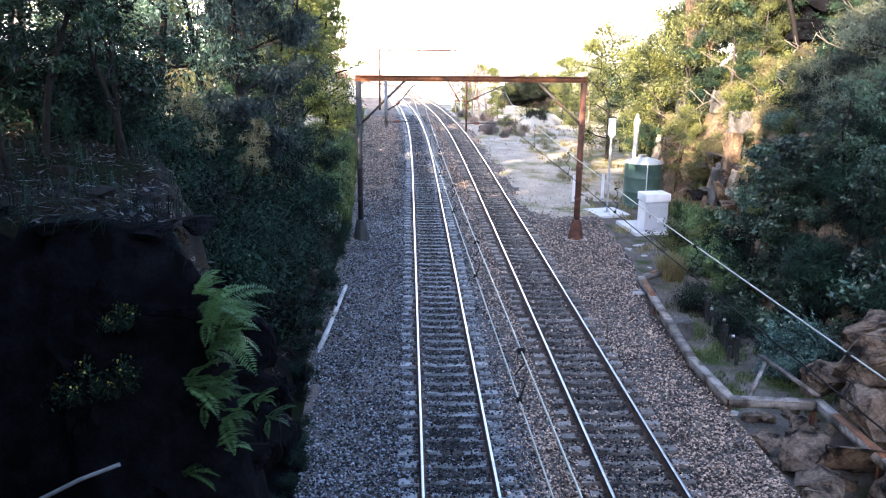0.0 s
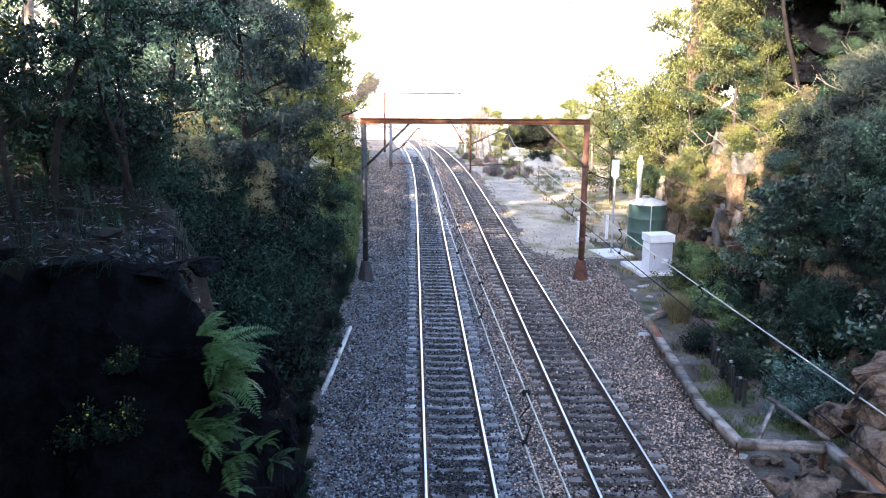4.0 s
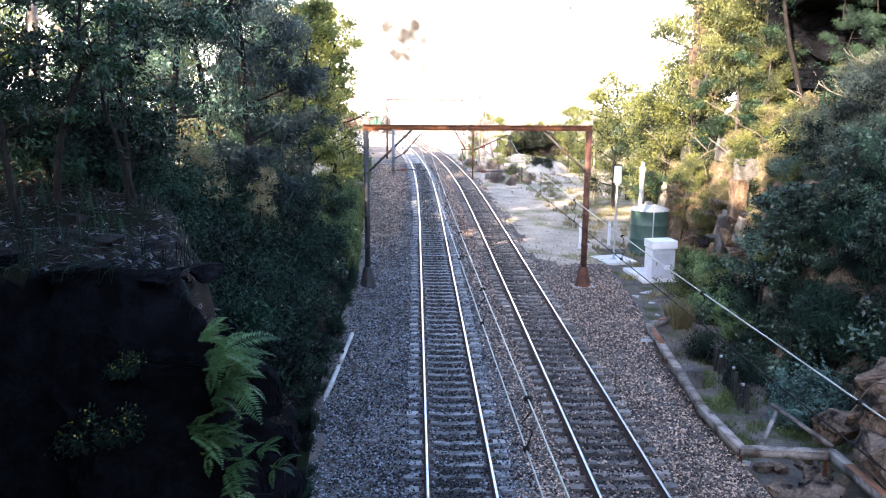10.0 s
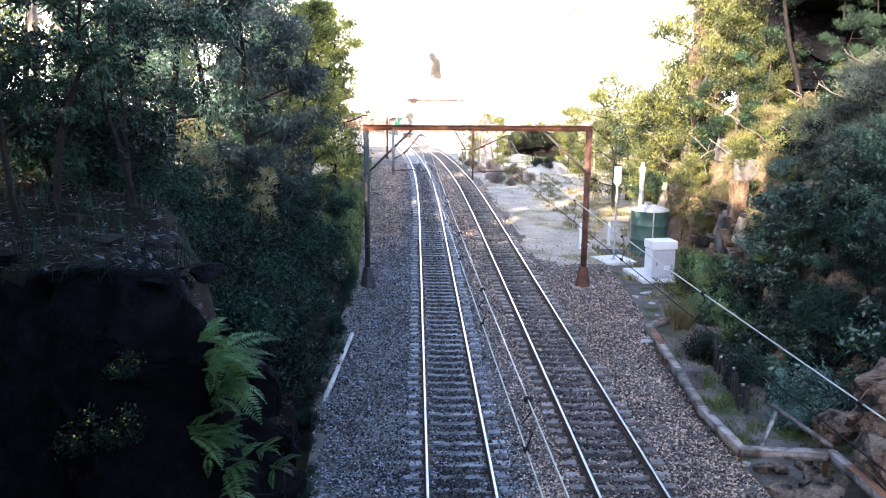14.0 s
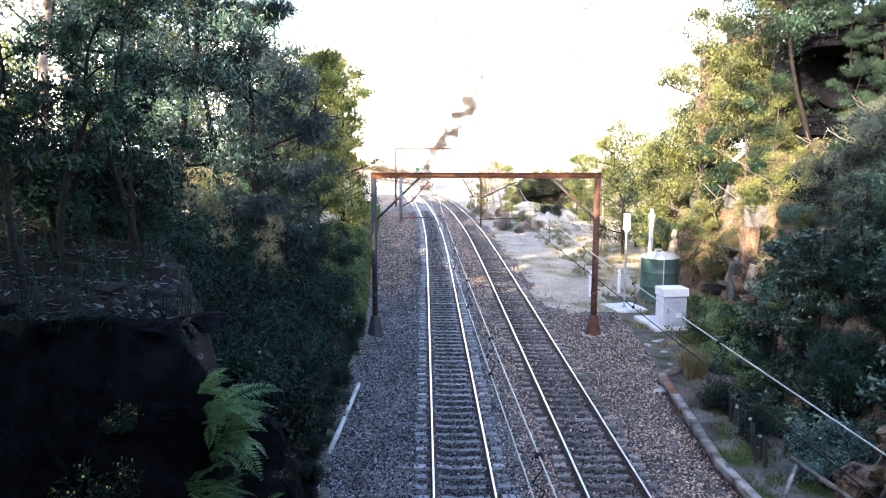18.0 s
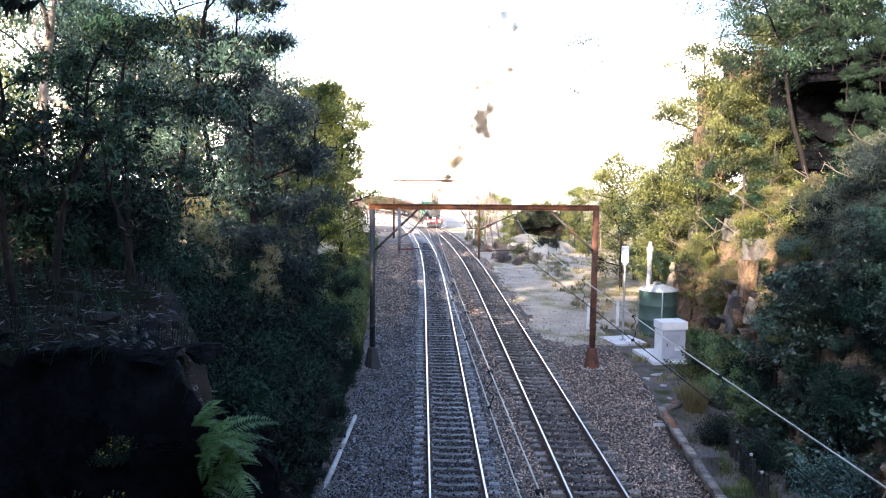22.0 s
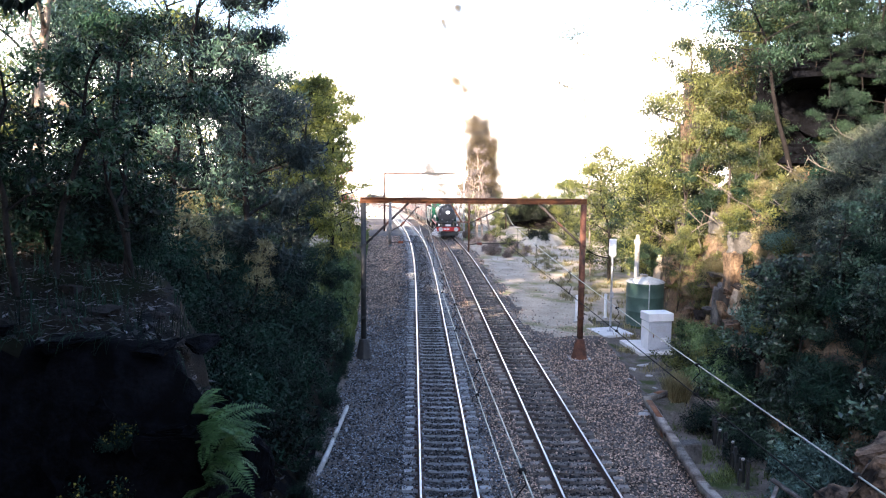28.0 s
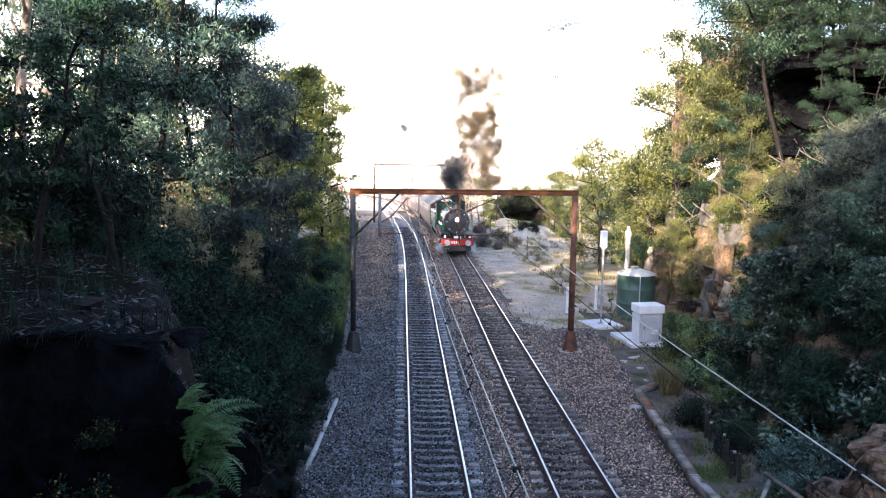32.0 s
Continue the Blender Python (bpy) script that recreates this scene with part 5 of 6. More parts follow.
for x, y, s in ((7.8, 72.5, 0.6), (6.4, 78.0, 0.7), (8.6, 76.5, 0.7), (7.4, 82.0, 0.8), (9.6, 74.5, 0.5), (6.0, 86.5, 0.8), (9.4, 81.0, 0.8), (10.6, 78.8, 0.6), (7.6, 89.5, 0.9), (5.4, 94.0, 0.9), (-5.9, 66, 0.8), (-6.4, 74, 0.9)):
    again(sh_brush, x, y, y * 57 % 360, s)
# these bushes stand for the hollow's darkness through their colour alone
sh_hollow = shrub((13.0, 87.2), 40, 1.6, "hollow", 3000, 0.3, 0.08, "broad bush over a sunlit bank, coloured near black as shade")
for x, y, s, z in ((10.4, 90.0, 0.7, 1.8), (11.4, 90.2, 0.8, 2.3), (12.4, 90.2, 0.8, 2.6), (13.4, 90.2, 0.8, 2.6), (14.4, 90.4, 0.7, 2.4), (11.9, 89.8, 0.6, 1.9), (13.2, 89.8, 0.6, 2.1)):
    again(sh_hollow, x, y, x * 60, s, "near-black bush that paints the shade of a hollow", z)


def frond_mesh(seed, length):
    r = np.random.default_rng(seed)
    q = np.linspace(0, 1, 23)
    spine = np.stack([length * q * (1 - 0.12 * q), 0 * q, length * (0.55 * q - 0.62 * q**2)], -1)
    V, F = tube(spine, 0.006 * (1.1 - q), 4)
    pieces = [(V, F)]
    for i in range(1, 23):
        w = length * 0.17 * math.sin(math.pi * min(0.97, 0.12 + 0.88 * q[i])) ** 0.8
        for s in (-1, 1):
            b = spine[i]
            tip = b + np.array([0.45 * w, s * w, -0.16 * w + r.uniform(-0.02, 0.02)])
            m = (b + tip) / 2
            pieces.append((np.array([b, m + [0.06 * length / 3, 0, 0.01], tip, m - [0.06 * length / 3, 0, -0.01]]), np.array([[0, 1, 2, 3]])))
    v, f = join(pieces)
    return mesh_np("frond", v, f, M["fern"])


FRONDS = [frond_mesh(s, l) for s, l in ((1, 0.75), (2, 0.95), (3, 1.1))]


def fern(x, y, z, n, size, seed, out=0):
    r = random.Random(seed)
    t = thing("fern", pose(x, y, z), "bright green fern with long fronds growing on the rock face", "fern", "ferns on the rock")
    for i in range(n):
        a = out + r.uniform(-80, 70)
        put("frond", r.choice(FRONDS), t, "", pose(r.uniform(-0.06, 0.06), r.uniform(-0.06, 0.06), 0, r.uniform(-20, 20), r.uniform(-45, 25), a) @ Matrix.Scale(size * r.uniform(0.6, 1.2), 4))


for i, (x, y, z, n, k) in enumerate(((-4.4, 12.0, 4.75, 9, 0.62), (-4.2, 12.1, 4.5, 13, 0.8), (-4.3, 12.0, 4.25, 13, 0.85), (-4.1, 12.2, 4.0, 13, 0.8), (-4.2, 12.0, 3.8, 9, 0.7), (-4.6, 11.95, 3.2, 11, 0.75), (-4.35, 12.0, 3.0, 12, 0.7), (-4.4, 12.0, 2.75, 10, 0.7), (-4.1, 12.2, 2.5, 10, 0.65), (-4.2, 12.0, 2.1, 8, 0.6), (-3.8, 13.2, 2.3, 7, 0.5), (-3.7, 13.9, 1.6, 7, 0.5), (-4.75, 11.95, 1.65, 10, 0.6))):
    fern(x, y, z, n, 1.12 * k, i, -5)


def blades(name, x, y, h, mat, label, seed, w=0.016):
    r = np.random.default_rng(seed)
    n = len(x)
    base = np.stack([x, y, land(x, y) - 0.02], -1)
    a = r.uniform(0, 6.28, n)
    d = np.stack([np.cos(a), np.sin(a), 0 * a], -1)
    L = h * r.uniform(0.5, 1.3, n)
    tip = base + np.stack([0 * L, 0 * L, L], -1) + d * (L * r.uniform(0.1, 0.7, n))[:, None]
    mid = base * 0.5 + tip * 0.5 + np.stack([0 * L, 0 * L, 0.12 * L], -1)
    s = np.stack([-np.sin(a), np.cos(a), 0 * a], -1) * w
    V = np.stack([base - s, base + s, mid + s * 0.8, mid - s * 0.8, tip], 1).reshape(-1, 3)
    F = np.concatenate([(np.array([0, 1, 2, 3])[None] + 5 * np.arange(n)[:, None]), (np.array([3, 2, 4, 4])[None] + 5 * np.arange(n)[:, None])])
    tri = np.concatenate([F[:, [0, 1, 2]], F[:n][:, [0, 2, 3]]])
    ob = new(name, mesh_np(name, V, tri, M[mat]))
    tagged(ob, label, "grass", kind="stuff")


r_g = np.random.default_rng(17)
n = 16000
gy_ = 36 + 64 * r_g.random(n) ** 1.3
blades("verge_grass", left_edge(gy_) + curve(gy_) - 0.1 - 3.2 * r_g.random(n) ** 1.4, gy_, 0.45, "greengrass", "long green grass on the verge below the trees", 3, 0.02)
tuft = np.stack([9 + 6 * r_g.random(260), 28 + 60 * r_g.random(260)], -1)
tp = tuft[r_g.integers(0, 260, 9000)] + r_g.normal(size=(9000, 2)) * 0.16
blades("dry_grass", tp[:, 0] + curve(tp[:, 1]), tp[:, 1], 0.3, "grass", "dry tufts of grass on the stony flat", 4)
tuft = np.stack([8.0 + 3.4 * r_g.random(60), 19.5 + 9 * r_g.random(60)], -1)
tp = tuft[r_g.integers(0, 60, 5200)] + r_g.normal(size=(5200, 2)) * 0.2
blades("pit_grass", tp[:, 0], tp[:, 1], 0.13, "greengrass", "green grass in the shallow pit", 5)
tuft = np.stack([-4.8 - 6 * r_g.random(90), 12.6 + 6 * r_g.random(90)], -1)
tp = tuft[r_g.integers(0, 90, 700)] + r_g.normal(size=(700, 2)) * 0.1
blades("ledge_grass", tp[:, 0], tp[:, 1], 0.45, "shrub", "pale drooping grass on the rock ledge", 6, 0.008)
tp = np.stack([8.9 + 0.7 * r_g.random(900), 28.9 + 1.0 * r_g.random(900)], -1)
blades("tall_reeds", tp[:, 0], tp[:, 1], 0.8, "grass", "clump of tall dry reeds by the pit", 7)


def leaf_litter():
    r = np.random.default_rng(23)
    n = 5200
    x, y = -4.3 - 7.5 * r.random(n) ** 1.2, 12.4 + 9 * r.random(n)
    c = np.stack([x, y, land(x, y) + 0.03], -1)
    V, F = leaves(c, 0.24, 0.05, 0, r)
    V = V.reshape(-1, 4, 3)
    V = c[:, None] + (V - c[:, None]) * (0.35 + 1.3 * r.random(n) ** 3)[:, None, None]
    V[:, :, 2] = c[:, None, 2] + (V[:, :, 2] - c[:, None, 2]) * 0.35
    new_ob = new("leaf_litter", mesh_np("leaf_litter", V.reshape(-1, 3), F, M["litter"]))
    tagged(new_ob, "dead leaves and bark strewn over the rock ledge", "leaf litter", kind="stuff")


leaf_litter()


def hanging_strands():
    """Grass and bark strips that droop over the edge of the left ledge."""
    r = np.random.default_rng(29)
    n = 350
    knot = np.stack([-4.4 - 5.4 * r.random(120), 12.3 + 2.6 * r.random(120) ** 2], -1)
    p = knot[r.integers(0, 120, n)] + r.normal(size=(n, 2)) * [0.12, 0.07]
    z = np.maximum(land(p[:, 0], p[:, 1] + 0.25), 4.6)
    L = r.uniform(0.12, 0.5, n)
    side = r.normal(size=n) * 0.2
    q = np.array([0, 0.35, 0.7, 1.0])
    mid = np.stack([p[:, 0, None] + side[:, None] * q, p[:, 1, None] - (L * 0.45)[:, None] * q**0.6, z[:, None] + 0.1 + L[:, None] * (0.35 * q - 0.95 * q**2)], -1)
    w = 0.008 * (1 - 0.8 * q)[None, :, None] * np.stack([np.ones(n), side, 0 * side], -1)[:, None]
    V = np.stack([mid - w, mid + w], 2).reshape(-1, 3)
    i = 8 * np.arange(n)[:, None, None] + 2 * np.arange(3)[None, :, None] + np.array([0, 1, 3, 2])[None, None]
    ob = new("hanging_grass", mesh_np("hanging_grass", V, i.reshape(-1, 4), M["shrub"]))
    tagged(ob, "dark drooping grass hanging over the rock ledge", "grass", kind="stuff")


hanging_strands()


# ---- rocks ----
def rock_mesh(name, size, seed, mat, block=0.5):
    """An angular broken block: the hull of scattered points, its faces cut up and roughened."""
    r = random.Random(seed)
    bm = bmesh.new()
    for i in range(15):
        p = Vector([r.uniform(-1, 1) for _ in range(3)])
        big = max(abs(p.x), abs(p.y), abs(p.z)) + 1e-6
        p = p.normalized().lerp(p / big, block) * r.uniform(0.85, 1.05)
        bm.verts.new(p)
    bmesh.ops.convex_hull(bm, input=bm.verts[:])
    bmesh.ops.delete(bm, geom=[v for v in bm.verts if not v.link_faces], context="VERTS")
    bmesh.ops.bevel(bm, geom=bm.edges[:], offset=0.022, segments=1, affect="EDGES", profile=0.5)
    bmesh.ops.triangulate(bm, faces=bm.faces[:])
    bmesh.ops.subdivide_edges(bm, edges=bm.edges[:], cuts=3, use_grid_fill=True)
    off = Vector((r.uniform(0, 50), r.uniform(0, 50), r.uniform(0, 50)))
    for v in bm.verts:
        p = v.co
        p = p * (1 + 0.2 * noise.noise(p * 1.6 + off) + 0.22 * abs(noise.noise(p * 3.5 + off)) + 0.08 * noise.noise(p * 9 + off) + 0.03 * math.copysign(1, math.sin(p.z * 7 + 3 * noise.noise(p * 1.2 + off))))
        v.co = Vector((p.x * size[0], p.y * size[1], p.z * size[2]))
    return bm_mesh(name, bm, M[mat])


def rock(at, size, seed, label, mat="rock", turn=0, block=0.5):
    ob = put("sandstone_boulder", rock_mesh("sandstone_boulder", size, seed, mat, block), None, label, pose(*at, r_v.uniform(-8, 8), r_v.uniform(-8, 8), turn))
    tagged(ob, "", "rock", "rocks of the cutting")


ORANGE = "weathered orange sandstone boulder beside the track"
for i, (x, y, z, sx, sy, sz) in enumerate(((9.0, 15.4, -0.2, 0.75, 0.6, 0.5), (8.2, 16.3, -0.55, 0.6, 0.5, 0.35), (9.8, 16.4, 0.5, 0.8, 0.7, 0.6), (10.4, 17.5, 1.25, 0.95, 0.8, 0.75), (9.3, 14.0, -0.35, 0.7, 0.7, 0.4), (7.9, 15.0, -0.6, 0.5, 0.6, 0.25), (10.6, 15.6, 0.9, 0.8, 0.8, 0.6), (11.7, 17.4, 2.1, 0.9, 0.9, 0.6),
                                         (7.4, 14.2, -0.5, 0.45, 0.4, 0.25), (8.6, 17.0, -0.75, 0.5, 0.4, 0.3), (10.0, 18.6, 0.15, 0.6, 0.6, 0.5), (11.2, 18.9, 1.2, 0.8, 0.7, 0.6), (7.6, 16.8, -0.6, 0.4, 0.35, 0.2), (11.9, 16.0, 2.0, 0.9, 0.8, 0.6), (10.1, 13.6, 0.2, 0.8, 0.8, 0.6))):
    rock((x, y, z), (sx, sy, sz), 40 + i, ORANGE, "boulder", i * 47, 0.7)
for i in range(46):
    x, y, k = r_v.uniform(7.2, 11.5), r_v.uniform(12.8, 19.5), r_v.uniform(0.1, 0.32)
    rock((x, y, zat(x, y) + k * 0.2), (k, k * r_v.uniform(0.7, 1.2), k * r_v.uniform(0.4, 0.8)), 400 + i % 12, ORANGE, "boulder", r_v.uniform(0, 360), 0.7)
def block_mesh(name, size, seed, mat):
    """A squared, jointed block with broken edges and bedding steps."""
    r = random.Random(seed)
    bm = bmesh.new()
    bmesh.ops.create_cube(bm, size=2)
    bmesh.ops.bevel(bm, geom=bm.edges[:], offset=0.06, segments=1, affect="EDGES", profile=0.5)
    bmesh.ops.subdivide_edges(bm, edges=bm.edges[:], cuts=6, use_grid_fill=True)
    off = Vector((r.uniform(0, 50), r.uniform(0, 50), r.uniform(0, 50)))
    for v in bm.verts:
        p = v.co.copy()
        lean = 1 + 0.06 * p.z * r.choice((1, 1)) * math.sin(seed)
        d = 0.13 * noise.noise(p * 1.1 + off) + 0.08 * noise.noise(p * 3.4 + off) + 0.04 * noise.noise(p * 9.0 + off) + 0.03 * math.copysign(1, math.sin(p.z * 5 + 2 * noise.noise(p + off)))
        p = p * lean * (1 + d)
        v.co = Vector((p.x * size[0], p.y * size[1], p.z * size[2]))
    return bm_mesh(name, bm, M[mat])


CLIFF = "jointed orange sandstone block of the cutting face"
GREY = "grey lichened sandstone block of the cutting face"
for i, (x, y, z, sx, sy, sz, m) in enumerate(((14.75, 37.9, 3.35, 0.32, 0.35, 0.92, "rock"), (14.9, 38.3, 1.5, 0.55, 0.5, 1.0, "greyrock"), (15.8, 39.2, 4.6, 0.7, 0.4, 0.6, "greyrock"), (14.25, 38.0, 1.7, 0.28, 0.35, 0.9, "greyrock"), (15.6, 38.0, 2.4, 0.4, 0.5, 1.3, "greyrock"), (15.9, 34.4, 1.2, 0.6, 0.5, 0.5, "rock"), 
                                              (18.9, 38.6, 8.0, 0.4, 0.35, 0.3, "rock"), (13.4, 33.0, 0.4, 0.45, 0.4, 0.4, "rock"), (16.4, 48.0, 4.3, 0.9, 0.8, 1.0, "greyrock"), (16.3, 43.4, 5.4, 0.6, 0.6, 0.6, "greyrock"))):
    ob = put("sandstone_block", block_mesh("sandstone_block", (sx, sy, sz), 70 + i, m), None, GREY if m == "greyrock" else CLIFF, pose(x, y, z, 0, 0, (i * 31 % 25 - 12) if i else 8))
    tagged(ob, "", "rock", "rocks of the cutting")
for x, y, s, t in ((14.9, 36.0, 0.6, sh_dry), (15.4, 35.4, 0.6, sh_gloss), (12.9, 35.4, 0.5, sh_gloss), (14.6, 34.6, 0.6, sh_dry), (15.9, 36.8, 0.6, sh_dry), (15.6, 38.2, 0.6, sh_olive), (16.4, 38.6, 0.7, sh_dry), (15.2, 39.0, 0.5, sh_dry), (14.2, 40.6, 0.5, sh_olive), (12.7, 37.0, 0.5, sh_gloss), (13.0, 38.6, 0.5, sh_dry), (15.0, 37.0, 0.35, sh_olive), (13.3, 39.6, 0.5, sh_dry), (12.9, 40.8, 0.45, sh_olive), (16.6, 37.6, 0.7, sh_olive), (16.4, 35.8, 0.6, sh_dry), (17.0, 36.4, 0.7, sh_dry), (14.0, 33.4, 0.55, sh_gloss)):
    again(t, x, y, x * 91 % 360, s, "low scrub growing on the rock face")
for i, (x, y, z, sx, sy, sz) in enumerate(((14.4, 42.0, 1.7, 0.6, 0.4, 0.5), (14.0, 44.2, 2.2, 0.5, 0.4, 0.5), (14.6, 46.4, 2.2, 0.9, 0.8, 1.0), (15.0, 40.4, 2.6, 0.5, 0.4, 0.5))):
    rock((x, y, z), (sx, sy, sz), 150 + i, "pale orange sandstone outcrop in the sun", "rock", i * 41, 0.55)
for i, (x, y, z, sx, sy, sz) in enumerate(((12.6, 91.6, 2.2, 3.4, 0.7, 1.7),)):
    rock((x, y, z), (sx, sy, sz), 130 + i, "sandstone of a low recess above the sand, toned dark for shade", "umber", i * 9 - 12, 0.6)
for x, y, s, z in ((9.9, 88.2, 0.9, 2.6), (11.4, 88.6, 0.8, 3.9), (13.0, 88.8, 0.7, 4.2), (14.6, 89.0, 0.8, 3.8), (15.8, 88.4, 0.9, 2.4), (9.2, 87.4, 0.8, 1.2), (16.4, 87.2, 0.8, 1.2)):
    again(sh_lit, x, y, x * 70, s, "yellow-green bush hanging over a dark hollow", z)
# ledge and wall blocks carry their shade in the near-black rock tone
LEDGE = "weathered slab on the rock ledge, toned dark for shade"
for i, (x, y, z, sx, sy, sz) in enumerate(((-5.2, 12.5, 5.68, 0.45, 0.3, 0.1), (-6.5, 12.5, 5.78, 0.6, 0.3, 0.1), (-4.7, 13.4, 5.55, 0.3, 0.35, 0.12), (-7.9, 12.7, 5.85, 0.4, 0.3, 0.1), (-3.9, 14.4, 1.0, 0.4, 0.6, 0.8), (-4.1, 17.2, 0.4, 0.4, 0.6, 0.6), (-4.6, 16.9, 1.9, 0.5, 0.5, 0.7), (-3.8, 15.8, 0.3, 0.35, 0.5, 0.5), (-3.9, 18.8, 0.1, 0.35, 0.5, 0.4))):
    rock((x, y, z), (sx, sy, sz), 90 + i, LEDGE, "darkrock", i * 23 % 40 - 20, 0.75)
FACE = "jointed rock block of the cutting wall, toned dark for shade"
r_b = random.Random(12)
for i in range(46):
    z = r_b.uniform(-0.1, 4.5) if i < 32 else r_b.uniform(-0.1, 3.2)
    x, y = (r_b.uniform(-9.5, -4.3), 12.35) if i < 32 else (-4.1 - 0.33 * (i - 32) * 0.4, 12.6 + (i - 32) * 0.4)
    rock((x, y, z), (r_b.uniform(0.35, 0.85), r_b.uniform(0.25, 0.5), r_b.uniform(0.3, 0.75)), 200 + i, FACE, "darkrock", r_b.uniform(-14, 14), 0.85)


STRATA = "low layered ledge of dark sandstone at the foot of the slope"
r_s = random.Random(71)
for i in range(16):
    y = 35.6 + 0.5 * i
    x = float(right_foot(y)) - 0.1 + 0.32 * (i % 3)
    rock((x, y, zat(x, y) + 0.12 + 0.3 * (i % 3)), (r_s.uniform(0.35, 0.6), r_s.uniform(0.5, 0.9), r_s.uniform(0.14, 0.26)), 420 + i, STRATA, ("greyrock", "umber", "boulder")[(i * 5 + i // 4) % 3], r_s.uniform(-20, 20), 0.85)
for x, y, z, sx, sy, sz, mat, label in ((14.35, 36.2, 2.1, 0.3, 0.3, 0.62, "palerock", "upright pale cream sandstone slab in the face"), (14.0, 36.9, 1.6, 0.22, 0.3, 0.45, "rock", "orange sandstone block in the face"), (15.3, 34.2, 1.9, 0.4, 0.4, 0.35, "rock", "orange sandstone block above a dark hole"), (14.4, 47.6, 1.9, 0.5, 0.5, 1.0, "palerock", "rounded pale boulder catching the sun")):
    rock((x, y, z), (sx, sy, sz), int(x * 100), label, mat, 12, 0.8)


# slabs and back wall are near black to paint the recess's shade
OVER = "layered sandstone slab over a recess, toned dark for shade"
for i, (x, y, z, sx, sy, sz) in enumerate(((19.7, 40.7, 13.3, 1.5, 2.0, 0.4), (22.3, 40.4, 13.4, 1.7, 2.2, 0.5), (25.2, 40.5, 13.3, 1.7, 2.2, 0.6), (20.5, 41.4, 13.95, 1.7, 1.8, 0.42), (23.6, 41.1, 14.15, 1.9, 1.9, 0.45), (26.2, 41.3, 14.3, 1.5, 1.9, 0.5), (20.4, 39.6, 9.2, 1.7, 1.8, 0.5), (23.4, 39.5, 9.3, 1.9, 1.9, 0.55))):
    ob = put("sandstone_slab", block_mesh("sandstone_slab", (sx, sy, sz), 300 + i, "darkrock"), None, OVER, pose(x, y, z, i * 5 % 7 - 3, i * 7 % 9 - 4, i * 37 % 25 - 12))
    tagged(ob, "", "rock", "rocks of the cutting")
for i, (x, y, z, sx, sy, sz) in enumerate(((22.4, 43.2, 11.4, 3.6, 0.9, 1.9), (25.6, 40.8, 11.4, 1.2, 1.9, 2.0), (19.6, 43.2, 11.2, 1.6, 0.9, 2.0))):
    rock((x, y, z), (sx, sy, sz), 320 + i, "back wall of a rock recess, coloured black for its shade", "darkrock", 0, 0.95)
for x, y, s, a, z in ((18.6, 38.4, 0.26, 30, 13.5), (19.3, 38.3, 0.3, 75, 11.9), (20.8, 38.1, 0.32, 200, 12.1), (22.3, 38.1, 0.3, 290, 12.2), (20.4, 38.9, 0.3, 140, 14.2), (22.9, 38.8, 0.3, 250, 14.4), (24.6, 39.0, 0.28, 320, 14.5)):
    again(slope_gum, x, y, a, s, "dark leafy bush growing on the overhang", z)
# the sunlit face above the slope, seen between the trees
for i, (x, y, z, sx, sy, sz) in enumerate(((16.7, 49.0, 9.6, 0.9, 0.8, 1.5), (16.9, 49.2, 12.3, 0.8, 0.7, 1.3), (18.5, 49.4, 10.4, 1.0, 0.9, 1.8), (18.6, 49.5, 13.6, 0.9, 0.8, 1.5), (20.5, 49.3, 11.2, 1.1, 0.9, 2.0), (20.4, 49.4, 14.6, 1.0, 0.8, 1.4))):
    ob = put("sandstone_block", block_mesh("sandstone_block", (sx, sy, sz), 340 + i, "rock"), None, "sunlit orange sandstone block of the upper face", pose(x, y, z, 0, 0, i * 31 % 21 - 10))
    tagged(ob, "", "rock", "rocks of the cutting")
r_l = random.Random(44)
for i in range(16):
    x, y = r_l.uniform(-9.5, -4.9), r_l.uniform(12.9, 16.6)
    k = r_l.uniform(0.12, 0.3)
    rock((x, y, zat(x, y) - 0.02), (k * r_l.uniform(1.0, 1.6), k, k * 0.55), 360 + i, "weathered boulder on the rock ledge, toned dark for shade", "umber", r_l.uniform(0, 180), 0.7)


# ---- small things by the pit ----
def pit_things():
    r = random.Random(9)
    for i in range(18):
        x, y, h = 9.85 - 0.045 * i + r.uniform(-0.12, 0.12), 27.4 - 0.29 * i + r.uniform(-0.15, 0.15), r.uniform(0.45, 1.05)
        z = zat(x, y)
        s = thing("charred_post", pose(x, y, z, r.uniform(-5, 5), r.uniform(-5, 5), r.uniform(0, 90)), "short charred post standing in the pit", "post", "posts in the pit")
        part_box("post_body", (0.1, 0.09, h + 0.1), (0, 0, h / 2 - 0.05), M["black"], s)
        if i % 5 == 0:
            part_cyl("cap", 0.05, 0.06, pose(0, 0, h + 0.03), M["concrete"], s, "pale cap", 8)
    b = thing("concrete_block", pose(7.95, 24.7, zat(7.95, 24.7), 0, 0, 12), "weathered concrete block at the edge of the pit", "concrete block")
    part_box("block", (1.15, 0.45, 0.9), (0, 0, 0.22), M["greyrock"], b, bevel=0.04)
    for x, y, s in ((7.3, 26.9, 0.28), (7.55, 27.3, 0.2), (8.6, 33.3, 0.2), (9.1, 32.4, 0.16), (8.0, 31.5, 0.14), (8.8, 30.6, 0.13), (7.1, 17.8, 0.16), (9.4, 34.2, 0.3), (7.4, 29.4, 0.12), (8.4, 35.6, 0.12)):
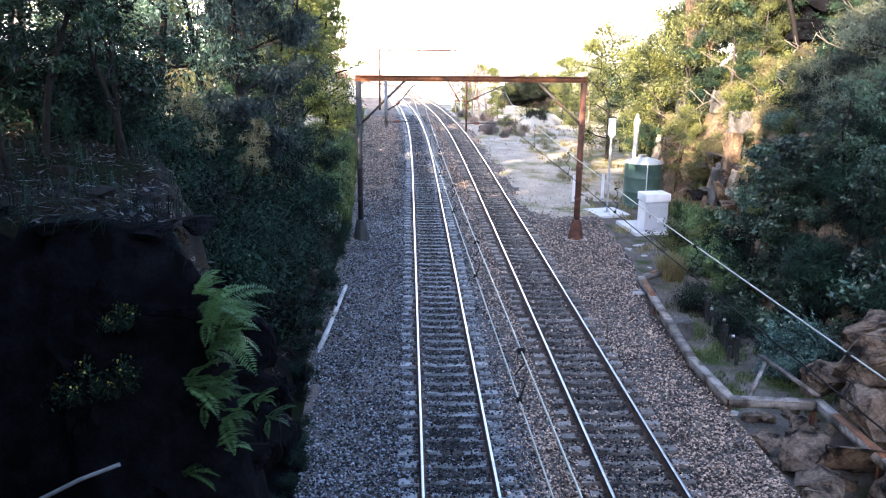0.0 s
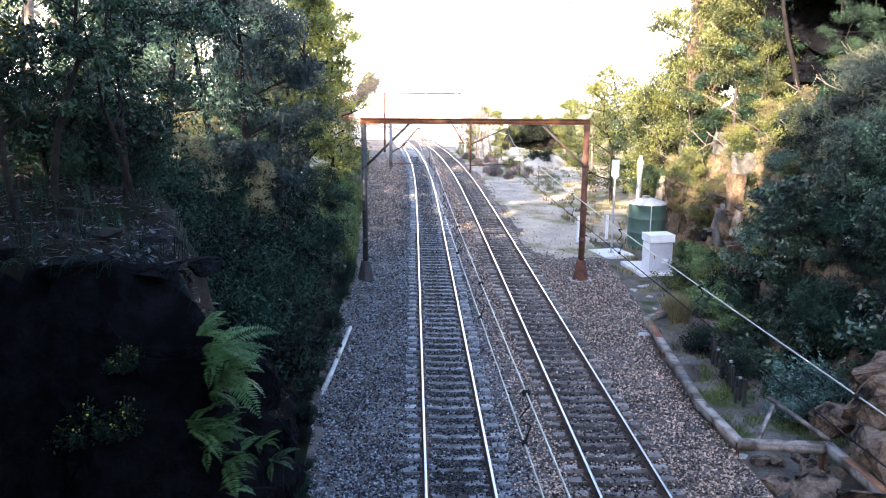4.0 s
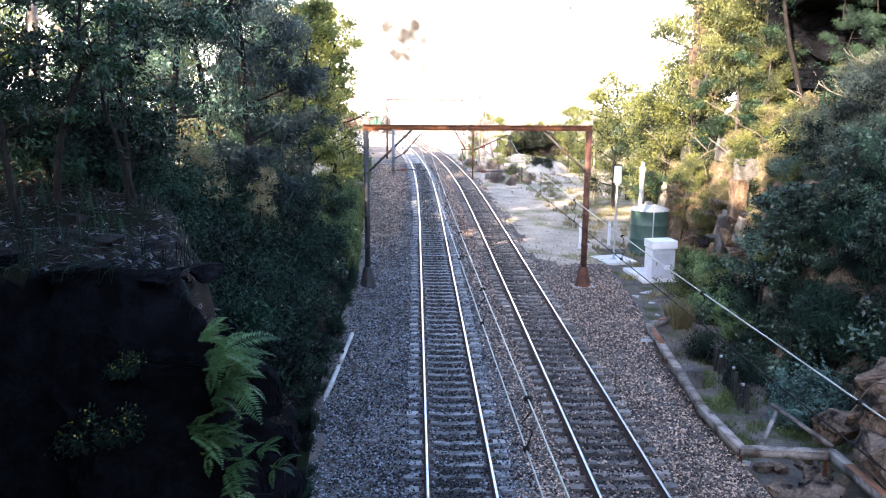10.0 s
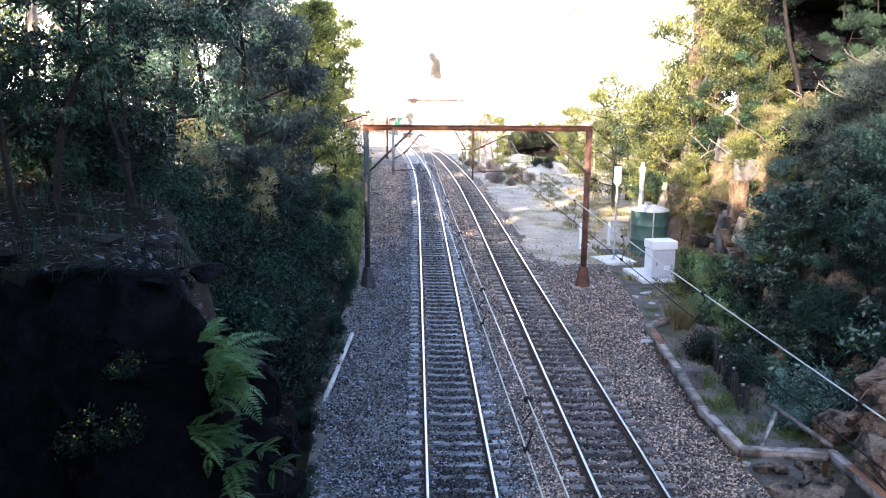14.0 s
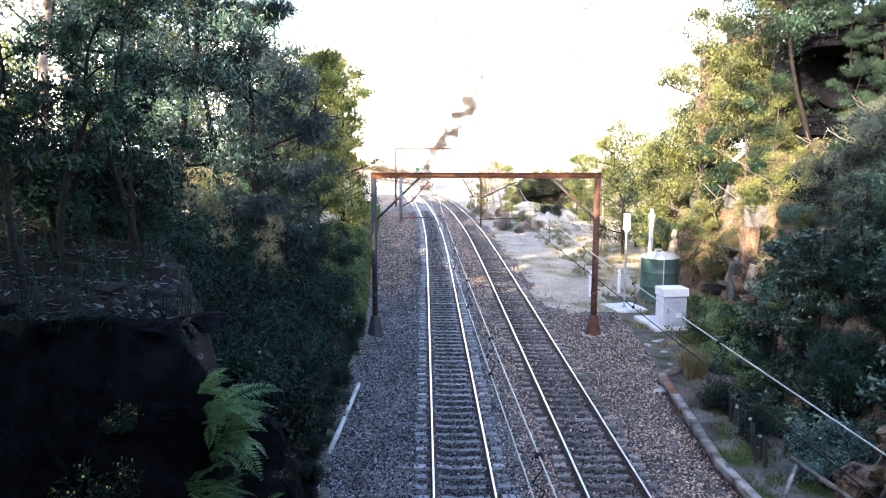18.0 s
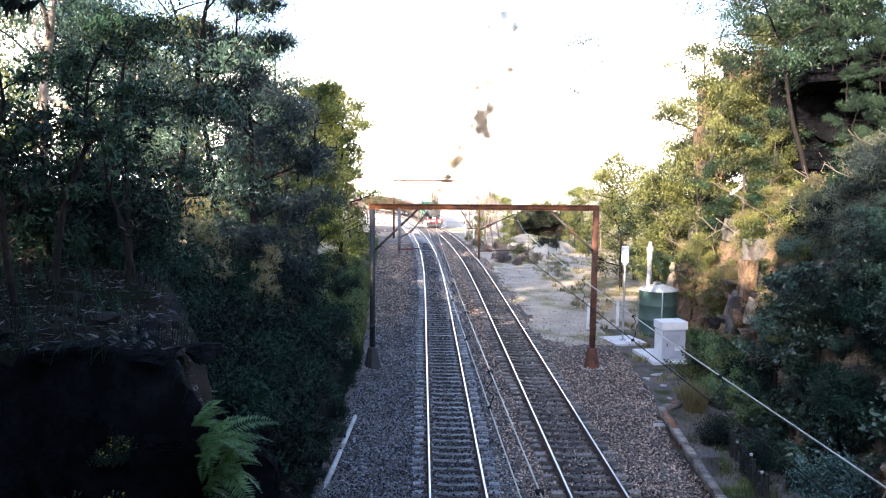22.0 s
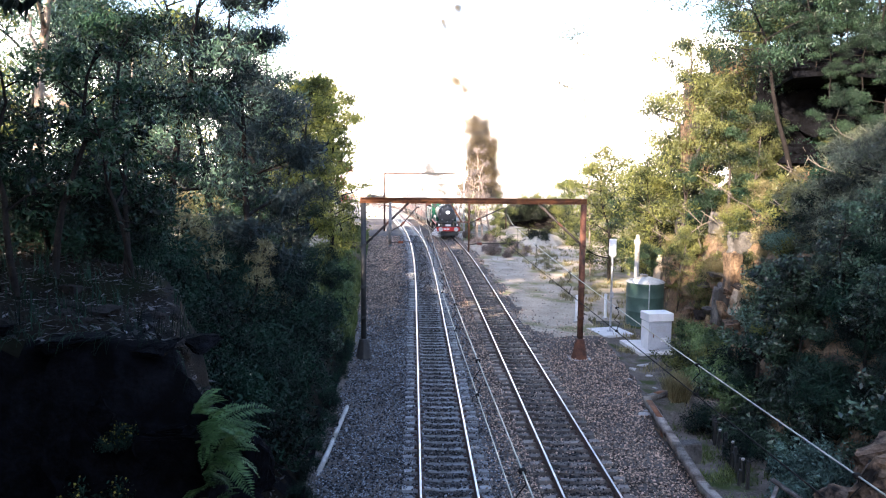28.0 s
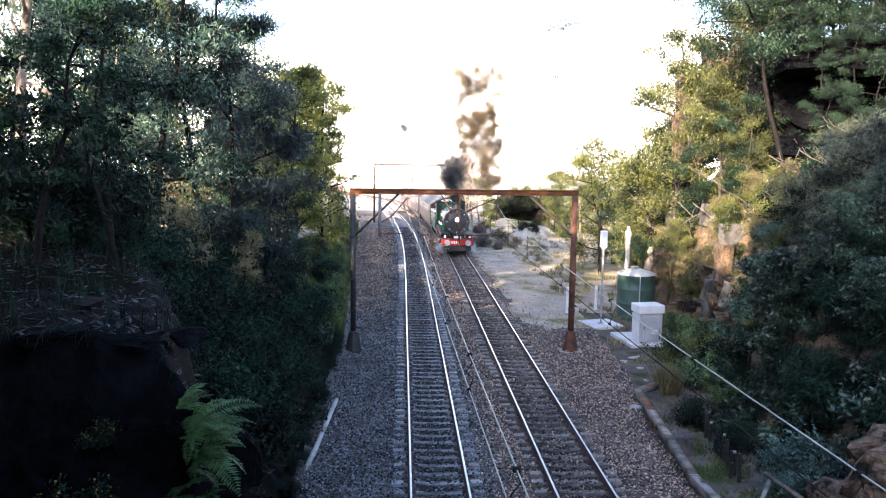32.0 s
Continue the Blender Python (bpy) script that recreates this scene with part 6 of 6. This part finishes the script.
        o = put("pale_stone", rock_mesh("pale_stone", (s, s * 0.7, s * 0.22), int(x * 100), "concrete", 0.6), None, "flat pale stone lying on the gravel", pose(x, y, zat(x, y) + s * 0.1, 0, 0, x * 99))
        tagged(o, "", "stone", "pale stones on the gravel")
    for x, y, z, l, a in ((16.0, 41.2, 5.0, 2.2, 120), (14.9, 42.6, 4.0, 2.4, 75), (14.8, 45.6, 3.8, 2.0, 150), (15.4, 44.0, 5.2, 2.6, 100), (14.6, 40.6, 3.2, 1.8, 50), (16.2, 38.6, 6.2, 2.2, 200), (18.4, 34.0, 7.9, 2.2, 160), (20.0, 36.0, 9.4, 2.0, 190), (16.6, 33.0, 7.6, 2.4, 130), (17.6, 31.2, 7.4, 2.0, 60), (15.2, 32.4, 6.2, 1.9, 100), (15.6, 44.2, 6.4, 2.6, 70), (14.2, 47.4, 5.0, 2.4, 110), (16.4, 42.4, 7.0, 2.2, 140), (18.2, 38.2, 8.6, 2.2, 45), (14.4, 43.0, 4.8, 2.2, 20), (8.0, 75, 0.1, 2.4, 30), (7.0, 78, 0.1, 2.0, 80)):
        d = thing("dead_branch", pose(x, y, z, 0, -20, a), "bare dead branch lying on the slope", "branch", "dead branches")
        rod("branch", [(0, 0, 0), (l * 0.4, 0.1, 0.12), (l * 0.75, -0.05, 0.16), (l, 0.1, 0.3)], 0.02, M["twig"], d)
        rod("twig", [(l * 0.4, 0.1, 0.12), (l * 0.6, 0.4, 0.35), (l * 0.75, 0.6, 0.4)], 0.013, M["twig"], d)
        rod("twig", [(l * 0.7, -0.05, 0.15), (l * 0.85, -0.35, 0.3), (l * 0.95, -0.5, 0.5)], 0.011, M["twig"], d)
    for x, y, h, s in ((-8.6, 15.2, 4.6, 1), (-7.0, 17.0, 3.8, 2), (-8.4, 16.4, 5.2, 3), (-7.3, 17.4, 4.4, 4), (-10, 15, 4.8, 5)):
        tree((x, y), 60 + s, h, 0.9, "shade", 900, 0.35, 6, "bark", "thin sapling on the rock ledge", (0.2 * s - 0.5, 0.1), 0.9)


pit_things()


# ---- the train ----
def place_on_line(y, back=0.0):
    """The pose of a vehicle whose middle is at distance y along the second track, nose towards the camera."""
    x = 3.749 + float(curve(y))
    a = math.degrees(math.atan2(float(curve(y + 2) - curve(y - 2)), 4.0))
    tip = math.degrees(math.atan2(float(grade(y + 2) - grade(y - 2)), 4.0))
    return pose(x, y, float(grade(y)), tip, 0, -a)


def wheel_mesh(r, name="wheel"):
    bm = bmesh.new()
    add_cyl(bm, r, r, 0.12, pose(0, 0, 0, 0, 90, 0), 28)
    add_cyl(bm, r * 0.82, r * 0.82, 0.14, pose(0, 0, 0, 0, 90, 0), 28)
    add_cyl(bm, 0.14, 0.14, 0.2, pose(0, 0, 0, 0, 90, 0), 12)
    for i in range(5):
        add_box(bm, (0.16, 0.1, r * 1.5), (0, 0, 0), (i * 36, 0, 0))
    return bm_mesh(name, bm, M["black"])


def locomotive():
    """Front at y = 0, running towards -y."""
    t = thing("steam_locomotive", place_on_line(90), "green and black steam locomotive with a red buffer beam", "locomotive")
    C = lambda y, z, x=0.0: pose(x, y, z, 90, 0, 0)
    part_cyl("smokebox", 1.1, 1.7, C(1.75, 2.75), M["black"], t, "sooty black smokebox", 36, bevel=0.02)
    part_cyl("smokebox_door", 0.95, 0.12, C(0.86, 2.75), M["boxgrey"], t, "domed grey smokebox door", 36, 1.02)
    bm = bmesh.new()
    bmesh.ops.create_uvsphere(bm, u_segments=28, v_segments=14, radius=0.85)
    for v in bm.verts:
        v.co.y *= 0.22
    put("door_dome", bm_mesh("door_dome", bm, M["boxgrey"], 0, True), t, "", pose(0, 0.83, 2.75))
    part_cyl("boiler", 1.05, 5.2, C(5.1, 2.78), M["green"], t, "green lagged boiler", 36)
    for y in (2.7, 4.0, 5.3, 6.6):
        part_cyl("boiler_band", 1.065, 0.06, C(y, 2.78), M["black"], t, "", 36)
    bm = bmesh.new()
    for r1, r2, d, z in ((0.36, 0.3, 0.12, 0.0), (0.27, 0.25, 0.5, 0.28), (0.25, 0.33, 0.1, 0.56), (0.33, 0.29, 0.06, 0.64)):
        add_cyl(bm, r1, r2, d, pose(0, 0, z), 24)
    put("chimney", bm_mesh("chimney", bm, M["black"]), t, "", pose(0, 1.75, 3.7))
    bm = bmesh.new()
    bmesh.ops.create_uvsphere(bm, u_segments=24, v_segments=14, radius=0.42)
    for v in bm.verts:
        v.co.z *= 1.15
    put("steam_dome", bm_mesh("steam_dome", bm, M["green"], 0, True), t, "", pose(0, 4.6, 3.6))
    part_cyl("safety_valve", 0.1, 0.35, pose(0.15, 6.8, 3.75), M["galv"], t, "", 12)
    part_box("firebox", (1.5, 1.8, 1.5), (0, 7.6, 2.85), M["green"], t, bevel=0.25)
    cab = part_box("cab", (2.7, 1.7, 2.2), (0, 9.2, 2.9), M["green"], t, "green cab with a curved roof", bevel=0.03)
    for s in (-1, 1):
        part_box("cab_window", (0.03, 0.6, 0.6), (s * 1.36, 0.1, 0.45), M["glass"], cab)
        part_box("front_window", (0.42, 0.03, 0.5), (s * 1.0, -0.86, 0.5), M["glass"], cab)
    a = np.linspace(-0.55, 0.55, 12)
    pts = np.stack([2.75 * np.sin(a), 0 * a, 2.75 * np.cos(a) - 2.75], -1)
    V = np.concatenate([pts + [0, -1.1, 0], pts + [0, 1.2, 0], pts + [0, -1.1, -0.06], pts + [0, 1.2, -0.06]])
    F = np.concatenate([np.array([[i, i + 1, 13 + i, 12 + i], [24 + i, 36 + i, 37 + i, 25 + i]]) for i in range(11)] + [np.array([[i, 24 + i, 25 + i, i + 1], [12 + i, 13 + i, 37 + i, 36 + i]]) for i in range(11)])
    put("cab_roof", mesh_np("cab_roof", V, F, M["black"]), t, "", pose(0, 9.1, 4.36))
    part_box("running_plate", (2.75, 8.2, 0.06), (0, 4.6, 1.75), M["black"], t)
    for s in (-1, 1):
        part_box("valance", (0.04, 8.2, 0.2), (s * 1.36, 4.6, 1.66), M["redpaint"], t, "red-lined valance")
        part_box("splasher", (0.35, 5.0, 0.55), (s * 1.05, 5.6, 2.03), M["green"], t, "green splasher", bevel=0.08)
        part_cyl("cylinder", 0.36, 1.05, pose(s * 1.15, 1.75, 0.95, 90, 0, 0), M["black"], t, "", 20, bevel=0.02)
        part_box("steam_chest", (0.5, 0.95, 0.4), (s * 1.12, 1.75, 1.42), M["black"], t, bevel=0.04)
        part_box("coupling_rod", (0.05, 3.9, 0.12), (s * 0.98, 5.6, 0.72), M["galv"], t)
        part_cyl("handrail", 0.02, 6.0, pose(s * 0.92, 4.6, 3.1, 90, 0, 0), M["galv"], t, "", 8)
        b = part_cyl("buffer", 0.09, 0.5, pose(s * 0.88, -0.15, 1.06, 90, 0, 0), M["black"], t, "", 14)
        part_cyl("buffer_head", 0.24, 0.05, pose(0, 0, 0.25), M["galv"], b, "", 22)
        part_box("step", (0.3, 0.2, 0.04), (s * 1.15, 0.35, 0.55), M["black"], t)
        part_box("marker_lamp", (0.16, 0.14, 0.22), (s * 1.05, 0.12, 1.55), M["white"], t, "small white marker lamp")
    beam = part_box("buffer_beam", (2.75, 0.1, 0.5), (0, 0.08, 1.06), M["redpaint"], t, "bright red buffer beam")
    for i, x in enumerate((-0.45, -0.27, -0.09, 0.09)):
        part_box("number_bar", (0.11, 0.015, 0.2), (x, -0.055, 0), M["white"], beam)
    part_box("number_plate", (0.62, 0.03, 0.2), (0, 0.1, 1.5), M["white"], t, "small pale plate")
    part_cyl("coupling_hook", 0.06, 0.3, pose(0, -0.05, 0.98, 90, 0, 0), M["black"], t, "", 10)
    part_box("pilot", (2.3, 0.12, 0.42), (0, 0.18, 0.52), M["black"], t)
    part_box("front_plate", (2.7, 0.9, 0.05), (0, 0.55, 1.36), M["black"], t)
    h = part_cyl("headlight", 0.19, 0.3, pose(0, 0.55, 2.95, 90, 0, 0), M["black"], t, "round headlight on the smokebox door", 22)
    part_cyl("lens", 0.155, 0.04, pose(0, 0, 0.16), M["lamp"], h, "lit headlight lens", 22)
    for i in range(8):
        a = i * math.pi / 4
        part_box("door_clamp", (0.06, 0.06, 0.16), (0.89 * math.sin(a), 0.8, 2.75 + 0.89 * math.cos(a)), M["galv"], t, "", (0, math.degrees(a), 0))
    wheels = []
    big, small = wheel_mesh(0.84), wheel_mesh(0.45)
    for s in (-0.75, 0.75):
        for y in (3.7, 5.6, 7.5):
            wheels.append((put("driving_wheel", big, t, "", pose(s, y, 0.84)), s, y, 0.84))
        for y in (0.75, 2.6):
            wheels.append((put("leading_wheel", small, t, "", pose(s, y, 0.45)), s, y, 0.45))
    return t, wheels


def tender():
    t = thing("tender", place_on_line(102), "green coal tender behind the locomotive", "tender")
    part_box("body", (2.7, 6.4, 1.7), (0, 0, 2.1), M["green"], t, "", bevel=0.06)
    part_box("frame", (2.3, 6.6, 0.3), (0, 0, 1.1), M["black"], t)
    put("coal", rock_mesh("coal", (1.05, 2.4, 0.5), 5, "black", 0.4), t, "heap of black coal", pose(0, -0.4, 3.0))
    w = wheel_mesh(0.48)
    for s in (-0.75, 0.75):
        for y in (-2.3, -1.0, 1.0, 2.3):
            put("wheel", w, t, "", pose(s, y, 0.48))
    return t


def carriage():
    t = thing("passenger_carriage", place_on_line(120), "red-brown passenger carriage with a pale roof", "carriage", "train carriages")
    part_box("body", (2.8, 18.6, 2.1), (0, 0, 2.2), M["coach"], t, bevel=0.05)
    a = np.linspace(-1, 1, 11)
    pts = np.stack([1.48 * a, 0 * a, 0.55 * (1 - a**2)], -1)
    V = np.concatenate([pts + [0, -9.4, 0], pts + [0, 9.4, 0]])
    F = np.array([[i, i + 1, 12 + i, 11 + i] for i in range(10)])
    put("roof", mesh_np("roof", np.concatenate([V, V - [0, 0, 0.05]]), np.concatenate([F, F[:, ::-1] + 22]), M["coachroof"]), t, "pale curved roof", pose(0, 0, 3.24))
    part_box("underframe", (2.4, 18.0, 0.5), (0, 0, 0.95), M["black"], t)
    for s in (-1, 1):
        for i in range(9):
            part_box("window", (0.03, 1.1, 0.8), (s * 1.4, -7.6 + 1.9 * i, 2.65), M["glass"], t)
        part_box("end_window", (0.5, 0.03, 0.8), (s * 0.8, -9.31, 2.65), M["glass"], t)
    part_box("gangway", (0.9, 0.3, 2.0), (0, -9.4, 2.1), M["black"], t)
    w = wheel_mesh(0.46)
    for s in (-0.75, 0.75):
        for y in (-7.6, -5.4, 5.4, 7.6):
            put("wheel", w, t, "", pose(s, y, 0.46))
    return t


LOCO, WHEELS = locomotive()
TENDER = tender()
CARS = [carriage()]
CARS += [copy_thing(CARS[0], place_on_line(140 + 20 * i)) for i in range(2)]


# ---- smoke ----
def puff_mesh(seed, mat, n=2600, flake=0.034):
    """A loose ball of fine flakes, thick in the middle and thin at the rim, with a few billows."""
    r = np.random.default_rng(seed)
    lobes = r.normal(size=(7, 3)) * 0.3
    c = lobes[r.integers(0, 7, n)] + r.normal(size=(n, 3)) * 0.2
    return mesh_np("smoke_puff", *leaves(c, flake, flake * 0.9, 0, r), M[mat])


def nose(t):
    """Distance of the engine's front from the camera's foot along the line."""
    return 66.6 + 6.0 * (32.0 - t) + 0.35 * max(0.0, 12.0 - t) ** 2


PUFFS = [puff_mesh(s, "smoke") for s in (1, 2, 3, 9)]
GREYS = [puff_mesh(s, "smokegrey", 3000, 0.04) for s in (11, 12, 13)]
DENSE = [puff_mesh(s, "smokedark", 2600, 0.045) for s in (4, 5)]
STEAM = [puff_mesh(s, "steam", 1500, 0.05) for s in (6, 7)]


def smoke_puffs():
    """Every puff with the time at which it leaves the chimney, its drift, its rise and its wind."""
    r = random.Random(4)
    out = []
    te = 1.6
    while te < 31.9:
        late, wisp = te > 30.5, 26.4 < te < 28.4 and r.random() < 0.45
        if late or wisp:
            kinds, size, gap, k, wind = DENSE, r.uniform(0.8, 1.2), 0.045, r.uniform(0.45, 0.9), r.uniform(-0.5, 0.4) if late else r.uniform(-1.6, -0.8)
        elif te > 25.9:
            te += 0.1
            continue
        elif te > 23.6:
            kinds, size, gap, k, wind = PUFFS if r.random() < 0.9 else GREYS, r.uniform(1.5, 2.4), r.uniform(0.015, 0.026), 0.03 + 0.92 * r.random() ** 1.3, r.uniform(2.6, 3.4)
        elif te > 18.5:
            kinds, size, gap, k, wind = PUFFS, r.uniform(1.1, 1.9), r.uniform(0.07, 0.13), r.uniform(0.6, 1.2), 2.6
        elif te > 15:
            kinds, size, gap, k, wind = GREYS, r.uniform(1.2, 2.0), r.uniform(0.06, 0.1), r.uniform(0.8, 1.25), 3.5
        elif te > 10:
            kinds, size, gap, k, wind = GREYS, r.uniform(1.3, 2.1), r.uniform(0.06, 0.1) if math.sin(te * 1.9) > -0.3 else 0.4, r.uniform(0.9, 1.25), 4.0
        elif te > 4.6:
            kinds, size, gap, k, wind = GREYS, r.uniform(1.2, 1.7), r.uniform(0.35, 0.6), r.uniform(0.9, 1.15), 2.6
        else:
            kinds, size, gap, k, wind = GREYS, r.uniform(3.4, 5.2), r.uniform(0.08, 0.13), r.uniform(0.7, 1.3), 0.0
        label = "drifting puff of dark coal smoke" if kinds is DENSE else "drifting puff of brownish coal smoke" if kinds is PUFFS else "drifting puff of grey-brown coal smoke"
        ob = put("smoke_puff", r.choice(kinds), None, label, pose(0, 0, 0) @ Matrix.Scale(size, 4))
        tagged(ob, "", "smoke", "smoke puffs")
        out.append((ob, te, r.uniform(-1, 1) * (2.4 if te < 4.6 else 1.0), r.uniform(-0.5, 0.5), k, wind, r.uniform(0, 360)))
        te += gap
    return out


SMOKE = smoke_puffs()


def steam_puffs():
    out = []
    r = random.Random(8)
    for i in range(10):
        ob = put("steam_puff", STEAM[i % 2], None, "white puff of steam from the cylinder cocks", pose(0, 0, 0) @ Matrix.Scale(r.uniform(0.35, 0.6), 4))
        tagged(ob, "", "steam", "steam puffs")
        s = -1 if i < 7 else 1
        out.append((ob, s * r.uniform(1.25, 1.6), r.uniform(-0.2, 1.6), r.uniform(0.3, 0.8), r.uniform(0, 360)))
    return out


STEAMS = steam_puffs()


# ---- what moves ----
def motions():
    times = [float(v) for v in np.arange(0, 32.01, 2.0)]
    walk(LOCO, [(t, place_on_line(nose(t))) for t in times])
    walk(TENDER, [(t, place_on_line(nose(t) + 13.6)) for t in times])
    for i, c in enumerate(CARS):
        walk(c, [(t, place_on_line(nose(t) + 27.0 + 19.6 * i)) for t in times])
    clock = np.linspace(0, 32, 1601)
    run = np.array([nose(0.0) - nose(float(t)) for t in clock])
    for ob, x, y, r in WHEELS:
        stops = np.append(np.arange(0, run[-1], r * radians(80)), run[-1])
        walk(ob, [(float(np.interp(d, run, clock)), pose(x, y, r, math.degrees(d / r) % 360)) for d in stops])
    for ob, te, dx, dy, k, wind, a in SMOKE:
        rows = []
        ages = [0.0, 0.4, 1.0, 2.0, 3.5, 5.5, 8.0, 11.0, 15.0, 20.0, 26.0]
        for t in sorted({0.0, max(0.0, te - 0.4), max(0.0, te - 0.12), te, 32.0} | {round(te + q, 2) for q in ages if te + q < 32.0}):
            age = max(0.0, t - te)
            base = place_on_line(nose(min(t, te)) + (1.75 if t > te - 0.2 else 27.0 + 6 * dy)).translation
            spread = 1 - math.exp(-age / 1.6)
            old = max(0.0, age - (4.5 if te < 23.6 else 7.0))
            up = 3.0 + 1.35 * min(1, age * 4) + 7.0 * k * (1 - math.exp(-age / 2.0)) + 1.6 * k * age + (0.9 if te < 23.6 else 0.1) * old**2 if age else (2.75 if t > te - 0.2 else 2.2)
            gust = 21.0 * (1 - math.exp(-age / 2.0)) if te < 4.6 else wind * (min(age, 2.2) + (0.45 if te < 18.5 else 0.06) * max(0.0, age - 2.2))
            rows.append((t, pose(base.x + gust + dx * (0.9 * spread + 0.12 * age + 0.5 * max(0.0, age - 5.0)), base.y + dy * 4 * spread + 0.25 * age, base.z + up, 20 * spread, 0, a + 14 * age)))
        walk(ob, rows)
    for ob, x, y, z, a in STEAMS:
        walk(ob, [(t, place_on_line(nose(t)) @ pose(x + 0.12 * math.sin(t * 1.7 + a), y, z + 0.1 * math.sin(t * 2.3 + a), 0, 0, a + 8 * t)) for t in [float(v) for v in np.arange(0, 32.01, 1.0)]])


motions()
